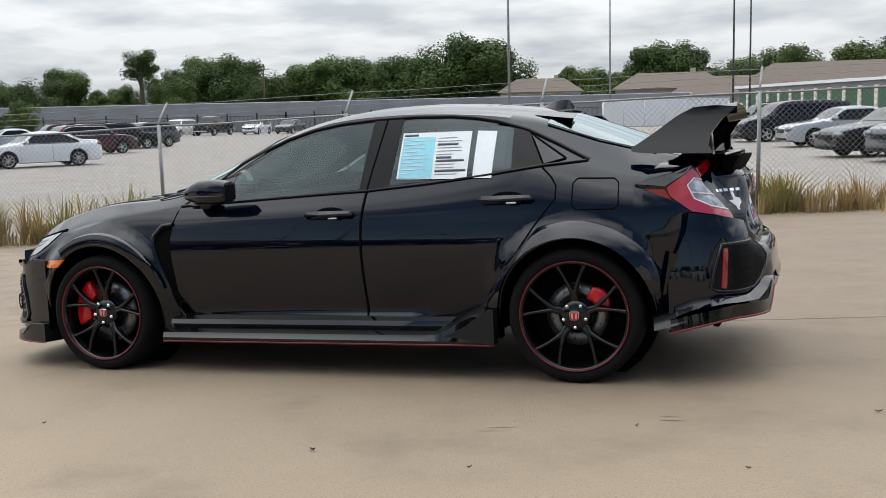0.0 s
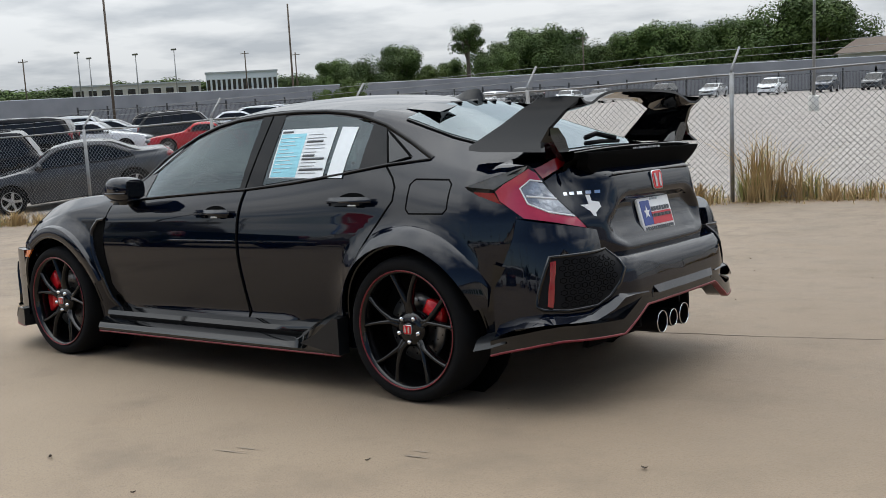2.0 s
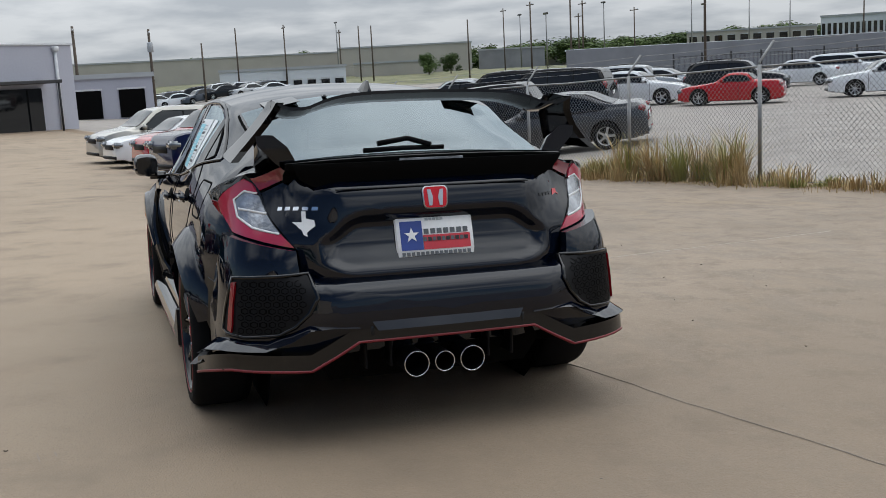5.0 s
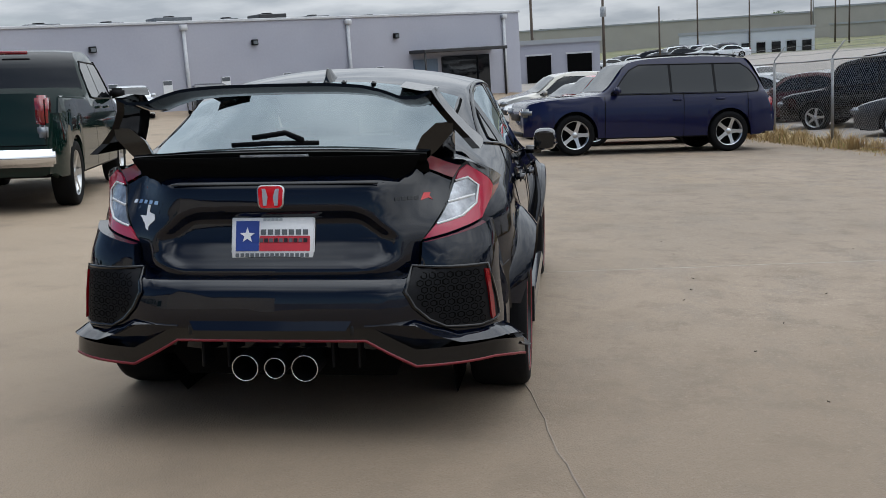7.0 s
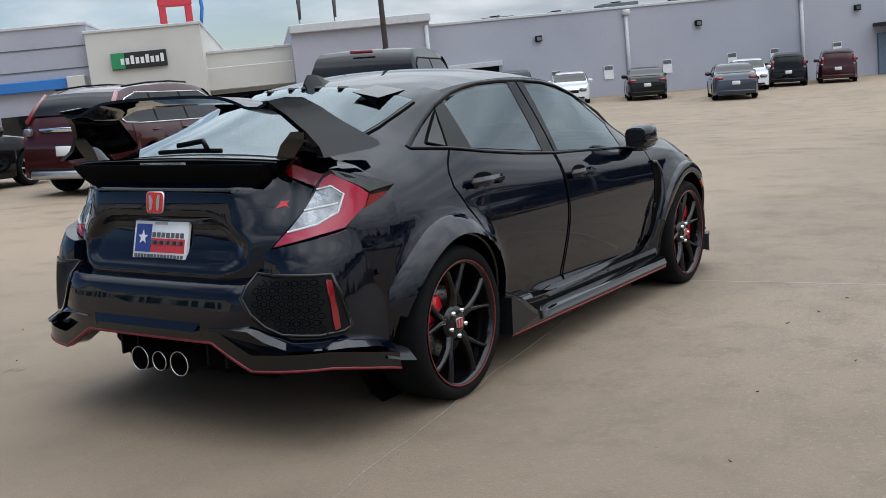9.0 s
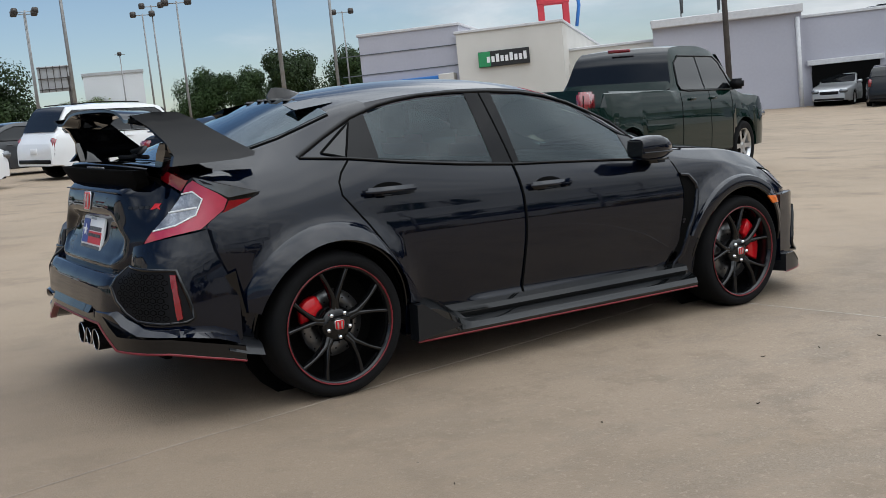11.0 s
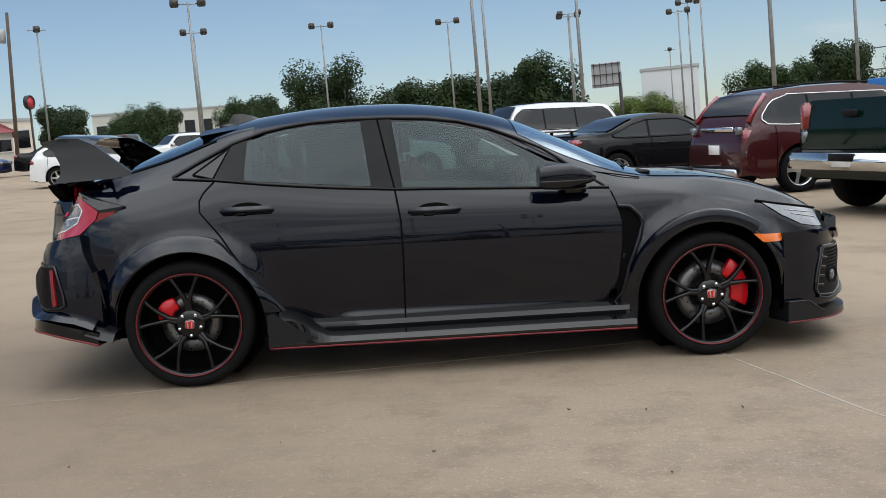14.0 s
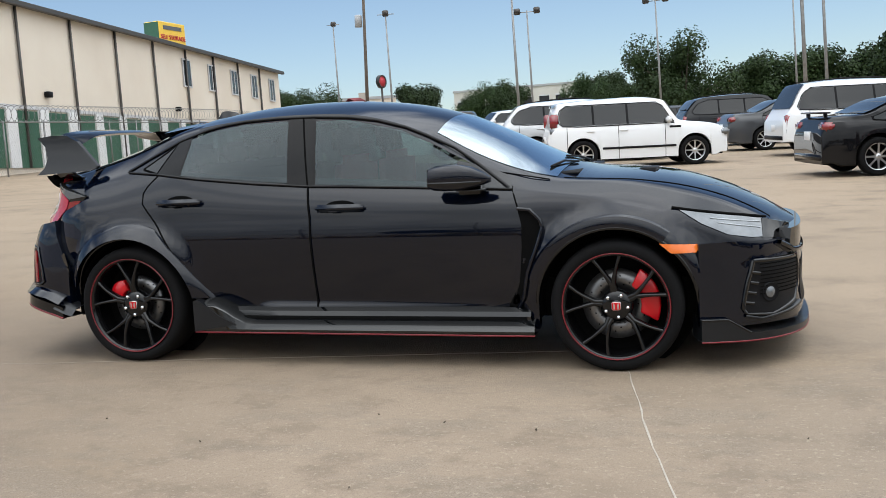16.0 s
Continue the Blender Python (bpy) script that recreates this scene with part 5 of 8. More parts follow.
for sd in (1, -1):
    # winged corner of the roof spoiler: a wedge that carries the roof line on over the glass
    bm = bmesh.new()
    y0, y1 = 0.345 * sd, 0.495 * sd
    top = [bm.verts.new(v) for v in ((1.10, y0, roof_z(1.10, y0) + 0.002), (1.10, y1, roof_z(1.10, y1) + 0.002), (1.30, y1, roof_z(1.16, y1) - 0.012), (1.29, y0, roof_z(1.16, y0) - 0.010))]
    low = [bm.verts.new(v) for v in ((1.12, lerp(y0, y1, .3), roof_z(1.12, y0) - 0.03), (1.12, lerp(y0, y1, .75), roof_z(1.12, y1) - 0.03), (1.275, lerp(y0, y1, .72), roof_z(1.275, y1) - 0.002), (1.27, lerp(y0, y1, .36), roof_z(1.27, y0) - 0.002))]
    bm.faces.new(top); bm.faces.new(low[::-1])
    for k in range(4):
        bm.faces.new((top[k], top[(k + 1) % 4], low[(k + 1) % 4], low[k]))
    bmesh.ops.recalc_face_normals(bm, faces=bm.faces)
    part("roof_corner_fin", bm, "gloss_black", hero, smooth=False)

# ---- wing ----
W_Z = curve1([(0, 1.312), (.18, 1.310), (.325, 1.301), (.415, 1.280), (.49, 1.256), (.535, 1.256), (.585, 1.276)])
rws = []
for i in range(49):
    y = -0.585 + 1.17 * i / 48
    z = W_Z(abs(y))
    e = smooth01((abs(y) - .40) / .25)
    x0, x1 = lerp(1.865, 1.88, e), lerp(2.085, 2.10, e)
    rws.append([(x0, y, z - 0.022), (lerp(x0, x1, .25), y, z - 0.006), (lerp(x0, x1, .7), y, z - 0.001), (x1, y, z + 0.006), (x1 + 0.002, y, z - 0.006), (lerp(x0, x1, .6), y, z - 0.024), (lerp(x0, x1, .2), y, z - 0.034)])
bm = grid(rws, closed_u=True)
bmesh.ops.recalc_face_normals(bm, faces=bm.faces)
wing = part("rear_wing", sharpen(bm, 50), "pillar_black", hero, "high gloss black rear wing")
for sd in (1, -1):
    edge = [(2.10, 1.280), (2.0, 1.292), (1.90, 1.288), (1.82, 1.25), (1.74, 1.19), (1.66, 1.135), (1.615, 1.105), (1.625, 1.088), (1.70, 1.078), (2.0, 1.066), (1.975, 1.105), (1.985, 1.16), (2.03, 1.225)]

    def lean(x, z, o, sd=sd):
        return (x, sd * (0.578 + 0.170 * max(0.0, (1.285 - z) / 0.225) ** 1.35 + o), z)
    patch("wing_endplate", edge, lean, 0.012, "pillar_black", wing, "black wing upright that flares to its foot", thick=0.030, step=0.03)
    # the foot bends inwards from the upright to the hatch
    rws = []
    for i in range(9):
        x = lerp(1.78, 1.985, i / 8)
        k = smooth01(i / 8)
        rws.append([(x, sd * lerp(.64, .655, k), lerp(1.040, 1.165, k)), (x, sd * lerp(.62, .590, k), lerp(1.042, 1.162, k)), (x, sd * lerp(.60, .535, k), lerp(1.044, 1.115, k)), (x, sd * lerp(.57, .500, k), 1.045), (x, sd * .540, 1.020), (x, sd * lerp(.60, .59, k), lerp(1.02, 1.06, k)), (x, sd * lerp(.63, .650, k), lerp(1.03, 1.125, k))])
    bm = grid(rws, closed_u=True)
    bm.verts.ensure_lookup_table()
    bm.faces.new(bm.verts[:7]); bm.faces.new(bm.verts[-7:])
    bmesh.ops.recalc_face_normals(bm, faces=bm.faces)
    part("wing_foot", sharpen(bm, 40), "gloss_black", wing)

# ---- wheels ----


def hero_wheel(xw, sd, turn):
    root_m = Matrix.Translation((xw, 0, ZW + 0.002))
    yo = 0.905                                   # outer face of the tyre
    t = 0.245
    prof = [(0.255, yo - t + .01), (0.295, yo - t), (0.315, yo - t + 0.012), (0.3255, yo - t + 0.04), (0.3265, yo - t / 2), (0.3255, yo - 0.04), (0.316, yo - 0.012), (0.298, yo), (0.275, yo - 0.004), (0.262, yo - 0.012)]
    ty = part("wheel", lathe([(r, sd * y) for r, y in prof], 64), "rubber", hero, "low-profile tyre on a black alloy", m=root_m)
    rim = part("rim", lathe([(0.264, sd * (yo - 0.010)), (0.267, sd * (yo - 0.004)), (0.262, sd * (yo - 0.003)), (0.252, sd * (yo - 0.008)), (0.246, sd * (yo - 0.03)), (0.238, sd * (yo - 0.09)), (0.235, sd * (yo - 0.20))], 64), "rim_black", ty)
    part("red_ring", lathe([(0.2585, sd * (yo - 0.0045)), (0.2625, sd * (yo - 0.0005)), (0.2655, sd * (yo - 0.0015)), (0.2635, sd * (yo - 0.006))], 64, closed=True), "redline", ty, "thin red ring round the rim")
    rd = 0.174 if xw < 0 else 0.152
    part("disc", lathe([(0.07, sd * (yo - 0.095)), (rd, sd * (yo - 0.095)), (rd, sd * (yo - 0.12)), (0.07, sd * (yo - 0.12))], 40, closed=True), "disc", ty, "bare steel brake disc")
    bm = bmesh.new()
    for k in range(30):
        a = 2 * math.pi * k / 30
        rr_ = (0.100, 0.120, 0.140)[k % 3]
        merge(bm, lathe([(0.0005, sd * (yo - 0.0942)), (0.0045, sd * (yo - 0.0942))], 6))
        bm.verts.ensure_lookup_table()
        for v in bm.verts[-12:]:
            v.co += Vector((rr_ * math.cos(a), 0, rr_ * math.sin(a)))
    hl = part("disc_hole", bm, "dark", ty, smooth=False)
    hl["kind"] = "stuff"
    part("hub_bell", lathe([(0.001, sd * (yo - 0.085)), (0.075, sd * (yo - 0.085)), (0.08, sd * (yo - 0.11))], 24), "trim", ty)
    part("wheel_back", lathe([(0.001, sd * (yo - 0.15)), (0.24, sd * (yo - 0.15))], 32), "dark", ty)
    # calliper
    ca_ = [(rr * math.cos(radians(a)), rr * math.sin(radians(a))) for rr, angs in ((0.212, range(-40, 41, 8)), (0.118, range(36, -37, -12))) for a in angs]
    big = 1.0 if xw < 0 else 0.52
    cal = prism([(a * (1 if big == 1 else 0.86), b * big) for a, b in ca_], 0.045, "y", (yo - 0.110) if sd > 0 else -(yo - 0.065), bevel=0.006)
    part("brake_calliper", cal, "red", ty, "red brake calliper", m=pose(0, 0, 0, 0, -{True: 163, False: 32}[xw < 0], 0))
    # five forked spokes
    for k in range(5):
        base = radians(turn + 72 * k)
        bm = bmesh.new()
        for fork in (-1, 1):
            rws = []
            for q in range(13):
                f_ = q / 12
                rad = lerp(0.060, 0.252, f_)
                an = base + fork * radians(lerp(7.0, 2.2, f_ / 0.25) if f_ < 0.25 else lerp(2.2, 15.5, ((f_ - 0.25) / 0.75) ** 0.72))
                w = lerp(0.0165, 0.0095, min(1, f_ * 1.6)) + 0.003 * max(0, f_ - .75) * 4
                d = lerp(yo - 0.040, yo - 0.016, f_ ** 0.8) + 0.006 * math.sin(f_ * 3.14)
                ca2, sa2 = math.cos(an), math.sin(an)
                rws.append([(ca2 * rad - sa2 * e_ * w, sd * (d - dd), sa2 * rad + ca2 * e_ * w) for e_, dd in ((-1, 0.035), (-0.8, 0.004), (0, 0), (0.8, 0.004), (1, 0.035))])
            grid(rws, bm)
        bmesh.ops.recalc_face_normals(bm, faces=bm.faces)
        part("spoke", bm, "rim_black", rim)
    part("hub", lathe([(0.001, sd * (yo - 0.030)), (0.050, sd * (yo - 0.030)), (0.078, sd * (yo - 0.042)), (0.082, sd * (yo - 0.07))], 24), "rim_black", rim)
    for k in range(5):
        a = radians(turn + 36 + 72 * k)
        part("lug_nut", lathe([(0.001, sd * (yo - 0.018)), (0.0095, sd * (yo - 0.020)), (0.0105, sd * (yo - 0.045))], 10), "chrome", rim, m=pose(0.057 * math.cos(a), 0, 0.057 * math.sin(a)))
    part("centre_cap", lathe([(0.001, sd * (yo - 0.026)), (0.026, sd * (yo - 0.026)), (0.030, sd * (yo - 0.032))], 20), "rim_black", rim)
    b = red_badge(Matrix.Translation((0, sd * (yo - 0.0265), 0)) @ pose(0, 0, 0, 0, 0, 90 * sd), 0.046, 0.042, rim)
    return ty


for xw, sd, turn in ((-XW, -1, 12), (XW, -1, 20), (XW, 1, 15), (-XW, 1, 8)):
    hero_wheel(xw, sd, turn)

# price sheet inside the rear window on the -y side
fs = on_side(-1)
patch("price_sheet", [(0.435, 1.005), (0.445, 1.238), (0.815, 1.232), (0.815, 0.995)], fs, 0.0065, "paper", hero, "white and cyan price sheet on the rear side window", thick=0.002, step=0.06)
patch("cyan_print", [(0.445, 1.01), (0.453, 1.215), (0.625, 1.212), (0.625, 1.005)], fs, 0.0080, "paper_cyan", hero, thick=0.001, step=0.06)
patch("side_slip", [(0.845, 0.998), (0.845, 1.232), (0.945, 1.225), (0.945, 0.993)], fs, 0.0065, "paper", hero, "narrow white slip beside the price sheet", thick=0.002, step=0.06)
r_ = random.Random(3)
for k in range(12):
    z = 1.205 - 0.0165 * k
    w = r_.uniform(0.08, 0.165)
    dark_ = k in (2, 6, 7, 10)
    ribbon("print_line", [(0.64, z), (0.64 + w, z - 0.001)], 0.011 if dark_ else 0.004, fs, 0.0083, "ink" if dark_ else "ink_light", hero, thick=0.001, step=0.06)
for k in range(10):
    z = 1.195 - 0.018 * k
    ribbon("print_line", [(0.46, z), (0.46 + r_.uniform(0.05, 0.15), z)], 0.003, fs, 0.0092, "paper", hero, thick=0.001, step=0.06)
ribbon("print_line", [(0.455, 1.225), (0.53, 1.224)], 0.010, fs, 0.0083, "ink", hero, thick=0.001, step=0.06)

# ---- parked cars ----
# each kind: length, width, height, wheelbase, sill height, wheel radius, tyre width, top line (fraction of length, fraction of height), belt (fraction of height), cabin from and to (fractions)
KINDS = {
    "sedan": (4.75, 1.82, 1.46, 2.76, 0.20, 0.325, 0.22, [(0, .44), (.02, .52), (.10, .59), (.26, .66), (.30, .69), (.44, .965), (.56, 1.0), (.68, .96), (.84, .74), (.96, .72), (1, .55)], .645, (.29, .85)),
    "coupe": (4.45, 1.75, 1.36, 2.65, 0.18, 0.325, 0.22, [(0, .44), (.02, .52), (.10, .60), (.28, .68), (.32, .70), (.48, .97), (.58, 1.0), (.70, .95), (.86, .76), (.97, .74), (1, .55)], .665, (.31, .86)),
    "suv": (4.60, 1.84, 1.68, 2.66, 0.24, 0.350, 0.23, [(0, .42), (.02, .52), (.10, .59), (.24, .64), (.27, .66), (.40, .96), (.55, 1.0), (.80, .975), (.88, .93), (.97, .66), (1, .48)], .62, (.26, .955)),
    "big_suv": (4.90, 1.90, 1.80, 2.87, 0.30, 0.372, 0.25, [(0, .44), (.02, .54), (.08, .58), (.24, .61), (.27, .63), (.36, .95), (.50, .99), (.70, 1.0), (.88, .965), (.965, .62), (1, .48)], .60, (.26, .955)),
    "long_suv": (5.08, 1.93, 1.90, 3.12, 0.31, 0.395, 0.26, [(0, .44), (.02, .54), (.08, .575), (.26, .61), (.30, .63), (.42, .945), (.53, .985), (.70, 1.0), (.88, .97), (.965, .62), (1, .48)], .60, (.29, .955)),
    "minivan": (5.15, 2.01, 1.74, 3.0, 0.19, 0.345, 0.23, [(0, .40), (.02, .48), (.08, .55), (.18, .61), (.22, .64), (.37, .955), (.52, 1.0), (.80, .985), (.92, .94), (.98, .60), (1, .42)], .58, (.20, .965)),
    "boxy": (4.12, 1.80, 1.61, 2.55, 0.20, 0.330, 0.22, [(0, .42), (.02, .52), (.10, .585), (.24, .63), (.27, .65), (.36, .955), (.52, 1.0), (.84, .975), (.94, .95), (.985, .60), (1, .45)], .60, (.26, .965)),
    "hatch": (4.30, 1.78, 1.50, 2.62, 0.19, 0.320, 0.21, [(0, .42), (.02, .52), (.10, .59), (.24, .66), (.28, .68), (.42, .965), (.56, 1.0), (.76, .96), (.92, .80), (.985, .60), (1, .45)], .64, (.27, .93)),
    "pickup": (5.80, 2.03, 2.00, 3.70, 0.38, 0.400, 0.27, [(0, .40), (.01, .56), (.08, .60), (.20, .625), (.22, .64), (.30, .955), (.40, 1.0), (.53, .985), (.565, .93), (.60, .685), (.62, .685), (.985, .69), (1, .42)], .645, (.215, .595)),
    "roadster": (3.95, 1.73, 1.22, 2.31, 0.16, 0.305, 0.20, [(0, .44), (.02, .54), (.12, .62), (.32, .70), (.36, .73), (.49, .985), (.58, 1.0), (.66, .96), (.74, .76), (.95, .72), (1, .50)], .70, (.35, .75)),
}
_parked = {}


class CarShape:
    def __init__(s, kind):
        s.L, s.W, s.H, s.wb, s.sill, s.r, s.tw, top, belt, s.cab = KINDS[kind]
        s.kind = kind
        L, H = s.L, s.H
        s.topf = curve1([((f - 0.5) * L, h * H) for f, h in top])
        s.belt = belt * H
        s.cx0, s.cx1 = (s.cab[0] - 0.5) * L, (s.cab[1] - 0.5) * L
        off = {"sedan": -0.02, "coupe": 0.0, "pickup": 0.10, "roadster": 0.0}.get(kind, 0.0)
        s.xw = (-s.wb / 2 + off, s.wb / 2 + off)
        s.arch = s.r + 0.055

    def half(s, x):
        e = s.L / 2
        a = max(0.0, (abs(x) - e + 0.75) / 0.75)
        return s.W / 2 * (1 - (0.24 if x < 0 else 0.15) * a ** 2.6)

    def bottom(s, x):
        z = s.sill + (0.05 if abs(x) > s.L / 2 - 0.25 else 0)
        for w in s.xw:
            d = s.arch ** 2 - (x - w) ** 2
            if d > 0:
                z = max(z, s.r + math.sqrt(d))
        return z

    def section(s, x):
        """Right half from the sill to the middle of the roof."""
        w, top, zb = s.half(x), s.topf(x), s.bottom(x)
        belt = min(s.belt + 0.03 * x / s.L * s.H, top - 0.03)
        cab = max(0.0, top - belt - 0.05)
        wr = w - 0.07 - 0.30 * cab - (0.05 if cab < 0.05 else 0)
        zm = max(zb + 0.01, 0.56 * belt)
        rail = belt + (top - belt) * 0.86
        pts = [(w - 0.075, zb), (w - 0.015, zb + 0.02 if zb < s.sill + 0.1 else zb + 0.01), (w, zm), (w - 0.012, lerp(zm, belt, 0.7)), (w - 0.05, belt)]
        for t in (0.12, 0.5, 0.9):
            pts.append((lerp(w - 0.06, wr, t), lerp(belt, rail, t)))
        pts += [(wr - 0.06, lerp(rail, top, 0.75)), (wr * 0.6, lerp(rail, top, 0.95)), (0, top)]
        return pts

    def stations(s):
        xs = {round(-s.L / 2 + s.L * i / 46, 4) for i in range(47)}
        xs |= {round(-s.L / 2 + d, 4) for d in (0.015, 0.04, 0.08)} | {round(s.L / 2 - d, 4) for d in (0.015, 0.04, 0.08)}
        for w in s.xw:
            xs |= {round(w + s.arch * math.sin(radians(a)), 4) for a in range(-90, 91, 15)}
            xs |= {round(w + k * (s.arch + 0.004), 4) for k in (-1, 1)}
        return sorted(xs)


def wheel(parent, r, w, xyz, side, spokes, rim_mat, segs=28, hub_ratio=0.70):
    """A tyre with its rim as a sub-part."""
    hub = r * hub_ratio
    t = w / 2
    prof = [(hub, -t * 0.85), (r * 0.86, -t), (r * 0.965, -t * 0.9), (r, -t * 0.62), (r, t * 0.62), (r * 0.965, t * 0.9), (r * 0.86, t), (hub, t * 0.85)]
    ty = part("tyre", lathe(prof, segs), "rubber", parent, m=pose(*xyz))
    bm = lathe([(hub * 1.01, t * 0.84 * side), (hub * 0.95, t * 0.80 * side), (hub * 0.93, t * 0.1 * side)], segs)
    n = spokes
    for k in range(n):
        a = 2 * math.pi * k / n
        ca_, sa_ = math.cos(a), math.sin(a)
        wd = hub * (0.30 if n <= 6 else 0.17)
        q = []
        for rad, ww, dep in ((hub * 0.12, wd * 0.75, 0.62), (hub * 0.55, wd * 0.5, 0.70), (hub * 0.95, wd * 0.62, 0.80)):
            for sd in (-1, 1):
                q.append(bm.verts.new((ca_ * rad - sa_ * sd * ww / 1.3, t * dep * side, sa_ * rad + ca_ * sd * ww / 1.3)))
        for sd in range(2):
            bm.faces.new((q[2 * sd], q[2 * sd + 1], q[2 * sd + 3], q[2 * sd + 2]))
    lathe([(0.001, t * 0.68 * side), (hub * 0.2, t * 0.66 * side), (hub * 0.24, t * 0.5 * side)], 14, bm=bm)
    rim = part("rim", bm, rim_mat, ty)
    part("wheel_back", lathe([(0.001, 0.0), (hub * 0.95, t * 0.02 * side)], 20), "dark", ty)
    return ty


def car_master(kind, color, rim="silver", spokes=5):
    """Builds one parked car at the origin, its front towards -x."""
    s = CarShape(kind)
    root = empty("parked_" + {"sedan": "sedan", "coupe": "coupe", "suv": "suv", "big_suv": "suv", "long_suv": "suv", "minivan": "minivan", "boxy": "hatchback", "hatch": "hatchback", "pickup": "pickup_truck", "roadster": "roadster"}[kind], Matrix())
    xs = s.stations()
    rows = []
    for x in xs:
        p = s.section(x)
        rows.append([(x, y, z) for y, z in p] + [(x, -y, z) for y, z in p[-2::-1]])
    bm = grid(rows)
    for r in (bm.verts[:len(rows[0])], bm.verts[-len(rows[0]):]) if bm.verts.ensure_lookup_table() is None else ():
        bm.faces.new(r)
    bmesh.ops.recalc_face_normals(bm, faces=bm.faces)
    if kind == "pickup":
        bed0, bed1 = s.cx1 + 0.10, s.L / 2 - 0.10
        z1 = s.topf(s.L / 2 - 0.4)
        for v in bm.verts:
            if bed0 < v.co.x < bed1 and abs(v.co.y) < s.W / 2 - 0.10 and v.co.z > z1 - 0.12:
                v.co.z -= 0.45
    sharpen(bm, 42)
    part("body", bm, color, root)
    bm = box(s.L * 0.94, s.W * 0.80, 0.20, (0, 0, s.sill + 0.02))
    for w in s.xw:
        box(s.arch * 2, s.W * 0.86, s.arch * 1.02, (w, 0, s.r), bm=bm)
    part("underbody", bm, "dark", root, smooth=False)
    # side windows under the roof line, split by pillars
    cuts = {"coupe": [0.0, 0.62, 1.0], "roadster": [0.0, 0.66, 1.0], "pickup": [0.0, 0.55, 1.0], "sedan": [0.0, 0.50, 1.0], "hatch": [0.0, 0.46, 0.80, 1.0], "boxy": [0.0, 0.40, 0.70, 1.0]}.get(kind, [0.0, 0.40, 0.70, 1.0])
    rearm = {"sedan": 0.16, "coupe": 0.14, "roadster": 0.1, "pickup": 0.10, "hatch": 0.16, "boxy": 0.12, "big_suv": 0.09, "long_suv": 0.09}.get(kind, 0.14)
    n_up = 7
    zs_ = [lerp(s.belt + 0.035, s.H * 0.90, k / (n_up - 1)) for k in range(n_up)]
    mids = (s.cx0 + s.cx1) / 2

    def reach(z, sign):
        lim = s.cx0 if sign < 0 else s.cx1
        x = mids
        while (x - lim) * sign < 0 and s.topf(x) * 0.965 > z + 0.02:
            x += 0.02 * sign
        return x
    ends = []
    for k, z in enumerate(zs_):
        xf, xr = reach(z, -1) + 0.14, reach(z, 1) - rearm
        e = abs(k / (n_up - 1) - 0.5) * 2
        ends.append((xf + (0.05 if k == n_up - 1 else 0), xr - 0.10 * max(0, e - 0.6) / 0.4))
    x_a, x_b = min(e[0] for e in ends), max(e[1] for e in ends)

    def side_at(x, z):
        p = s.section(x)
        for (y0, z0), (y1, z1) in zip(p[4:], p[5:]):
            if z <= z1 + 1e-6:
                return lerp(y0, y1, max(0.0, (z - z0) / max(1e-6, z1 - z0)))
        return p[7][0]
    for sd in (1, -1):
        bmw = grid([[(x, sd * (side_at(x, z) + 0.004), z) for x in [lerp(e0, e1, q / 16) for q in range(17)]] for (e0, e1), z in zip(ends, zs_)])
        bmesh.ops.recalc_face_normals(bmw, faces=bmw.faces)
        part("pillar_trim", bmw, "trim", root)
        for a, b in zip(cuts, cuts[1:]):
            lo_, hi_ = lerp(x_a, x_b, a) + (0.025 if a > 0 else 0), lerp(x_a, x_b, b) - (0.025 if b < 1 else 0)
            rws = []
            for (e0, e1), z in zip(ends, zs_):
                p0, p1 = max(lo_, e0), min(hi_, e1)
                if p1 < p0:
                    p0 = p1 = min(max(e0, lo_), hi_)
                rws.append([(x, sd * (side_at(x, z) + 0.008), z) for x in [lerp(p0, p1, q / 8) for q in range(9)]])
            bmw = grid(rws)
            bmesh.ops.recalc_face_normals(bmw, faces=bmw.faces)
            part("side_window", bmw, "glass_dark", root)
        edge = [(e0 - 0.02, z) for (e0, _), z in zip(ends, zs_)] + [(e1 + 0.02, z) for (_, e1), z in list(zip(ends, zs_))[::-1]]
        loop = edge[:n_up] + [(lerp(edge[n_up - 1][0], edge[n_up][0], q / 8), zs_[-1] + 0.015) for q in range(9)] + edge[n_up:] + [(lerp(edge[-1][0], edge[0][0], q / 8), zs_[0] - 0.02) for q in range(1, 9)]
        pts = [(x, sd * (side_at(x, z) + 0.008), z) for x, z in loop]
        part("window_surround", tube(pts, 0.012, 5, closed=False), "chrome" if (kind, color) == ("suv", "paint_maroon") else "trim", root)
    if kind == "boxy":
        for sd in (1, -1):
            part("side_moulding", box(s.wb - 2 * s.arch - 0.1, 0.03, 0.05, (0, sd * (s.half(0) + 0.003), 0.44), 0.01), "trim", root)
            part("fender_insert", box(0.26, 0.02, 0.05, (s.cx0 + 0.16, sd * (s.half(s.cx0) - 0.022), s.belt - 0.10), 0.008), "trim", root)
    # windscreen and rear window

    def across(x0, x1, name):
        push = -0.015 if x0 < 0 and name == "windscreen" else 0.022
        rws = []
        for i in range(7):
            x = lerp(x0, x1, i / 6)
            p = s.section(x)
            half_w = p[7][0] - 0.05
            rws.append([(x + push, half_w * q, s.topf(x) - (s.topf(x) - p[8][1]) * abs(q) ** 2.2 + 0.008) for q in (-1, -.75, -.4, 0, .4, .75, 1)])
        part(name, grid(rws), "glass_dark", root)
    kx = [(f - .5) * s.L for f, _ in KINDS[kind][7]]
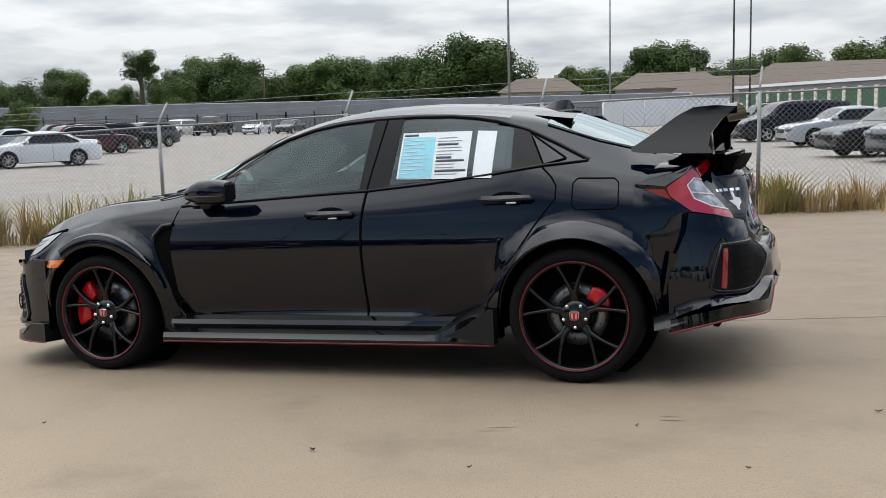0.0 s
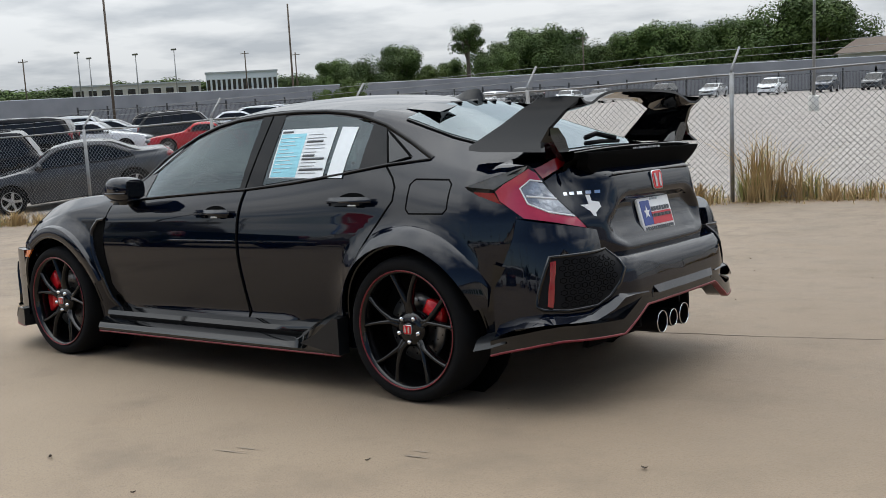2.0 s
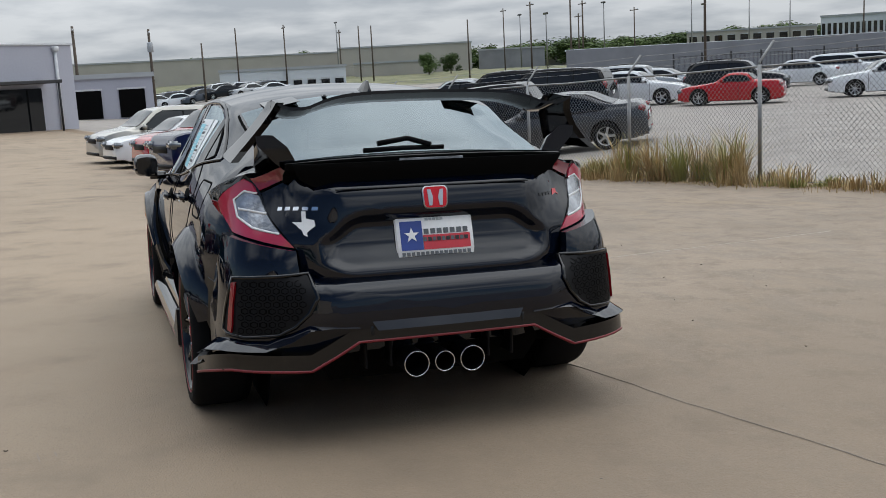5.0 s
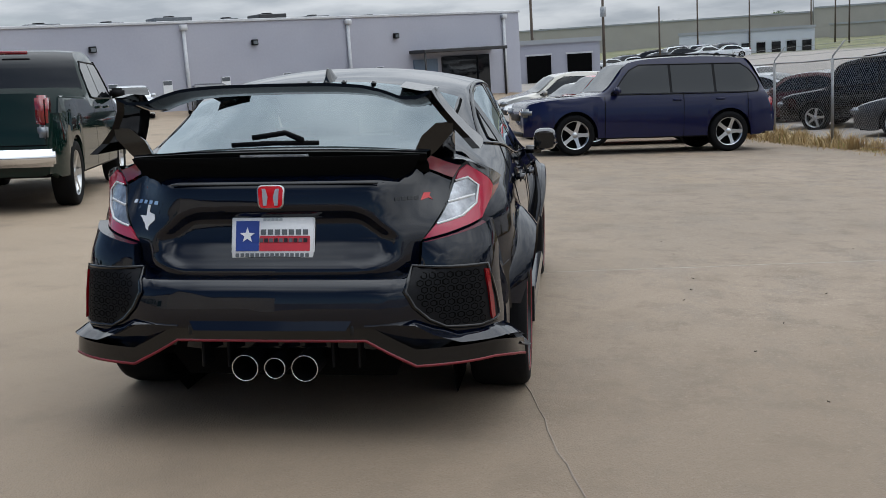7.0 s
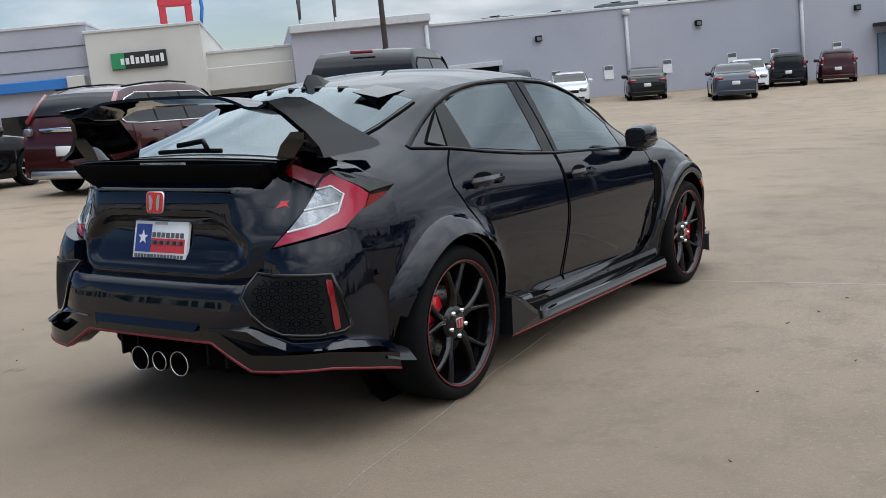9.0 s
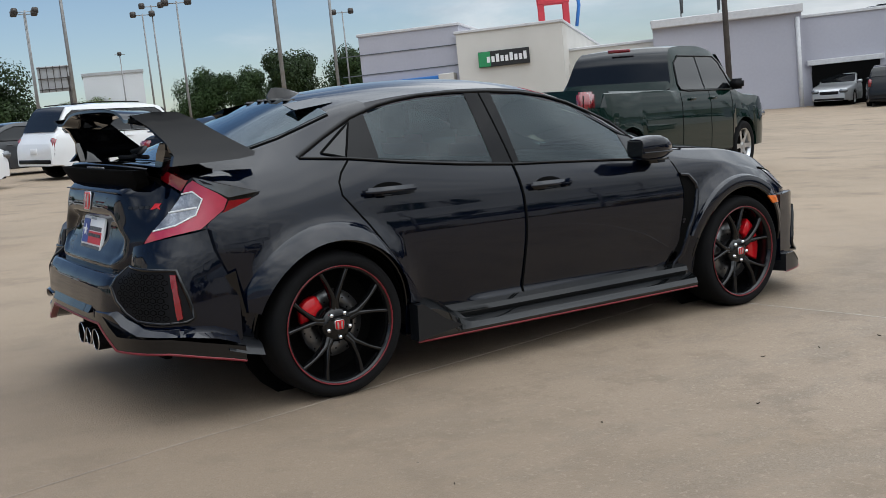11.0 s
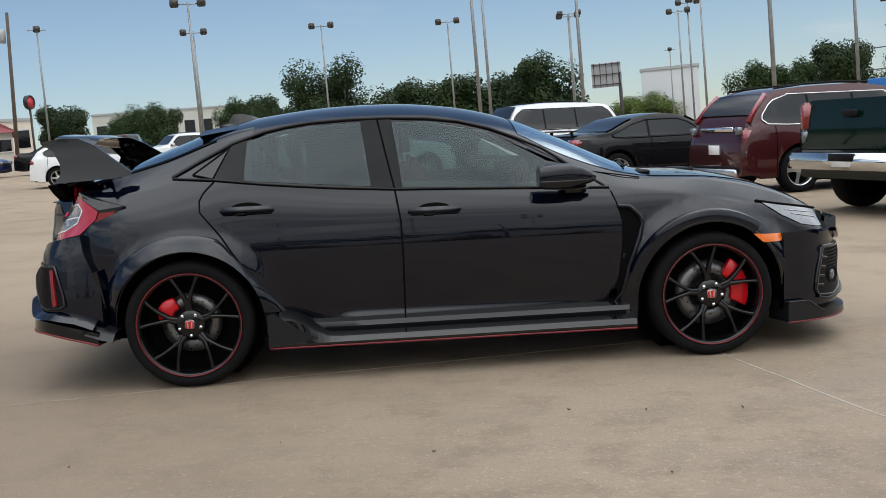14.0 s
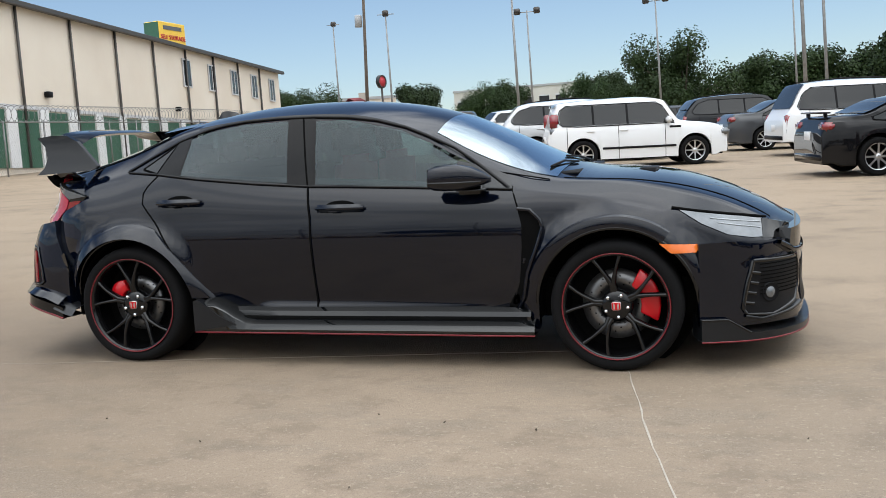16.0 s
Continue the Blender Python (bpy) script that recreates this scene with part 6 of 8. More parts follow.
    across(s.cx0 + 0.10, lerp(s.cx0, s.cx0 + (kx[5] - kx[4]), 0.92), "windscreen")
    if kind in ("suv", "big_suv", "long_suv", "minivan", "boxy"):
        across((KINDS[kind][7][8][0] - .5) * s.L + 0.03, s.L / 2 - 0.22 if kind == "suv" else s.L / 2 - 0.19, "rear_window")
    elif kind == "pickup":
        across((.545 - .5) * s.L, (.592 - .5) * s.L, "rear_window")
    else:
        across((KINDS[kind][7][7][0] - .5) * s.L + 0.03, s.cx1 - 0.10, "rear_window")
    # wheels
    for w in s.xw:
        for sd in (1, -1):
            wheel(root, s.r, s.tw, (w, sd * (s.W / 2 - s.tw / 2 - 0.005), s.r), sd, spokes, rim)
    # lamps, grille, plate, mirrors, handles
    for sd in (1, -1):
        x = -s.L / 2 + 0.13
        hw = s.half(x)
        part("headlamp", box(0.34, 0.34, 0.16, (x, sd * (hw - 0.17), 0.400 * s.H), 0.04, 2), "lamp_lens", root)
        xr = s.L / 2 - 0.10
        tz = s.topf(xr - 0.15) - (0.24 if kind in ("sedan", "coupe", "roadster") else 0.40 if kind == "hatch" else 0.58 if kind != "pickup" else 0.42)
        th = 0.15 if kind in ("sedan", "coupe", "roadster", "hatch") else 0.34
        if kind != "pickup":
            part("tail_lamp", box(0.20, 0.14 if th > 0.2 else 0.34, th, (xr - (0.045 if th > 0.2 else 0.03), sd * (s.half(xr) - (0.085 if th > 0.2 else 0.165)), tz), 0.03, 2), "tail_red", root)
        if th > 0.2 and kind != "pickup":
            part("reversing_lens", box(0.18, 0.13, 0.14, (xr - 0.030, sd * (s.half(xr) - 0.083), tz - 0.13), 0.02, 2), "lamp_lens", root)
        mx = s.cx0 + 0.32
        part("mirror", box(0.12, 0.22, 0.16, (mx, sd * (s.half(mx) + 0.04), s.belt + 0.01), 0.035, 2), color if kind != "pickup" else "trim", root)
        for f in ((0.50,) if kind in ("coupe", "roadster") else (0.46, 0.72) if kind != "pickup" else (0.48, 0.80)):
            hx = lerp(s.cx0, s.cx1, f)
            part("door_handle", box(0.18, 0.03, 0.035, (hx, sd * (s.half(hx) - 0.005), s.belt - 0.12), 0.008), color, root)
        part("sill_trim", box(s.wb - 2 * s.arch - 0.04, 0.03, 0.09, ((s.xw[0] + s.xw[1]) / 2, sd * (s.half(0) - 0.035), s.sill - 0.005), 0.012), "trim", root)
        for f in ([0.60] if kind in ("coupe", "roadster") else [0.03, 0.50, 0.80] if kind != "pickup" else [0.03, .52, .95]):
            gx = lerp(s.cx0, s.cx1, f)
            if s.bottom(gx) > s.sill + 0.02:
                gx += 0.30
            rws = [[(gx + dx, sd * (y + 0.003), z) for y, z in s.section(gx)[1:5]] for dx in (-0.006, 0.006)]
            part("door_gap", grid(rws), "dark", root)
    part("grille", box(0.10, s.W * 0.46, 0.15, (-s.L / 2 + 0.035, 0, 0.355 * s.H), 0.02), "trim", root)
    part("front_bumper", box(0.16, s.W * 0.74, 0.10, (-s.L / 2 + 0.055, 0, s.sill + 0.06), 0.03), "trim" if kind != "pickup" else "chrome", root)
    if kind == "pickup":
        part("rear_bumper", box(0.20, s.W * 0.93, 0.20, (s.L / 2 + 0.03, 0, 0.54), 0.03, 2), "chrome", root)
    else:
        part("rear_bumper", box(0.14, s.W * 0.80, 0.14, (s.L / 2 - 0.05, 0, s.sill + 0.08), 0.04), "trim" if kind in ("suv", "big_suv", "long_suv", "minivan") else color, root)
    part("number_plate", box(0.02, 0.31, 0.15, (s.L / 2 + (0.0 if kind != "pickup" else 0.13), 0, 0.62 if kind not in ("pickup",) else 0.58), 0.004), "white", root)
    if (kind, color) == ("suv", "paint_maroon"):
        part("bumper_skid", box(0.12, s.W * 0.72, 0.13, (s.L / 2 - 0.01, 0, s.sill + 0.03), 0.03), "silver", root)
        part("tail_bar", box(0.03, 0.95, 0.07, (s.L / 2 - 0.055, 0, 0.98), 0.01), "chrome", root)
        for sd in (1, -1):
            part("upper_tail_lamp", tube([(s.L / 2 - 0.13, sd * (s.half(2.1) - 0.085), 1.12), (s.L / 2 - 0.30, sd * (s.half(2.1) - 0.14), 1.34), (s.L / 2 - 0.50, sd * (s.half(2.1) - 0.20), 1.54)], 0.040, 8), "tail_red", root)
            part("reverse_lens", box(0.10, 0.13, 0.12, (s.L / 2 - 0.03, sd * (s.half(2.2) - 0.16), 0.93), 0.02), "lamp_lens", root)
    if kind == "pickup":
        for sd in (1, -1):
            part("tail_lamp_unit", box(0.28, 0.13, 0.35, (s.L / 2 - 0.130, sd * (s.half(s.L / 2) - 0.050), 1.00), 0.03, 2), "tail_red", root)
            part("reversing_lamp", box(0.26, 0.115, 0.16, (s.L / 2 - 0.122, sd * (s.half(s.L / 2) - 0.047), 0.85), 0.02, 2), "lamp_lens", root)
        part("tailgate_seam", tube([(s.L / 2 - 0.01, -s.W / 2 + 0.16, 1.30), (s.L / 2 + 0.008, -s.W / 2 + 0.16, 0.78), (s.L / 2 + 0.008, s.W / 2 - 0.16, 0.78), (s.L / 2 - 0.01, s.W / 2 - 0.16, 1.30)], 0.008, 5), "dark", root)
        part("tailgate_handle", box(0.04, 0.24, 0.08, (s.L / 2 - 0.01, 0, 1.16), 0.01), "trim", root)
        part("cab_brake_lamp", box(0.05, 0.36, 0.05, ((.575 - .5) * s.L, 0, s.H * 0.955), 0.01), "tail_red", root)
        part("bumper_step", box(0.10, 0.40, 0.09, (s.L / 2 + 0.10, 0, 0.645), 0.01), "trim", root)
    if kind == "coupe":
        part("deck_spoiler", box(0.14, s.W * 0.66, 0.03, (s.L / 2 - 0.14, 0, s.topf(s.L / 2 - 0.14) + 0.06), 0.012), color, root)
        for sd in (1, -1):
            part("spoiler_foot", box(0.06, 0.03, 0.08, (s.L / 2 - 0.16, sd * s.W * 0.25, s.topf(s.L / 2 - 0.16) - 0.01)), color, root, smooth=False)
    if kind in ("big_suv", "long_suv", "suv"):
        for sd in (1, -1):
            pts = [(x, sd * (s.section(x)[8][0] - 0.02), s.topf(x) + 0.02) for x in (lerp(s.cx0, s.cx1, f) for f in (0.30, 0.45, 0.65, 0.85))]
            part("roof_rail", tube(pts, 0.016, 6), "trim", root)
    return root


def parked(kind, color, x, y, turn, label, group="parked cars", rim="silver", spokes=5):
    """turn: degrees by which the car's front turns from -x."""
    key = (kind, color, rim, spokes)
    if key not in _parked:
        ob = _parked[key] = car_master(*key)
        ob.matrix_basis = seat(x, y, turn)
    else:
        ob = copy_thing(_parked[key], seat(x, y, turn))
    return tagged(ob, label, "pickup truck" if kind == "pickup" else "car", group)


for nm, c, me_ in (("paint_white", (0.72, 0.73, 0.74), 0), ("paint_silver", (0.46, 0.47, 0.48), .5), ("paint_grey", (0.050, 0.052, 0.056), .2), ("paint_navy", (0.0025, 0.0045, 0.034), 0), ("paint_green", (0.003, 0.013, 0.010), 0),
                   ("paint_maroon", (0.045, 0.007, 0.008), .2), ("paint_red", (0.42, 0.008, 0.012), 0), ("paint_dark", (0.012, 0.013, 0.015), .2), ("paint_black", (0.006, 0.006, 0.007), 0), ("paint_champagne", (0.40, 0.38, 0.34), .5), ("paint_bluegrey", (0.040, 0.050, 0.068), .3)):
    M[nm] = paint(nm, c, me_, coat_ior=1.36 if max(c) < 0.04 else 1.45)

# ---- trees ----
rng = random.Random(7)


def tree_master(seed, height, spread, trunk_h, leaf_mat, leaves=1500, leaf=0.34):
    r = random.Random(seed)
    root = empty("tree", Matrix())
    bm = bmesh.new()
    tube([(0, 0, -0.4), (0.05, 0.03, trunk_h * 0.5), (0, 0.06, trunk_h), (0.1, 0, height * 0.8)], 0.2, 8, bm=bm, radii=[0.035 * height, 0.028 * height, 0.024 * height, 0.006 * height])
    blobs = []
    for k in range(11):
        a, el = r.uniform(0, 6.283), r.uniform(0.15, 1.2)
        ln = spread * r.uniform(0.5, 0.95)
        base = Vector((0, 0.03, trunk_h * r.uniform(0.75, 1.25)))
        tip = Vector((math.cos(a) * ln * math.cos(el), math.sin(a) * ln * math.cos(el), min(height * 0.9, trunk_h + (height - trunk_h) * r.uniform(0.25, 0.85))))
        tube([base, base.lerp(tip, 0.5) + Vector((0, 0, 0.06 * height)), tip], 0.05, 5, bm=bm, radii=[0.013 * height, 0.008 * height, 0.003 * height])
        blobs.append((tip, spread * r.uniform(0.28, 0.50)))
    for k in range(16):
        a = r.uniform(0, 6.283)
        q = r.uniform(0, 0.8)
        blobs.append((Vector((math.cos(a) * spread * q, math.sin(a) * spread * q, lerp(trunk_h * 1.1, height * 0.93, r.random() * (1 - 0.5 * q)))), spread * r.uniform(0.26, 0.48)))
    part("trunk", bm, "bark", root)
    verts, faces = [], []
    for i in range(leaves):
        c, rad = r.choice(blobs)
        d = Vector((r.gauss(0, 1), r.gauss(0, 1), r.gauss(0, 1) * 0.8)).normalized()
        p = c + d * rad * (r.random() ** 0.33) * r.uniform(0.80, 1.0)
        if p.z < trunk_h * 0.55:
            continue
        n = (d + Vector((r.gauss(0, .5), r.gauss(0, .5), r.gauss(0, .5) + 0.5))).normalized()
        u = n.orthogonal().normalized()
        w = n.cross(u)
        an = r.uniform(0, 6.283)
        u, w = u * math.cos(an) + w * math.sin(an), w * math.cos(an) - u * math.sin(an)
        sz = leaf * r.uniform(0.7, 1.3)
        b = len(verts)
        verts += [p - u * sz, p + w * sz * 0.75 + n * sz * 0.12, p + u * sz, p - w * sz * 0.75 + n * sz * 0.12]
        faces.append((b, b + 1, b + 2, b + 3))
    me = bpy.data.meshes.new("crown")
    me.from_pydata([tuple(v) for v in verts], [], faces)
    me.materials.append(M[leaf_mat])
    cr = new("crown", me)
    cr.parent = root
    return root


_trees = {}


def tree(kind, x, y, height, label, group="trees", wide=1.0, lift=0.0):
    far = group == "distant trees"
    dark_ = "leaf" if group.startswith("oaks") else "leaf_mid"
    specs = {"oak": (3, 8.0, 4.0, 1.6, dark_, 23000, 0.135), "round": (5, 8.0, 4.4, 1.3, dark_, 23000, 0.135), "light": (9, 8.0, 3.2, 1.8, "leaf_light", 13000, 0.11), "lone": (12, 8.0, 2.0, 4.6, dark_, 5200, 0.10), "bush": (15, 8.0, 5.0, 0.4, dark_, 22000, 0.118), "wide": (21, 8.0, 4.8, 1.6, dark_, 22000, 0.118)}
    m = upright(x, y, rng.uniform(0, 360), lift)
    sc = height / 8.8
    spec_ = specs[kind] if not far else specs[kind][:5] + (3500, 0.26)
    key = (kind, dark_, far)
    if key not in _trees:
        ob = _trees[key] = tree_master(*spec_)
    else:
        ob = copy_thing(_trees[key], Matrix())
    ob.matrix_basis = m @ Matrix.Diagonal((sc * wide, sc * wide, sc, 1))
    return tagged(ob, label, "tree", group)


# ---- chain-link fence ----


def chain_fence(name, x0, x1, label, yf=fence_y, height=1.75, posts=(), pitch=0.085, seed=1):
    root = empty(name, Matrix(), label, "fence")
    n = int((x1 - x0) / 1.0)
    # woven wire as thin crossing ribbons
    length = math.hypot(x1 - x0, yf(x1) - yf(x0))
    ux, uy = (x1 - x0) / length, (yf(x1) - yf(x0)) / length
    verts, faces = [], []
    w = 0.0028
    H = height - 0.06

    def gz(s):
        return ground_z(x0 + ux * s, yf(x0) + uy * s) + 0.05
    count = int(length / pitch)
    for dirn in (1, -1):
        for i in range(-int(H / pitch), count + int(H / pitch)):
            s0 = i * pitch
            s1 = s0 + dirn * H
            a, b = (s0, 0.0), (s1, H)
            # keep within the ends
            lo, hi = min(a[0], b[0]), max(a[0], b[0])
            if hi <= 0 or lo >= length:
                continue
            t0 = max(0.0, min(1.0, (0 - a[0]) / (b[0] - a[0]) if dirn > 0 else (length - a[0]) / (b[0] - a[0])))
            t1 = max(0.0, min(1.0, (length - a[0]) / (b[0] - a[0]) if dirn > 0 else (0 - a[0]) / (b[0] - a[0])))
            pts = []
            for t in (t0, t1):
                s, z = lerp(a[0], b[0], t), lerp(a[1], b[1], t)
                pts.append((x0 + ux * s, yf(x0) + uy * s + 0.003 * dirn, gz(s) + z))
            (ax, ay, az), (bx, by, bz) = pts
            k = len(verts)
            o = w * 0.7
            verts += [(ax - ux * o, ay - uy * o, az + o * dirn), (ax + ux * o, ay + uy * o, az - o * dirn), (bx + ux * o, by + uy * o, bz - o * dirn), (bx - ux * o, by - uy * o, bz + o * dirn)]
            faces.append((k, k + 1, k + 2, k + 3))
    me = bpy.data.meshes.new("chain_link_mesh")
    me.from_pydata(verts, [], faces)
    me.materials.append(M["galv"])
    ob = new("chain_link_mesh", me)
    ob.parent = root
    ob["kind"] = "stuff"
    for i, px in enumerate(posts):
        z = ground_z(px, yf(px))
        lean = random.Random(seed + i).uniform(-0.03, 0.03)
        bm = tube([(px, yf(px) - 0.03, z - 0.1), (px + lean, yf(px) - 0.03, z + height + 0.02)], 0.03, 10)
        tube([(px + lean, yf(px) - 0.03, z + height), (px + lean, yf(px) - 0.03, z + height + 0.06), (px + lean + 0.02, yf(px) + 0.20, z + height + 0.36)], 0.018, 6, bm=bm)
        part("post", bm, "galv", root)
    for name_, hgt_, off, rad in (("top_rail", height - 0.01, 0.0, 0.016), ("barbed_wire", height + 0.14, 0.05, 0.004), ("barbed_wire", height + 0.23, 0.11, 0.004), ("barbed_wire", height + 0.33, 0.17, 0.004), ("tension_wire", 0.06, 0.0, 0.004)):
        pts = []
        for i in range(0, 41):
            x = lerp(x0, x1, i / 40)
            pts.append((x, yf(x) + off, ground_z(x, yf(x)) + hgt_ + 0.008 * math.sin(i * 2.1)))
        part(name_, tube(pts, rad, 5), "galv", root)
    return root


POSTS = [-24.8, -21.75, -18.7, -15.9, -12.97, -10.06, -7.2, -4.26, -1.36, 1.7, 4.7, 7.7]
chain_fence("chain_link_fence", -27.5, 9.5, "galvanised chain-link fence with leaning barbed-wire arms", posts=POSTS)


# ---- dry grass along the fence ----


def grass(name, material, count, x0, x1, spread, hmin, hmax, seed, clumps=(), loose=0.3):
    """Blades in tussocks of uneven height; clumps: (place, half width, height)."""
    r = random.Random(seed)
    tufts = []
    for cx, rad, ch in clumps:
        for k in range(max(2, int(rad * 16))):
            x = r.gauss(cx, rad)
            tufts.append((x, fence_y(x) + r.gauss(-0.02, spread), ch * r.uniform(0.35, 1.05), r.uniform(0.03, 0.09)))
    verts, faces = [], []
    for i in range(count):
        if r.random() > loose:
            tx, ty, th, tr = r.choice(tufts)
            x, y = r.gauss(tx, tr), r.gauss(ty, tr)
            hh = th * r.uniform(0.35, 1.1)
            a = math.atan2(y - ty, x - tx) + r.gauss(0, 0.6)
        else:
            x = r.uniform(x0, x1)
            y = fence_y(x) + r.gauss(-0.05, spread * 1.5)
            hh = r.uniform(hmin, hmax) * (0.4 + 1.2 * (math.sin(x * 1.7) * math.sin(x * 0.61 + 1) > -0.1))
            a = r.uniform(0, 6.283)
        z = ground_z(x, y) - 0.02
        lean = hh * abs(r.gauss(0.30, 0.40))
        w = r.uniform(0.004, 0.010)
        dx, dy = math.cos(a), math.sin(a)
        px, py = -dy * w, dx * w
        b = len(verts)
        verts += [(x - px, y - py, z), (x + px, y + py, z), (x + dx * lean * 0.35 + px * .8, y + dy * lean * 0.35 + py * .8, z + hh * 0.6), (x + dx * lean * 0.35 - px * .8, y + dy * lean * 0.35 - py * .8, z + hh * 0.6), (x + dx * lean, y + dy * lean, z + hh * 0.92)]
        faces += [(b, b + 1, b + 2, b + 3), (b + 3, b + 2, b + 4)]
    me = bpy.data.meshes.new(name)
    me.from_pydata(verts, [], faces)
    me.materials.append(M[material])
    return new(name, me)


CL = [(-9.8, .25, .95), (-9.2, .22, 1.0), (-8.65, .2, .9), (-8.0, .22, 1.05), (-7.5, .22, .9), (-7.0, .2, .7), (-10.8, .4, .6), (-12.0, .5, .45), (1.6, .25, .78), (2.0, .25, .70), (2.4, .3, .75), (2.8, .3, .65), (3.3, .4, .6), (4.4, .6, .55), (-1.0, .12, 1.0), (-0.6, .16, .75), (-0.35, .14, .72), (.15, .2, .3), (1.1, .2, .5), (-4.4, .10, .85), (-4.05, .2, .5), (-3.6, .18, .62), (-3.1, .25, .5), (-2.43, .12, .8), (-2.05, .2, .5), (-5.2, .3, .25), (-18.8, .5, .45), (-17.4, .5, .42), (-15.8, .4, .5), (-14.5, .5, .36), (-21, .8, .5), (6.2, .5, .5)]
tagged(grass("dry_grass", "grass_dry", 20000, -27, 9, 0.17, 0.04, 0.20, 5, CL, 0.42), "tall dry straw-coloured grass along the chain-link fence", "grass", kind="stuff")
tagged(grass("green_weeds", "grass_green", 4200, -27, 9, 0.10, 0.05, 0.22, 6, [(-12.0, .3, .4), (-11, .25, .5), (-9.7, .3, .9), (-8.8, .25, .95), (-8.0, .25, 1.0), (-4.42, .09, .9), (-1.0, .12, 1.0), (-.5, .15, .7), (1.7, .3, .8), (2.4, .3, .75), (-6.5, .4, .25)]), "yellow-green weeds growing through the fence", "grass", kind="stuff")


# ---- poles ----


def light_pole(x, y, height, heads=2, turn=0.0, label="tall lot light pole with twin floodlight heads", base=True, rad=0.075, material="galv", group="light poles"):
    root = empty("light_pole", upright(x, y, turn), label, "light pole", group)
    part("pole", tube([(0, 0, 0), (0, 0, height * 0.5), (0, 0, height)], rad, 10, radii=[rad, rad * 0.85, rad * 0.6]), material, root)
    if base:
        part("concrete_base", lathe([(0.24, 0), (0.24, 0.68), (0.20, 0.72), (0.01, 0.72)], 16, "z"), "wall_pale", root)
    if heads:
        part("crossarm", tube([(-0.55, 0, height - 0.10), (0.55, 0, height - 0.10)], 0.03, 6), material, root)
        for k in {1: [0.0], 2: [-0.62, 0.62]}.get(heads, [-0.62, 0.62, -0.2, 0.2]):
            hd = part("floodlight", box(0.40, 0.32, 0.34, (0, 0, 0), 0.05, 2), "pole_dark", root, m=pose(k, 0, height - 0.18, 25, 0, 0))
            part("lens", box(0.32, 0.01, 0.26, (0, -0.165, 0.04)), "lamp_lens", hd, smooth=False)
    return root


def utility_pole(x, y, height, lean=0.0, crossarm=True, transformer=False, turn=0.0, label="dark timber utility pole with a crossarm", rad=0.15, group="utility poles"):
    root = empty("utility_pole", upright(x, y, turn) @ pose(0, 0, 0, 0, lean, 0), label, "utility pole", group)
    part("pole", tube([(0, 0, -0.3), (0, 0, height)], rad, 8, radii=[rad, rad * 0.7]), "pole_wood", root)
    if crossarm:
        part("crossarm", box(2.4, 0.10, 0.12, (0, 0, height - 0.5), 0.01), "pole_wood", root)
        for k in (-1.1, -0.6, 0.6, 1.1):
            part("insulator", lathe([(0.05, 0), (0.03, 0.06), (0.05, 0.1), (0.02, 0.16)], 8, "z"), "white", root, m=pose(k, 0, height - 0.38))
    if transformer:
        part("transformer", lathe([(0.01, 0), (0.26, 0.02), (0.26, 0.8), (0.2, 0.88), (0.01, 0.9)], 14, "z"), "roof_grey", root, m=pose(0.45, 0, height - 2.0))
    return root

# ---- the surroundings, by bearing and distance from points on the walk ----
STAND = {0: (2.41, -5.57, 1.39), 1.5: (3.78, -4.63, 1.42), 3.5: (5.23, -2.86, 1.50), 6: (5.91, 0.0, 1.47), 7: (5.73, 1.12, 1.44), 9: (4.84, 3.19, 1.34), 12.5: (2.0, 5.68, 1.13), 14.5: (-0.29, 6.17, 1.03), 16: (-2.02, 5.88, 0.98)}


def bearing(t, az, d):
    x, y, _ = STAND[t]
    return x + d * math.cos(radians(az)), y + d * math.sin(radians(az))


def rise(t, el, d):
    """The height of what stands at elevation el, d metres off."""
    return STAND[t][2] + d * math.tan(radians(el))


# our side of the fence
parked("long_suv", "paint_navy", -15.75, 2.5, 104, "dark blue four-wheel-drive wagon with five-spoke silver wheels", "cars on the open lot")
for kd, cl, x, y, lb in (("suv", "paint_silver", -18.9, 2.75, "silver-white SUV nosed out beside the blue wagon"), ("suv", "paint_red", -22.1, 2.15, "bright red SUV nosed out in a row"), ("sedan", "paint_white", -25.4, 1.55, "white sedan at the end of the row"), ("minivan", "paint_champagne", -28.6, 1.3, "champagne minivan at the far end of the row")):
    parked(kd, cl, x, y, 104, lb, "cars on the open lot")
parked("pickup", "paint_green", -7.95, -6.45, 16, "dark green crew pickup truck with chrome rear bumper", "cars on the open lot", spokes=6)
parked("suv", "paint_maroon", -7.3, -10.7, 13, "maroon compact SUV with chrome window line", "cars on the open lot")
parked("coupe", "paint_black", -5.15, -13.8, 15, "black two-door coupe with a white sheet in the window", "cars on the open lot", spokes=8)
parked("big_suv", "paint_white", -5.0, -21.7, 15, "white crossover with dark tail glass", "cars on the open lot")
parked("sedan", "paint_grey", -3.6, -26.0, 15, "grey sedan with alloy wheels", "cars on the open lot", spokes=8)
parked("suv", "paint_dark", -2.0, -30.2, 15, "charcoal SUV with roof rails", "cars on the open lot")
parked("boxy", "paint_white", 0.60, -18.9, 16, "white boxy hatchback with a black side strip", "cars on the open lot", spokes=8)
parked("suv", "paint_silver", 2.2, -22.0, 13, "silver estate car with clear windows", "cars on the open lot", spokes=8)
parked("hatch", "paint_white", 9.0, -27.5, 8, "white hatchback among the parked rows", "cars on the open lot")
parked("sedan", "paint_navy", 19.5, -42.0, 2, "dark blue sedan near the storage building", "cars on the open lot")
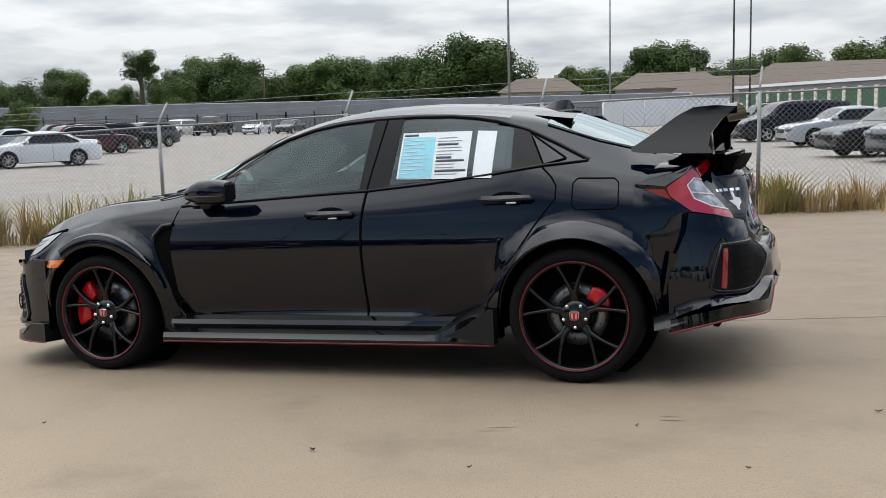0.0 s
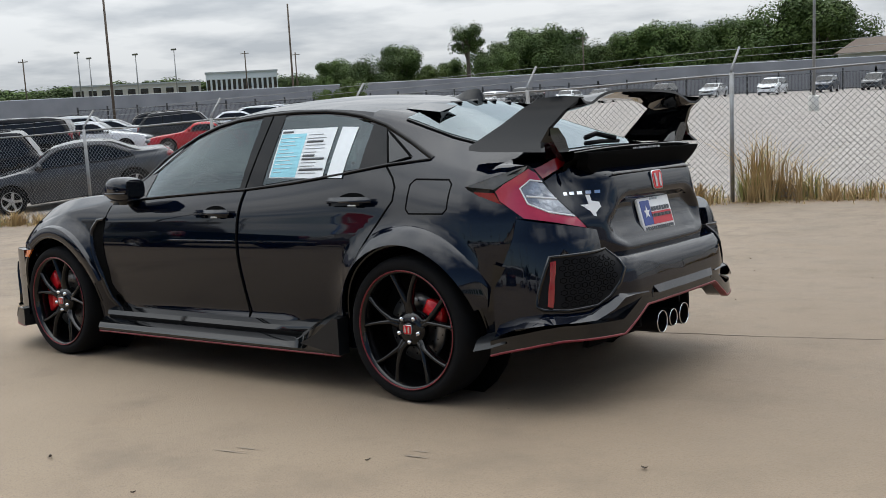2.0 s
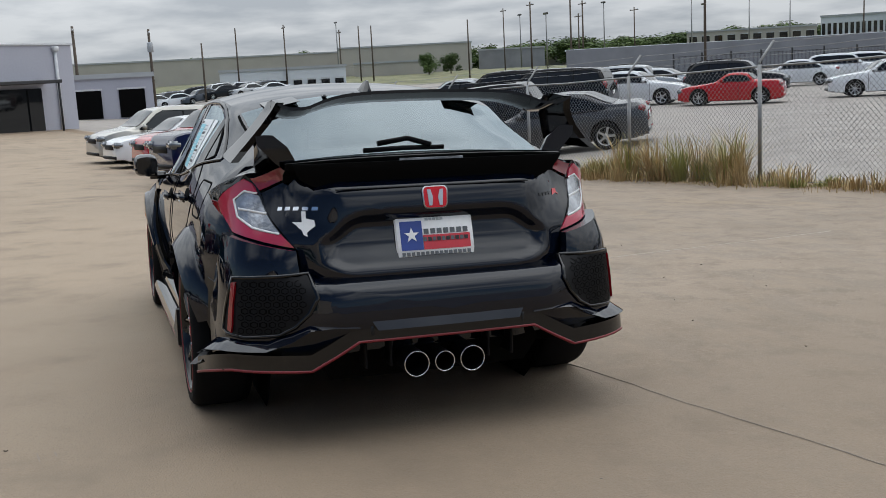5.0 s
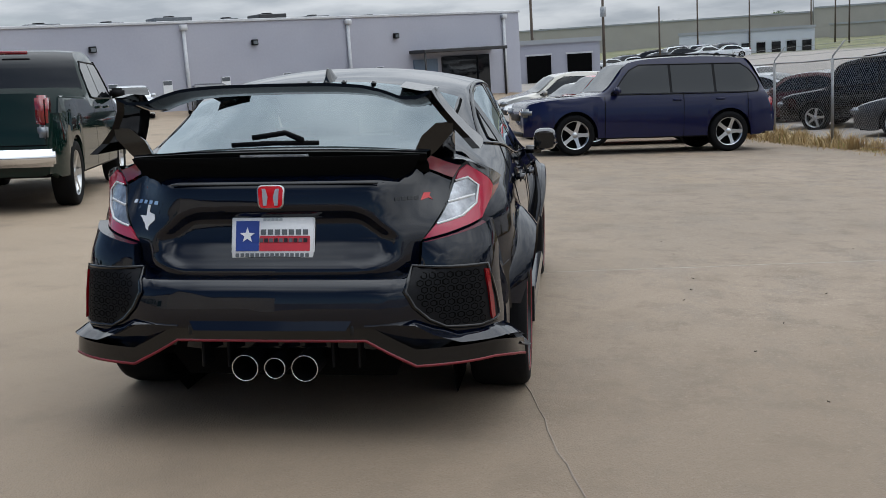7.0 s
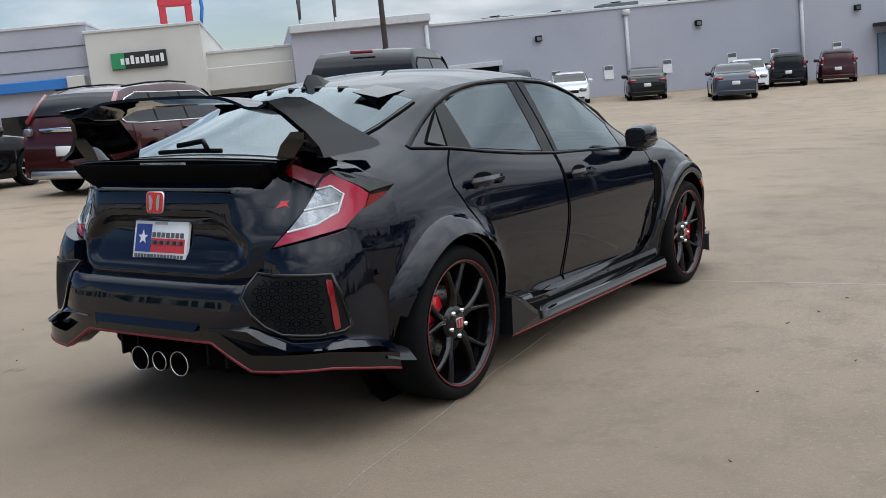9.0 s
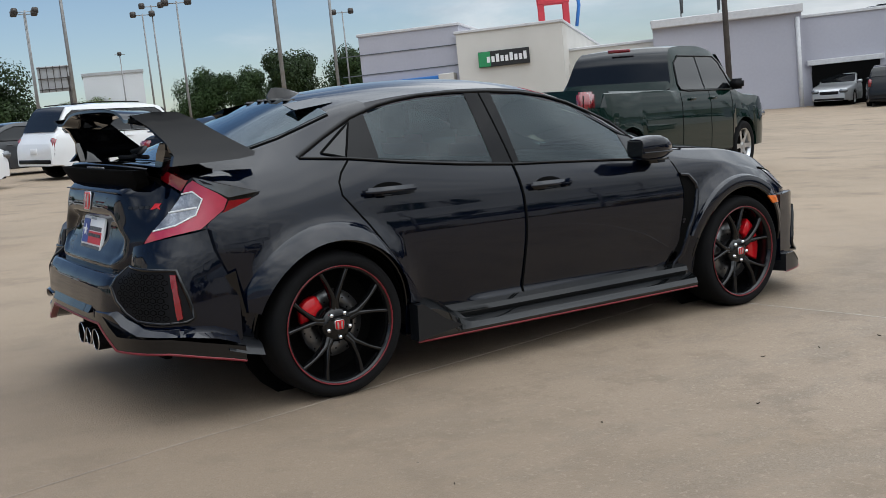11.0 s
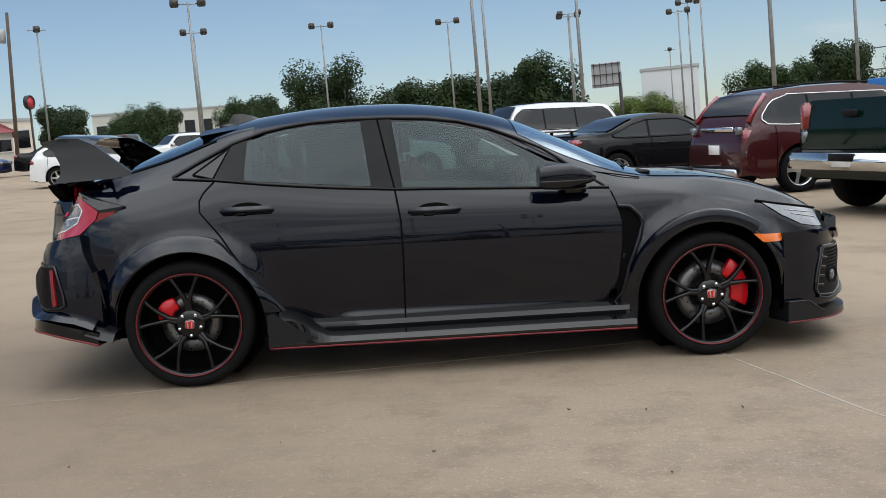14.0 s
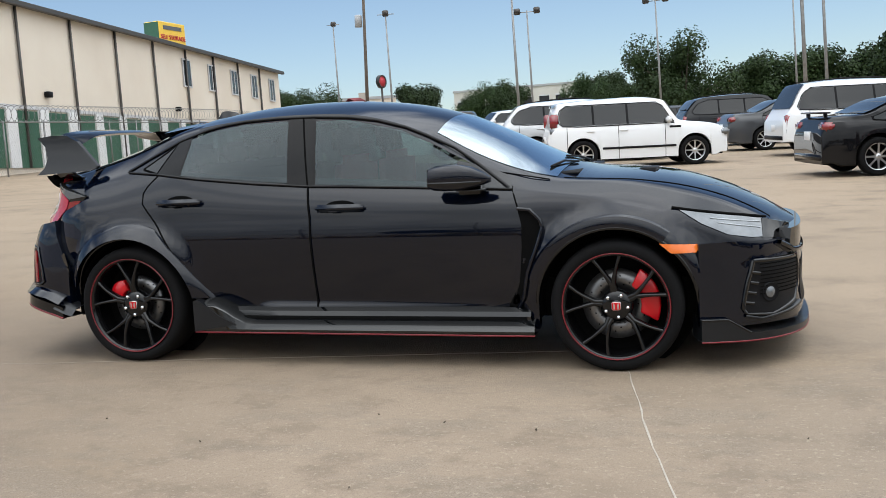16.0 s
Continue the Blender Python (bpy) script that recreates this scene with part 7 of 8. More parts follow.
parked("sedan", "paint_black", 15.0, -44.5, 4, "black sedan with its boot open to the lot", "cars on the open lot")
for k in range(7):
    kd = ("suv", "sedan", "hatch", "minivan")[k % 4]
    parked(kd, ("paint_white", "paint_silver", "paint_bluegrey", "paint_white", "paint_dark", "paint_silver", "paint_maroon")[k], 10.0 - 4.0 * k, -46.5 - 0.7 * k, 30 if k % 2 else 210, "car in a distant row of the lot", "cars in the far rows")
parked("pickup", "paint_white", *bearing(16, -90.0, 110), 5, "white pickup truck beyond the rows", "cars in the far rows")
parked("pickup", "paint_dark", *bearing(16, -74.8, 70), 95, "dark pickup truck facing the lot", "cars in the far rows")

# cars along the grey building
parked("sedan", "paint_bluegrey", *bearing(9, -162.4, 46), 22, "grey sedan parked away from the wall", "cars by the grey building")
parked("sedan", "paint_black", *bearing(9, -157.9, 50), 205 - 180, "black sedan nosed out from the grey wall", "cars by the grey building")
parked("sedan", "paint_white", *bearing(9, -163.2, 53), 200, "white sedan against the grey wall", "cars by the grey building")
parked("boxy", "paint_black", *bearing(9, -165.2, 55), 17, "black boxy hatchback against the grey wall", "cars by the grey building")
parked("boxy", "paint_maroon", *bearing(9, -167.6, 56), 15, "dark red boxy hatchback against the grey wall", "cars by the grey building")
parked("sedan", "paint_white", *bearing(9, -153.9, 50), 205, "white sedan near the roller door", "cars by the grey building")
parked("minivan", "paint_dark", *bearing(9, -150.8, 50), 30, "charcoal minivan by the open bay", "cars by the grey building")
parked("sedan", "paint_silver", *bearing(9, -148.3, 53), 200, "silver sedan inside the open bay", "cars by the grey building")

# behind the fence
LOT = "cars behind the fence"
parked("sedan", "paint_grey", -17.9, 9.9, 56, "dark grey small sedan parked nose to the fence", LOT)
parked("big_suv", "paint_black", -22.6, 9.3, 56, "black off-road wagon parked nose to the fence", LOT)
parked("sedan", "paint_maroon", -27.0, 8.4, 56, "maroon sedan parked nose to the fence", LOT)
parked("sedan", "paint_silver", -31.4, 7.5, 56, "silver sedan parked nose to the fence", LOT)
parked("minivan", "paint_silver", -35.8, 6.6, 56, "silver minivan parked nose to the fence", LOT)
parked("sedan", "paint_white", -40.2, 5.7, 56, "white sedan parked nose to the fence", LOT)
parked("sedan", "paint_white", *bearing(3.5, 135.8, 45.5), 56, "silver-white sedan standing in the fenced lot", LOT, spokes=8)
parked("roadster", "paint_red", -28.9, 22.6, 48, "bright red soft-top roadster", LOT, spokes=8)
parked("sedan", "paint_white", -33.5, 20.8, 228, "white sedan behind the roadster", LOT)
parked("suv", "paint_dark", -35.0, 27.0, 228, "charcoal SUV seen from behind", LOT)
parked("suv", "paint_silver", -39.5, 24.4, 228, "silver SUV in the fenced lot", LOT)
parked("minivan", "paint_black", -33.0, 16.8, 48, "black minivan in the fenced lot", LOT)
parked("sedan", "paint_silver", -39.0, 15.0, 48, "silver sedan in the fenced lot", LOT)
for az, d, kd, cl, tn, lb in ((137.5, 70, "sedan", "paint_white", 50, "white sedan in the middle of the fenced lot"), (136.4, 72, "suv", "paint_white", 52, "white SUV in the middle of the fenced lot"), (134.8, 74, "suv", "paint_maroon", 230, "dark red SUV in the middle of the fenced lot"),
                              (133.5, 73, "sedan", "paint_silver", 55, "silver sedan in the middle of the fenced lot"), (131.2, 74, "suv", "paint_black", 55, "black SUV in the middle of the fenced lot"), (129.4, 74, "sedan", "paint_dark", 50, "dark sedan in the middle of the fenced lot"), (126.9, 71, "suv", "paint_grey", 70, "grey SUV facing the fence")):
    parked(kd, cl, *bearing(1.5, az, d), tn, lb, LOT)
for az, d, kd, cl, tn, lb in ((138.6, 66, "suv", "paint_white", 230, "white SUV in the fenced lot"), (131.9, 60, "suv", "paint_maroon", 240, "dark red SUV in the fenced lot"), (130.0, 68, "suv", "paint_black", 240, "black SUV beside the dark red one in the fenced lot"), (140.9, 62, "sedan", "paint_white", 50, "white sedan in the fenced lot"), (143.9, 56, "suv", "paint_dark", 230, "charcoal SUV in the fenced lot"), (147.9, 53, "sedan", "paint_silver", 50, "silver sedan in the fenced lot"),
                              (151.4, 50, "suv", "paint_white", 230, "white SUV in the fenced lot"), (155.4, 46, "minivan", "paint_black", 56, "black people carrier in the fenced lot")):
    parked(kd, cl, *bearing(3.5, az, d), tn, lb, LOT)
for az, kd, cl, lb in ((123.7, "minivan", "paint_white", "white van by the iron fence"), (121.9, "pickup", "paint_dark", "dark pickup truck by the iron fence"), (119.6, "hatch", "paint_white", "white hatchback by the iron fence"), (117.8, "sedan", "paint_grey", "dark grey sedan by the iron fence"), (114.5, "suv", "paint_dark", "dark SUV by the iron fence"), (111.9, "sedan", "paint_silver", "silver sedan by the iron fence"), (108.9, "minivan", "paint_white", "white minivan by the iron fence"), (106.3, "suv", "paint_bluegrey", "blue-grey SUV by the iron fence"), (104.0, "suv", "paint_grey", "grey SUV alone by the iron fence")):
    parked(kd, cl, *bearing(0, az, 110), 95, lb, LOT)
parked("sedan", "paint_silver", 3.7, 35.6, 18, "silver-grey sedan behind the fence", LOT, spokes=8)
parked("minivan", "paint_dark", 1.7, 42.4, 24, "black minivan nosed towards the fence", LOT)
parked("sedan", "paint_dark", 5.0, 27.6, 26, "black sedan behind the fence", LOT)
parked("suv", "paint_bluegrey", 6.2, 24.6, 26, "blue-grey SUV close behind the fence", LOT)
parked("suv", "paint_dark", 0.5, 47.5, 20, "charcoal SUV further back", LOT)


def trailer(x, y, turn):
    root = empty("box_trailer", upright(x, y, turn), "long white box trailer standing unhitched", "trailer")
    part("box", box(7.4, 2.3, 1.66, (0, 0, 0.50), 0.05, 2), "paint_white", root)
    part("roof_edge", box(7.44, 2.34, 0.07, (0, 0, 2.10), 0.01), "roof_grey", root)
    for sx in (0.9, 1.75):
        for sy in (-1, 1):
            t = part("tyre", lathe([(0.20, -0.1), (0.34, -0.1), (0.36, 0), (0.34, 0.1), (0.20, 0.1)], 20), "rubber", root, m=pose(sx, sy * 1.13, 0.36))
            part("rim", lathe([(0.01, 0.03 * sy), (0.2, 0.06 * sy)], 16), "white", t)
    part("drawbar", tube([(3.6, 0, 0.55), (4.7, 0, 0.50)], 0.05, 6), "iron", root)
    part("stand", tube([(4.4, 0, 0.50), (4.4, 0, 0.0)], 0.04, 6), "iron", root)
    for k in range(6):
        part("side_panel", box(1.15, 0.01, 1.50, (-3.0 + 1.2 * k, -1.157, 0.56)), "paint_white", root, smooth=False)


trailer(*bearing(0, 97.35, 64), 8)


def iron_fence(a, b, label):
    """Black iron pickets between posts."""
    (x0, y0), (x1, y1) = a, b
    ln = math.hypot(x1 - x0, y1 - y0)
    root = empty("iron_fence", Matrix(), label, "fence")
    n = max(2, int(ln / 3.0))
    for i in range(n + 1):
        x, y = lerp(x0, x1, i / n), lerp(y0, y1, i / n)
        part("post", box(0.14, 0.14, 2.3, (x, y, ground_z(x, y) - 0.05)), "iron", root, smooth=False)
    verts, faces = [], []
    m = int(ln / 0.14)
    for i in range(m):
        x, y = lerp(x0, x1, i / m), lerp(y0, y1, i / m)
        z = ground_z(x, y)
        k = len(verts)
        ux, uy = (x1 - x0) / ln * 0.013, (y1 - y0) / ln * 0.013
        verts += [(x - ux, y - uy, z + 0.1), (x + ux, y + uy, z + 0.1), (x + ux, y + uy, z + 1.95), (x - ux, y - uy, z + 1.95)]
        faces.append((k, k + 1, k + 2, k + 3))
    me = bpy.data.meshes.new("picket_infill")
    me.from_pydata(verts, [], faces)
    me.materials.append(M["iron"])
    o = new("picket_infill", me)
    o.parent = root
    o["kind"] = "stuff"
    for hz in (0.25, 1.9):
        part("rail", tube([(lerp(x0, x1, i / 12), lerp(y0, y1, i / 12), ground_z(lerp(x0, x1, i / 12), lerp(y0, y1, i / 12)) + hz) for i in range(13)], 0.03, 4), "iron", root)


IF = [bearing(0, 146, 122), bearing(0, 132, 118), bearing(0, 118, 116), bearing(0, 104, 116), bearing(0, 97, 118)]
for p, q in zip(IF, IF[1:]):
    iron_fence(p, q, "black iron picket fence at the back of the lot")


def long_shed(a, b, height, depth, label, doors=0, base=None):
    """A low storage shed with a sheet roof along a line."""
    (x0, y0), (x1, y1) = a, b
    ln = math.hypot(x1 - x0, y1 - y0)
    an = math.degrees(math.atan2(y1 - y0, x1 - x0))
    z = min(ground_z(x0, y0), ground_z(x1, y1)) if base is None else base
    root = empty("storage_shed", Matrix.Translation((x0, y0, z)) @ pose(0, 0, 0, 0, 0, an), label, "building", "storage sheds")
    part("wall", box(ln, depth, height + 0.5, (ln / 2, depth / 2, -0.5)), "shed_grey", root, smooth=False)
    bm = bmesh.new()
    o = 0.25
    vs = [bm.verts.new(v) for v in ((-o, -o, height), (ln + o, -o, height), (ln + o, depth / 2, height + 0.12), (-o, depth / 2, height + 0.12), (ln + o, depth + o, height), (-o, depth + o, height))]
    bm.faces.new((vs[0], vs[1], vs[2], vs[3])); bm.faces.new((vs[3], vs[2], vs[4], vs[5]))
    part("roof", bm, "wall_pale", root, smooth=False)
    part("fascia", box(ln + 0.5, 0.06, 0.22, (ln / 2, -0.28, height - 0.16)), "white", root, smooth=False)
    for i in range(doors):
        x = ln * (i + 0.5) / doors
        part("roller_door", box(ln / doors * 0.72, 0.08, height * 0.80, (x, -0.03, 0)), "green_door", root, smooth=False)
        part("pilaster", box(ln / doors * 0.2, 0.12, height * 0.86, (x + ln / doors * 0.5, -0.04, 0)), "wall_cream", root, smooth=False)
    return root


# grey sheds behind the iron fence
S = [bearing(0, 152, 136), bearing(0, 134, 131), bearing(0, 119, 127), bearing(0, 103, 128), bearing(0, 96, 130)]
for p, q in zip(S, S[1:]):
    long_shed(q, p, 3.55, -9.0, "long grey storage shed with a pale roof edge", base=-0.6)
long_shed(bearing(0, 93.5, 95), bearing(0, 82, 62), 3.2, 9.0, "cream storage shed with green roller doors", doors=16, base=-0.3)


def house(t, az, d, w, height, roof_h, label, wallm="far_tan", turn=None, base=0.0, roofm="roof_brown"):
    x, y = bearing(t, az, d)
    root = empty("house", Matrix.Translation((x, y, base)) @ pose(0, 0, 0, 0, 0, az - 90 if turn is None else turn), label, "house", "houses beyond the sheds")
    part("wall", box(w, 9, height + 1, (0, 0, -1)), wallm, root, smooth=False)
    bm = bmesh.new()
    o = 0.6
    vs = [bm.verts.new(v) for v in ((-w / 2 - o, -4.5 - o, height), (w / 2 + o, -4.5 - o, height), (w / 2 - 3, 0, height + roof_h), (-w / 2 + 3, 0, height + roof_h), (w / 2 + o, 4.5 + o, height), (-w / 2 - o, 4.5 + o, height))]
    bm.faces.new((vs[0], vs[1], vs[2], vs[3])); bm.faces.new((vs[3], vs[2], vs[4], vs[5])); bm.faces.new((vs[1], vs[4], vs[2])); bm.faces.new((vs[0], vs[3], vs[5]))
    part("roof", bm, roofm, root, smooth=False)
    for k in (-0.3, 0.05, 0.32):
        wn = part("window", box(1.3, 0.08, 1.2, (k * w, -4.53, height - 1.9)), "glass_dark", root, smooth=False)
        part("sill", box(1.5, 0.14, 0.08, (k * w, -4.55, height - 1.98)), "white", wn, smooth=False)
    part("chimney", box(0.8, 0.8, 1.4, (w * 0.2, 1.0, height + roof_h - 0.8)), "far_tan", root, smooth=False)
    return root


house(0, 104.0, 200, 15, 3.6, 2.6, "tan house with a brown shingle roof among trees", base=1.0)
house(0, 91.9, 150, 26, 3.4, 2.6, "long house with a brown hipped roof", base=-0.6)
house(0, 87.5, 120, 24, 4.0, 2.8, "brown-roofed house above the sheds", base=-1.0)
house(0, 82.0, 125, 24, 4.2, 3.0, "brown-roofed house with dark windows", base=-0.8)
house(0, 97.0, 160, 16, 3.2, 2.4, "low house with a grey-brown roof", base=0.8)

# woods beyond the sheds: az, top elevation, distance, kind, width
for az, el, d, kd, wd in ((133.2, 2.1, 125, "round", 1.3), (131.6, 2.3, 122, "bush", 1.2), (129.9, 2.8, 128, "oak", 1.0), (128.3, 1.9, 124, "light", 1.3), (126.9, 1.8, 132, "round", 1.0), (124.6, 2.7, 126, "oak", 1.0), (124.9, 2.2, 120, "bush", 1.1), (123.0, 3.4, 130, "oak", 1.0), (121.6, 3.4, 128, "round", 1.0),
                          (120.2, 2.6, 124, "bush", 1.0), (118.9, 2.7, 126, "light", 1.1), (117.4, 2.9, 128, "oak", 1.1), (116.0, 3.2, 126, "round", 1.1), (114.6, 3.2, 128, "oak", 1.0), (113.2, 3.0, 124, "round", 1.0), (112.0, 3.2, 127, "oak", 1.1), (110.8, 3.4, 124, "bush", 1.0), (109.2, 4.3, 122, "round", 1.05), (107.9, 4.2, 120, "oak", 1.05), (106.6, 3.3, 128, "round", 1.0),
                          (102.9, 2.95, 130, "light", 1.15), (101.6, 2.2, 140, "round", 1.2), (99.6, 2.9, 128, "light", 1.1), (98.2, 3.5, 124, "round", 1.0), (97.0, 3.5, 126, "round", 1.0), (95.3, 2.5, 138, "bush", 1.3), (93.4, 2.6, 150, "round", 1.2), (91.4, 3.2, 145, "oak", 0.9), (88.6, 3.7, 150, "light", 1.3), (86.6, 4.2, 148, "light", 1.4), (84.0, 3.3, 150, "round", 1.3), (81.0, 3.2, 150, "oak", 1.3), (135.6, 1.4, 150, "bush", 1.5), (138.5, 1.2, 170, "bush", 1.6)):
    az, d = az - 0.68, d * 1.75
    x, y = bearing(0, az, d)
    tree(kd, x, y, rise(0, el, d) + 0.3 - ground_z(x, y), "dense green tree in the woods behind the sheds" if kd != "light" else "light green tree in the woods behind the sheds", "trees behind the sheds", wd)
tree("lone", *bearing(0, 125.5, 205), (rise(0, 3.75, 205) - ground_z(*bearing(0, 125.5, 205))) * 1.1, "slender tree with a rounded crown above the others", "trees behind the sheds", 1.0)
tree("light", *bearing(1.5, 132.4, 112), 5.0, "small yellow-green tree inside the lot", "small trees")
tree("light", *bearing(0, 132.9, 112), 3.6, "small yellow-green bush by the sheds", "small trees")

# distance towards -x and +y: low hills with woods, warehouses and poles
for az, el, d, kd, wd in [(161.3, 0.95, 205, 'round', 1.0), (160.1, 0.9, 205, 'oak', 1.0)] + [(136 + 1.9 * i, 1.1 + 0.3 * math.sin(i * 2.3), 330 + 25 * math.sin(i * 1.7), ("bush", "round", "oak", "wide")[i % 4], 1.6) for i in range(25)] + [(132 + 0.95 * i, 1.25 + 0.22 * math.sin(i * 1.9) + 0.12 * math.sin(i * 4.7), 290 + 22 * math.sin(i * 2.9), ("bush", "wide", "round")[i % 3], 2.1) for i in range(27)]:
    x, y = bearing(3.5, az, d)
    tree(kd, x, y, max(4.0, rise(3.5, el, d) - ground_z(x, y)), "distant dark green tree on the skyline", "distant trees", wd)


def block(name, t, az0, az1, d, el0, el1, label, wallm, depth=12.0, bays=0, baym="glass_dark", roofm="roof_grey", bayh=0.55, base=None, cat="building", group="distant buildings"):
    """A plain distant building between two bearings, from its foot to its top elevation."""
    x0, y0 = bearing(t, az0, d)
    x1, y1 = bearing(t, az1, d)
    ln = math.hypot(x1 - x0, y1 - y0)
    an = math.degrees(math.atan2(y1 - y0, x1 - x0))
    zb = rise(t, el0, d) if base is None else base
    hh = rise(t, el1, d) - zb
    side = 1.0
    mx, my = -math.sin(radians(an)), math.cos(radians(an))
    if mx * ((x0 + x1) / 2 - STAND[t][0]) + my * ((y0 + y1) / 2 - STAND[t][1]) < 0:
        side = -1.0
    root = empty(name, Matrix.Translation((x0, y0, zb)) @ pose(0, 0, 0, 0, 0, an), label, cat, group)
    part("wall", box(ln, depth, hh + 6.0, (ln / 2, side * depth / 2, -6.0)), wallm, root, smooth=False)
    part("parapet", box(ln + 0.3, depth + 0.3, 0.35, (ln / 2, side * depth / 2, hh)), roofm, root, smooth=False)
    for i in range(bays):
        x = ln * (i + 0.5) / bays
        w = part("window", box(ln / bays * 0.6, 0.1, hh * bayh, (x, -side * 0.03, hh * 0.15)), baym, root, smooth=False)
        part("frame", box(ln / bays * 0.66, 0.06, hh * 0.04, (x, -side * 0.06, hh * (0.15 + bayh))), "coping", w, smooth=False)
    return root


block("warehouse", 6, 159.7, 167, 240, -0.4, 1.32, "pale warehouse with a flat roof far off", "far_tan", bays=0)
block("warehouse", 6, 161.9, 166.2, 215, -0.4, 0.45, "low tan warehouse far off", "far_tan", bays=0)
block("office_block", 1.5, 136.4, 140.2, 230, 0.5, 1.58, "glass-fronted office block far off", "far_white", bays=14)
block("office_block", 1.5, 140.5, 147, 260, 0.5, 1.18, "low glass office block far off", "far_tan", bays=10)
block("warehouse", 6, 160, 182.5, 260, -1.0, 1.12, "long tan warehouse on the rise", "far_tan", bays=0)
block("warehouse", 6, 150, 156.5, 280, -0.6, 0.5, "long tan warehouse on the rise", "far_tan", bays=0)
block("warehouse", 6, 155.7, 159.3, 255, -0.4, 0.85, "grey warehouse among trees far off", "shed_grey", bays=0)
block("workshop", 7, 167.2, 174.0, 150, -1.6, 0.40, "white workshop with a row of garage doors", "far_white", bays=9, baym="glass_dark", bayh=0.55)
block("workshop", 7, 178.2, 182.6, 84, -2.0, 0.42, "low grey workshop beside the big grey wall", "wall_grey", bays=2, baym="dark", bayh=0.6)
for i in range(16):
    az = 171.5 + 0.42 * i
    parked(("sedan", "suv", "hatch")[i % 3], ("paint_white", "paint_silver", "paint_dark", "paint_bluegrey")[(i * 7) % 4], *bearing(7, az, 122 + 6 * (i % 3)), 90 + 20 * (i % 2), "small distant car in a far lot", "cars in the far lot")

# ---- the grey building ----
GA, GD = (-61.0, -1.8), (0.677, -0.736)      # its corner, and the direction of its front


def along(s, out=0.0):
    return GA[0] + GD[0] * s - GD[1] * out, GA[1] + GD[1] * s + GD[0] * out


def big_block(name, s0, s1, height, base, label, wallm, depth=30.0, set_back=0.0):
    x, y = along(s0, -set_back)
    an = math.degrees(math.atan2(GD[1], GD[0]))
    root = empty(name, Matrix.Translation((x, y, base)) @ pose(0, 0, 0, 0, 0, an), label, "building", "buildings of the dealership")
    ln = s1 - s0
    part("wall", box(ln, depth, height + 2.0, (ln / 2, -depth / 2, -2.0)), wallm, root, smooth=False)
    part("coping", box(ln + 0.16, depth + 0.16, 0.14, (ln / 2, -depth / 2, height), 0.02), "coping", root, smooth=False)
    return root, ln


GB = -0.95
g, ln = big_block("grey_building", 0, 32.6, 4.95, GB, "long grey painted block building with white downpipes", "wall_grey")
for s in (1.3, 12.6, 22.3):
    part("downpipe", tube([(s, 0.10, 4.8), (s, 0.10, 0.0)], 0.10, 8), "coping", g)
    part("downpipe_head", box(0.36, 0.28, 0.28, (s, 0.15, 4.6), 0.03), "coping", g)
for s in (9.4, 18.4, 27.0):
    lamp_ = part("wall_lamp", box(0.34, 0.22, 0.30, (s, 0.12, 3.7), 0.03), "trim", g)
    part("lens", box(0.24, 0.02, 0.18, (s, 0.235, 3.75)), "lamp_lens", lamp_, smooth=False)
for s in (10.6, 14.2, 16.6, 20.2, 23.4, 26.2):
    part("wall_sign", box(0.50, 0.03, 0.70, (s, 0.03, 1.45), 0.004), "white", g, smooth=False)
    part("wall_sign_print", box(0.45, 0.012, 0.20, (s, 0.048, 1.92)), "ink", g, smooth=False)
part("canopy", box(6.2, 1.6, 0.20, (5.4, 0.8, 2.75), 0.03), "iron", g, smooth=False)
part("blue_door", box(1.7, 0.12, 2.4, (7.4, 0.06, 0)), mat("blue_grey_door", (0.12, 0.17, 0.24), rough=0.5, vary=0.1), g, smooth=False)
part("shopfront", box(3.6, 0.12, 2.5, (4.4, 0.06, 0)), "glass_dark", g, smooth=False)
for s in (2.5, 8.4):
    part("canopy_post", tube([(s, 1.5, 2.75), (s, 1.5, 0)], 0.06, 6), "iron", g)
part("bay_opening", box(3.0, 0.25, 2.7, (30.7, 0.06, 0)), "dark", g, smooth=False)
part("bay_lintel", box(3.4, 0.22, 0.25, (30.7, 0.12, 2.7), 0.02), "coping", g, smooth=False)
for i, (s, w, hh, dk) in enumerate(((15.0, 2.2, 0.75, 1), (17.6, 1.0, 0.45, 0), (12.0, 1.9, 0.45, 0), (21.0, 2.6, 0.7, 0), (24.5, 1.8, 0.4, 0), (28.0, 2.2, 0.45, 0), (8.0, 1.4, 0.3, 0))):
    u = empty("rooftop_unit", Matrix.Translation((*along(s, -5.0), GB + 4.95)) @ pose(0, 0, 0, 0, 0, math.degrees(math.atan2(GD[1], GD[0]))), "rooftop air-conditioning unit on the grey building", "air conditioner", "rooftop units")
    part("casing", box(w * 0.8, 1.6, hh * 0.6 + 0.15, (0, 0, 0), 0.03), "iron" if dk else "ink", u, smooth=False)
    part("fan_cowl", lathe([(0.01, hh * 0.6 + 0.15), (0.3, hh * 0.6 + 0.15), (0.3, hh * 0.6 + 0.24), (0.26, hh * 0.6 + 0.24)], 14, "z"), "trim", u)
g2, ln = big_block("workshop_wing", 32.6, 39.4, 5.45, GB, "taller pale grey wing of the workshop", "wall_grey", set_back=-0.6)
part("parapet_step", box(6.9, 0.4, 0.4, (3.4, 0.1, 5.2), 0.03), "coping", g2, smooth=False)
part("downpipe", tube([(0.2, 0.10, 5.0), (0.2, 0.10, 0.0)], 0.10, 8), "coping", g2)
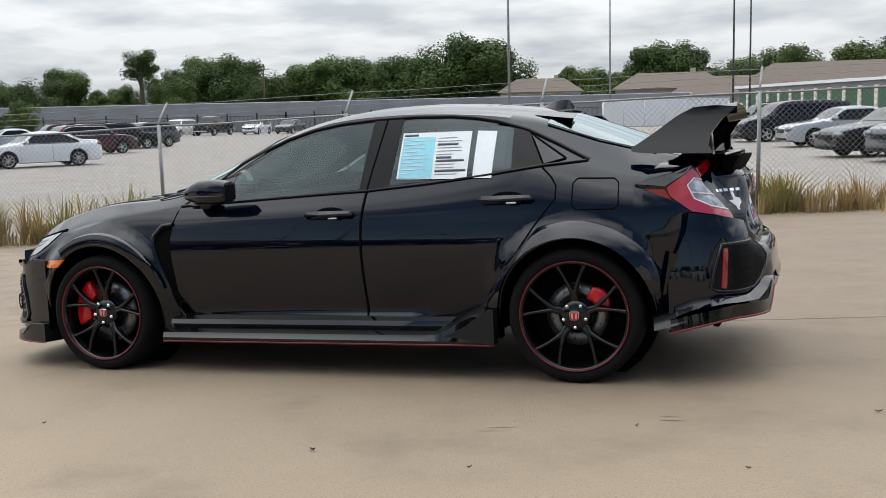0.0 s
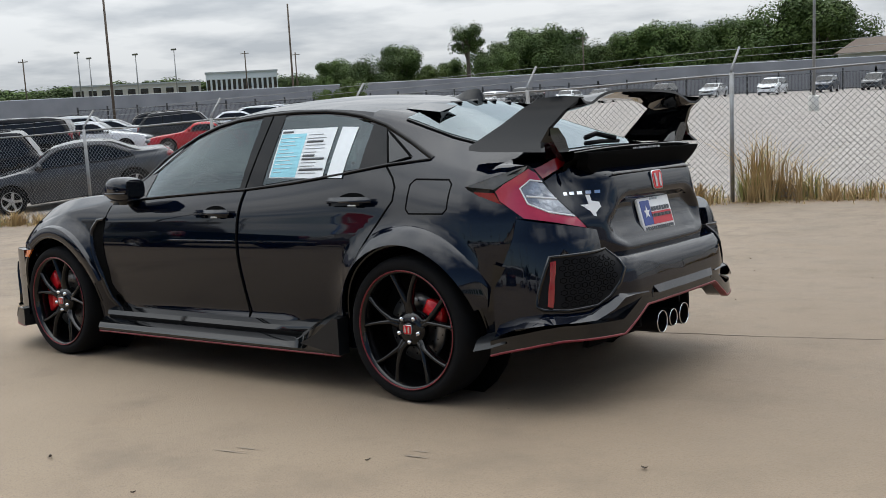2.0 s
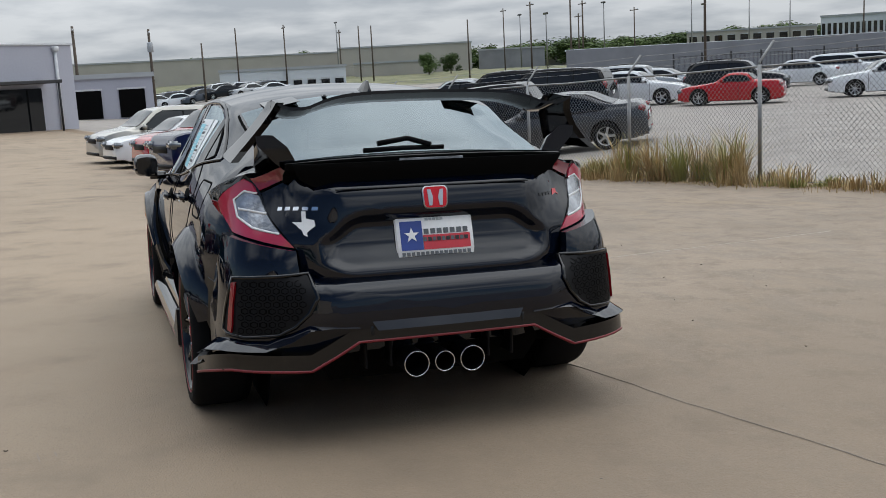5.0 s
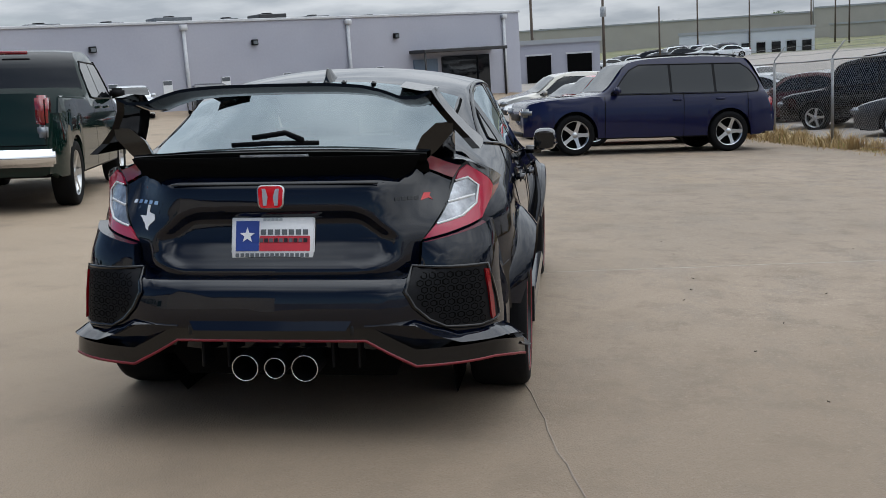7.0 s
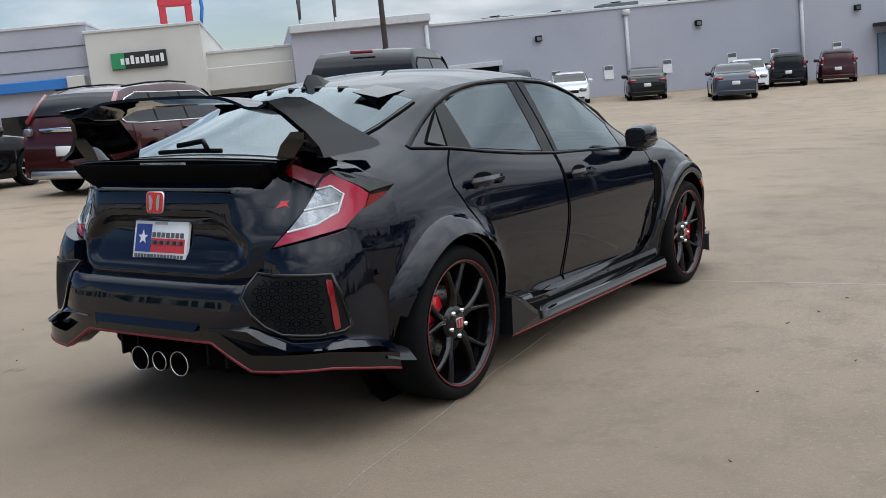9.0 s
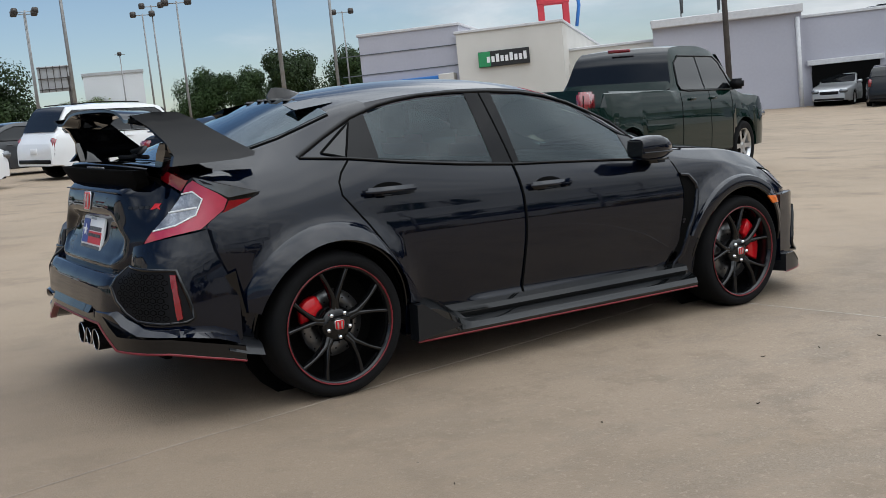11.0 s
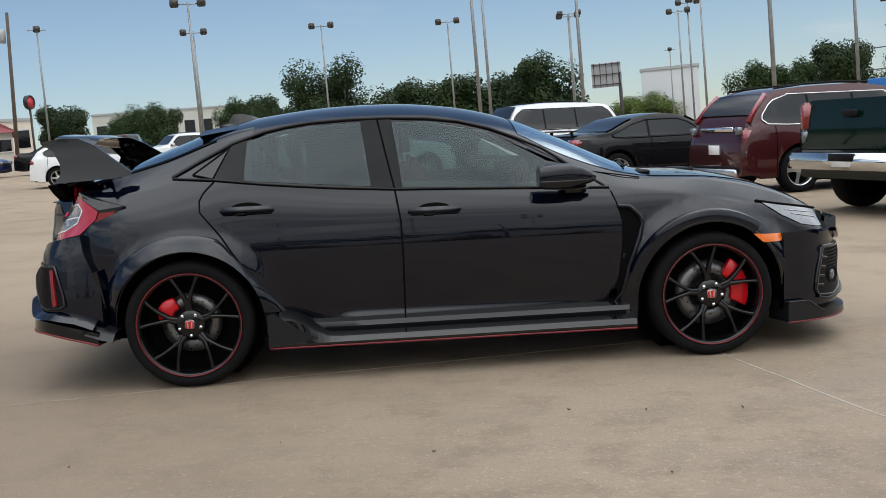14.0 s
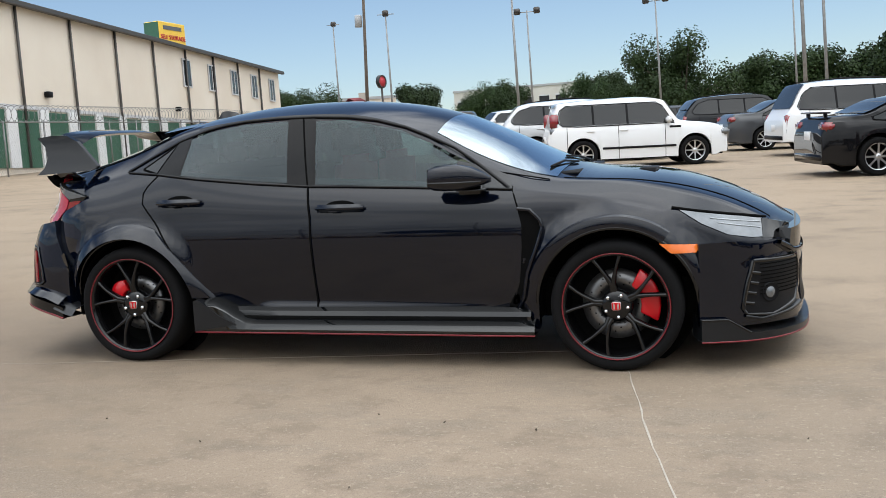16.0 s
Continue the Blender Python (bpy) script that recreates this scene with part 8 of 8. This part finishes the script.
g3, ln = big_block("service_wing", 39.4, 44.6, 4.7, GB, "low pale wing with a deep service drive-through", "wall_pale", set_back=1.0)
part("drive_through", box(4.9, 0.3, 2.4, (2.6, 0.05, 0.3)), "dark", g3, smooth=False)
part("fascia", box(5.2, 0.5, 1.1, (2.6, 0.2, 2.9), 0.03), "wall_pale", g3, smooth=False)
g4, ln = big_block("rental_office", 43.6, 48.8, 6.0, GB, "pale stucco rental office with a black and green sign", "wall_pale", set_back=-1.6)
part("sign_panel", box(2.5, 0.16, 0.75, (2.9, 0.10, 4.25), 0.02), "sign_black", g4, smooth=False)
part("sign_green_end", box(0.6, 0.18, 0.72, (3.85, 0.11, 4.265), 0.02), "sign_green", g4, smooth=False)
for k in range(9):
    part("sign_letter_bar", box(0.15, 0.03, 0.28 + 0.10 * (k % 3 == 0), (1.85 + 0.225 * k, 0.205, 4.46)), "white", g4, smooth=False)
part("doorway", box(1.6, 0.14, 2.4, (1.6, 0.06, 0)), "glass_dark", g4, smooth=False)
g5, ln = big_block("showroom", 48.8, 54.0, 6.5, GB, "pale showroom with a blue fascia stripe", "wall_grey", set_back=-0.8)
part("blue_fascia", box(5.6, 0.3, 0.50, (3.3, 0.2, 3.65), 0.03), "blue_stripe", g5, smooth=False)
part("pier", box(0.8, 0.7, 4.2, (0.7, 0.3, 0), 0.03), "wall_pale", g5, smooth=False)
for k in range(3):
    part("showroom_glass", box(1.5, 0.14, 2.5, (1.9 + 1.7 * k, 0.06, 0.1)), "glass_dark", g5, smooth=False)
for dz in (4.55, 5.55):
    part("reveal", box(6.2, 0.05, 0.05, (3.1, 0.01, dz)), "ink", g5, smooth=False)

# tall red pylon sign behind the wings
px_, py_ = bearing(9, -133.2, 72)
tw = empty("pylon_sign", upright(px_, py_, -38), "tall red pylon sign with a white name board", "sign")
for k in (-1.2, 1.2):
    part("leg", box(0.45, 0.4, 9.0, (k * 0.7, 0, 0), 0.05), "sign_red", tw, smooth=False)
part("red_board", box(2.2, 0.5, 2.6, (0, 0, 7.2), 0.1), "sign_red", tw, smooth=False)
part("white_board", box(2.6, 0.4, 0.55, (0.7, 0.1, 5.3), 0.05), "white", tw, smooth=False)
for k in range(5):
    part("letter_bar", box(0.26, 0.05, 0.36, (-0.7 + 0.35 * k, -0.28, 7.5)), "white", tw, smooth=False)
    part("letter_bar", box(0.3, 0.05, 0.34, (-0.1 + 0.42 * k, -0.13, 5.4)), "ink", tw, smooth=False)
part("blue_arc", tube([(-1.5, 0, 5.6), (-1.75, 0, 7.0), (-1.6, 0, 9.4)], 0.12, 8), "blue_stripe", tw)

# ---- the self-storage building ----
SA, SB = bearing(16, -49.0, 42.6), bearing(16, -64.95, 79)
san = math.degrees(math.atan2(SB[1] - SA[1], SB[0] - SA[0]))
sln = math.hypot(SB[0] - SA[0], SB[1] - SA[1])
sz = 2.25
st = empty("storage_building", Matrix.Translation((SA[0], SA[1], sz)) @ pose(0, 0, 0, 0, 0, san), "cream two-storey self-storage building with green roller doors", "building")
SH = 6.75
part("wall", box(sln + 14, 16, SH + 2.5, (sln / 2 - 7, 8, -2.5)), "wall_cream", st, smooth=False)
bm = bmesh.new()
for v in ((-14.3, -0.35, SH), (sln + 0.3, -0.35, SH), (sln + 0.3, 8, SH + 0.9), (-14.3, 8, SH + 0.9), (sln + 0.3, 16.3, SH), (-14.3, 16.3, SH)):
    bm.verts.new(v)
bm.verts.ensure_lookup_table()
bm.faces.new([bm.verts[i] for i in (0, 1, 2, 3)]); bm.faces.new([bm.verts[i] for i in (3, 2, 4, 5)])
part("roof", bm, "roof_grey", st, smooth=False)
part("gutter", box(sln + 14.6, 0.22, 0.22, (sln / 2 - 7, -0.30, SH - 0.16), 0.02), "gutter", st, smooth=False)
n = 9
for i in range(n):
    s = sln * (i + 0.6) / n - 3.0
    part("downpipe", tube([(s, -0.10, SH), (s, -0.10, 0)], 0.07, 6), "gutter", st)
for i in range(5):
    s = sln * (0.55 + 0.1 * i)
    w = part("window", box(1.0, 0.1, 1.5, (s, -0.02, 4.55)), "glass_dark", st, smooth=False)
    for dx in (-0.55, 0, 0.55):
        part("frame_bar", box(0.07, 0.08, 1.6, (s + dx, -0.06, 4.50)), "coping", w, smooth=False)
    for dz in (4.47, 6.03):
        part("frame_rail", box(1.2, 0.08, 0.08, (s, -0.06, dz)), "coping", w, smooth=False)
for i in range(20):
    s = -11 + (sln + 10) * i / 20
    part("roller_door", box(2.2, 0.08, 2.35, (s, -0.03, 0)), "green_door", st, smooth=False)
    part("pilaster", box(0.75, 0.14, 2.45, (s + 1.55, -0.05, 0)), "white", st, smooth=False)
part("door_header", box(sln + 12, 0.10, 0.16, (sln / 2 - 6, -0.03, 2.42)), "coping", st, smooth=False)
for s in (6.0, 20.0, 34.0):
    part("wall_lamp", box(0.35, 0.25, 0.25, (s, -0.13, 3.0), 0.03), "trim", st)
# roof sign
sg = empty("roof_sign", Matrix.Translation((*bearing(16, -59.55, 63), rise(16, 7.25, 63))) @ pose(0, 0, 0, 0, 0, san - 12) @ Matrix.Scale(0.80, 4), "yellow roof sign lettered SELF STORAGE in red", "sign")
part("sign_box", box(3.2, 1.3, 2.0, (0, 0.6, 0), 0.04), "sign_yellow", sg, smooth=False)
part("side_face", box(0.06, 1.2, 1.9, (-1.62, 0.6, 0.05)), "green_door", sg, smooth=False)
part("upper_bar", box(2.2, 0.04, 0.28, (0, -0.07, 1.45)), "ink", sg, smooth=False)
fc = bpy.data.curves.new("sign_text", "FONT")
fc.body, fc.size, fc.align_x, fc.extrude = "SELF STORAGE", 0.46, "CENTER", 0.02
fc.materials.append(M["sign_red"])
ft = new("sign_text", fc)
ft.parent = sg
ft.matrix_basis = pose(0, -0.09, 0.75, 90, 0, 0)
part("lower_bar", box(2.4, 0.04, 0.16, (0, -0.07, 0.3)), "sign_red", sg, smooth=False)


def razor_fence(a, b, height, label):
    (x0, y0), (x1, y1) = a, b
    ln = math.hypot(x1 - x0, y1 - y0)
    root = empty("razor_wire_fence", Matrix(), label, "fence")
    n = int(ln / 3)
    for i in range(n + 1):
        x, y = lerp(x0, x1, i / n), lerp(y0, y1, i / n)
        part("post", tube([(x, y, ground_z(x, y) - 0.1), (x, y, ground_z(x, y) + height)], 0.035, 6), "galv", root)
    pts = []
    turns = int(ln / 0.45)
    for i in range(turns * 10):
        f = i / (turns * 10)
        x, y = lerp(x0, x1, f), lerp(y0, y1, f)
        a_ = 2 * math.pi * i / 10
        pts.append((x + 0.32 * math.sin(a_) * (y1 - y0) / ln, y - 0.32 * math.sin(a_) * (x1 - x0) / ln, ground_z(x, y) + height + 0.3 + 0.34 * math.cos(a_)))
    part("razor_coil", tube(pts, 0.012, 3), "galv", root)
    part("top_rail", tube([(x0, y0, ground_z(x0, y0) + height), (x1, y1, ground_z(x1, y1) + height)], 0.03, 5), "galv", root)
    verts, faces = [], []
    m = int(ln / 0.16)
    for d in (1, -1):
        for i in range(m):
            xa, ya, xb, yb = lerp(x0, x1, i / m), lerp(y0, y1, i / m), lerp(x0, x1, (i + 10 * d) / m), lerp(y0, y1, (i + 10 * d) / m)
            k = len(verts)
            za = ground_z(xa, ya)
            verts += [(xa, ya, za), (xa, ya, za + 0.008), (xb, yb, za + height), (xb, yb, za + height - 0.008)]
            faces.append((k, k + 1, k + 2, k + 3))
    me = bpy.data.meshes.new("chain_link_mesh")
    me.from_pydata(verts, [], faces)
    me.materials.append(M["galv"])
    o = new("chain_link_mesh", me)
    o.parent = root
    o["kind"] = "stuff"


razor_fence(bearing(16, -46, 37), bearing(16, -65.5, 84), 2.1, "chain-link fence topped with a razor-wire coil")

# ---- poles ----
light_pole(*bearing(0, 105.75, 54), 11.0, label="slim grey lot light pole on a concrete base")
light_pole(*bearing(0, 100.25, 80), 12.5, label="slim grey lot light pole on a concrete base")
light_pole(*bearing(0, 93.8, 70), 11.5, heads=0, material="pole_dark", label="slim dark pole in the fenced lot", base=False)
light_pole(*bearing(0, 92.95, 76), 12.0, heads=0, material="pole_dark", label="slim dark pole in the fenced lot", base=False)
utility_pole(*bearing(1.5, 144.9, 112), 14.0, crossarm=False, label="tall dark timber pole in the lot")
utility_pole(*bearing(1.5, 135.5, 140), rise(1.5, 5.1, 140) + 0.5, crossarm=False, label="tall dark timber pole in the lot")
utility_pole(*bearing(0, 119.1, 170), rise(0, 2.8, 170), label="timber utility pole among the trees")
for az, el, d, arm in ((155.1, 3.1, 150, 1), (152.9, 3.4, 140, 0), (152.3, 3.0, 150, 1), (138.3, 2.3, 200, 1), (135.6, 2.1, 205, 1), (158.6, 2.3, 170, 0), (163.9, 2.2, 180, 0), (164.6, 2.2, 185, 0)):
    utility_pole(*bearing(3.5, az + 0.38, d), rise(3.5, el, d) + 1.0, crossarm=bool(arm), label="far timber utility pole on the skyline")
for az, el, d in ((146.8, 2.5, 220), (146.2, 2.2, 240), (151.4, 2.6, 230), (154.4, 2.3, 190), (143.9, 2.3, 230), (141.9, 2.5, 240), (155.9, 2.2, 230), (165.9, 2.3, 230)):
    light_pole(*bearing(3.5, az + 0.38, d), rise(3.5, el, d) + 1.0, heads=4, rad=0.16, label="far floodlight mast on the skyline", base=False, group="floodlight masts")
utility_pole(*bearing(6, -178.9, 90), rise(6, 3.1, 90) + 1.0, label="timber utility pole behind the grey building")
utility_pole(*bearing(6, 177.3, 95), rise(6, 2.95, 95) + 1.0, transformer=True, label="timber utility pole with a transformer")
for az, d in ((174.5, 120), (172.6, 140), (170.0, 150), (167.0, 160), (158.0, 170), (154.0, 150), (151.0, 160)):
    utility_pole(*bearing(6, az, d), rise(6, 2.4 + 0.5 * math.sin(az), d) + 1.0, crossarm=d > 145, label="far utility pole behind the lots", rad=0.12)
light_pole(*bearing(9, -144.1, 34), 9.0, heads=0, material="pole_dark", label="dark square lot pole", base=False, rad=0.10)
for az in (-139.6, -141.5):
    fx, fy = bearing(9, az, 88)
    fl = empty("flagpole", upright(fx, fy), "thin flagpole with a furled striped banner", "flagpole", "flagpoles")
    part("pole", tube([(0, 0, 0), (0, 0, 11)], 0.06, 6), "galv", fl)
    part("furled_banner", tube([(0, 0.12, 6.6), (0.05, 0.16, 8.0), (0, 0.14, 10.4)], 0.16, 7, radii=[0.10, 0.17, 0.12]), "ink", fl)
LP = "tall lot light pole with twin floodlight heads"
for t, az, el, d, hd in ((12.5, -89.04, 7.9, 68, 2), (12.5, -95.95, 7.55, 70, 2), (12.5, -102.5, 7.2, 72, 2), (12.5, -108.3, 6.8, 74, 2), (12.5, -109.8, 7.3, 60, 2), (12.5, -118.8, 6.1, 76, 2), (14.5, -80.0, 9.5, 50, 2), (14.5, -80.3, 8.0, 66, 2), (14.5, -72.5, 8.5, 68, 1), (14.5, -100.7, 7.4, 72, 2), (14.5, -107.0, 7.3, 74, 2)):
    x, y = bearing(t, az, d)
    light_pole(x, y, rise(t, el, d) + 0.1 - ground_z(x, y), heads=hd, label=LP, turn=az + 90)
for t, az, d in ((12.5, -98.1, 46), (12.5, -103.7, 48), (12.5, -114.1, 40), (12.5, -117.6, 52), (14.5, -95.9, 55)):
    light_pole(*bearing(t, az, d), 10.0, heads=0, label="slim lot pole rising out of view", base=False, material="galv", rad=0.09)
light_pole(*bearing(12.5, -107.3, 110), rise(12.5, 5.0, 110) - 1.5, heads=1, label="street lamp beyond the lot", base=False)
x, y = bearing(14.5, -70.9, 75)
utility_pole(x, y, rise(14.5, 9.4, 75) - ground_z(x, y), lean=-2.5, crossarm=False, transformer=True, label="leaning timber utility pole with a transformer")
x, y = bearing(14.5, -69.3, 85)
light_pole(x, y, rise(14.5, 8.2, 85) - ground_z(x, y), heads=1, label="slim street lamp by the storage building", base=False)
# round roadside sign, billboard and red-roofed hut
x, y = bearing(14.5, -71.8, 78)
rs = empty("roadside_sign", upright(x, y, 72), "round red and dark roadside sign on a pole", "sign")
part("pole", tube([(0, 0, 0), (0, 0, 4.7)], 0.08, 8), "pole_dark", rs)
part("disc", lathe([(0.01, -0.1), (0.40, -0.1), (0.40, 0.1), (0.01, 0.1)], 20), "sign_red", rs, m=pose(0, 0, 4.7))
part("dark_ring", lathe([(0.40, -0.14), (0.5, -0.14), (0.5, 0.14), (0.40, 0.14)], 20, closed=True), "sign_black", rs, m=pose(0, 0, 4.7))
x, y = bearing(12.5, -103.9, 105)
bb = empty("billboard", upright(x, y, -14), "grey framed billboard seen from behind on a steel post", "billboard")
part("post", tube([(-1.3, 0, 0), (-1.3, 0, 7.0)], 0.18, 8), "pole_dark", bb)
part("frame", box(2.9, 0.3, 2.4, (0, 0, 5.6), 0.03), "roof_grey", bb, smooth=False)
for k in range(5):
    part("rib", box(0.07, 0.12, 2.4, (-1.2 + 0.6 * k, 0.2, 5.6)), "pole_dark", bb, smooth=False)
for dz in (5.8, 6.8, 7.8):
    part("stringer", box(2.9, 0.1, 0.08, (0, 0.28, dz)), "pole_dark", bb, smooth=False)
house(14.5, -69.8, 120, 4.6, 4.6, 1.7, "small hut with a red pyramid roof", "wall_pale", base=3.4, roofm="roof_red")
block("motel", 14.5, -72, -62, 135, 2.4, 4.0, "low cream building beyond the lot", "wall_cream", bays=10, group="buildings beyond the lot")
block("shop_row", 14.5, -84, -75, 190, 2.2, 4.0, "pale row of shops beyond the trees", "wall_pale", bays=10, group="buildings beyond the lot")
block("warehouse", 12.5, -108.5, -105.5, 140, 2.6, 3.9, "pale flat building behind the red oaks", "far_white", bays=0, group="buildings beyond the lot")
block("warehouse", 12.5, -98, -84, 220, 2.0, 3.2, "pale low building behind the oaks", "far_tan", bays=8, group="buildings beyond the lot")

# oaks on the -y side: stand, bearing, top elevation, distance, kind, width
for t, az, el, d, kd, wd in ((12.5, -89.4, 6.2, 92, "wide", 0.95), (12.5, -100.6, 5.5, 98, "round", 0.85), (12.5, -93.2, 4.7, 118, "round", 1.0), (12.5, -96.0, 4.8, 120, "oak", 1.1), (12.5, -98.0, 4.6, 122, "round", 1.0), (12.5, -111.4, 3.85, 125, "round", 0.9), (12.5, -115.7, 4.6, 100, "oak", 0.9), (12.5, -113.8, 3.7, 120, "round", 0.8), (12.5, -119.1, 4.35, 110, "round", 0.8), (12.5, -106.2, 3.4, 140, "light", 1.3), (12.5, -104.8, 3.2, 145, "light", 1.2),
                             (14.5, -84.2, 4.6, 130, "oak", 0.9), (14.5, -82.3, 4.5, 132, "round", 0.8), (14.5, -78.1, 4.5, 120, "round", 0.9), (14.5, -76.4, 4.4, 124, "wide", 0.8), (14.5, -73.2, 4.8, 110, "oak", 1.0), (14.5, -67.0, 5.0, 130, "wide", 0.9), (14.5, -65.5, 4.9, 132, "round", 0.8), (12.5, -84.8, 4.1, 110, "round", 0.7)):
    x, y = bearing(t, az, d)
    tree(kd, x, y, rise(t, el, d) + 0.3 - ground_z(x, y), "broad dark green live oak at the edge of the lot", "oaks beyond the lot", wd)

# ---- slab joints and litter on the lot ----


def slab_joint(points, width, seed, material="joint"):
    """A shallow tarred groove between two slabs, slightly crooked."""
    r = random.Random(seed)
    pts = []
    for (a, b), (c, d) in zip(points, points[1:]):
        n = max(2, int(math.hypot(c - a, d - b) / 0.12))
        pts += [(lerp(a, c, k / n) + r.gauss(0, 0.004), lerp(b, d, k / n) + r.gauss(0, 0.004)) for k in range(n)]
    rws = []
    for i, (x, y) in enumerate(pts):
        p, q = pts[max(0, i - 3)], pts[min(len(pts) - 1, i + 3)]
        d = math.hypot(q[0] - p[0], q[1] - p[1])
        w = width * r.uniform(0.35, 1.0) / 2
        nx, ny = -(q[1] - p[1]) / d * w, (q[0] - p[0]) / d * w
        z = ground_z(x, y)
        rws.append([(x + nx, y + ny, z + 0.001), (x + nx * .5, y + ny * .5, z + 0.004), (x - nx * .5, y - ny * .5, z + 0.004), (x - nx, y - ny, z + 0.001)])
    ob = part("slab_joint", grid(rws), material)
    return tagged(ob, "narrow dark joint between concrete slabs", "joint", kind="structure")


M["joint"] = mat("joint_filler", (0.205, 0.166, 0.132), rough=0.9, vary=0.3, fine=40.0, second=(0.26, 0.212, 0.166))
M["joint_pale"] = mat("pale_joint_filler", (0.46, 0.41, 0.35), rough=0.9, vary=0.2, fine=40.0)
M["dead_leaf"] = mat("dead_leaf", (0.05, 0.035, 0.022), rough=0.8, vary=0.3, fine=30.0)
slab_joint([(-1.33, 0.43), (0.82, 0.79), (2.25, 1.035), (2.86, 1.17), (4.6, 1.46)], 0.010, 2)
slab_joint([(-1.33, 0.45), (-1.54, 1.67), (-1.72, 2.54), (-2.3, 5.6)], 0.010, 3, "joint_pale")
r_ = random.Random(23)
LITTER = [(0.59, -2.17, 1.3), (2.66, -1.25, 1.2), (-.83, -2.0, .8), (1.26, -2.27, .7), (2.2, -2.1, .7), (1.75, -1.62, .8)]
for k in range(22):
    LITTER.append((r_.uniform(-3.0, 4.2), r_.uniform(1.6, 4.4), r_.uniform(0.4, 0.9)))
for k in range(6):
    LITTER.append((r_.uniform(-2.0, 4.2), r_.uniform(-3.6, -1.3), r_.uniform(0.3, 0.6)))
for x, y, big_ in LITTER:
    ln = 0.013 * big_
    rws = [[(ln * (u - .5) * 2, ln * .45 * math.sin(math.pi * (0.08 + u * .84)) * v, 0.004 + 0.005 * big_ * (u - .4) ** 2 * 4 + 0.004 * v * v) for v in (-1, 0, 1)] for u in (0, .25, .5, .75, 1)]
    lf = part("dead_leaf", grid(rws), "dead_leaf", m=seat(x, y, r_.uniform(0, 360)))
    tagged(lf, "small curled dead leaf lying on the concrete", "leaf", "leaf litter")
for x, y, a, n in ((1.27, -1.78, 8, 2), (1.88, -1.50, 4, 2), (-1.04, -1.22, 40, 1)):
    for k in range(n):
        ln = r_.uniform(0.04, 0.09)
        rws = [[(ln * (u - .5) * 2, 0.004 * math.sin(math.pi * (0.05 + .9 * u)) * v, 0.003) for v in (-1, 1)] for u in (0, .2, .4, .6, .8, 1)]
        sc = part("scuff_mark", grid(rws), "joint", m=seat(x + r_.uniform(-.1, .1), y + 0.06 * k, a + r_.uniform(-8, 8)))
        tagged(sc, "short dark scrape in the concrete", "scrape", "scrapes in the concrete", kind="structure")

# an added plain wall, never in view, that closes the lot towards +x
part_wall = part("wall_east", box(0.4, 84, 6.0, (46, 4, ground_z(46, 4) - 1.5)), "wall_grey", smooth=False)
tagged(part_wall, "plain grey wall added out of view on the +x side of the lot", "wall", kind="structure")
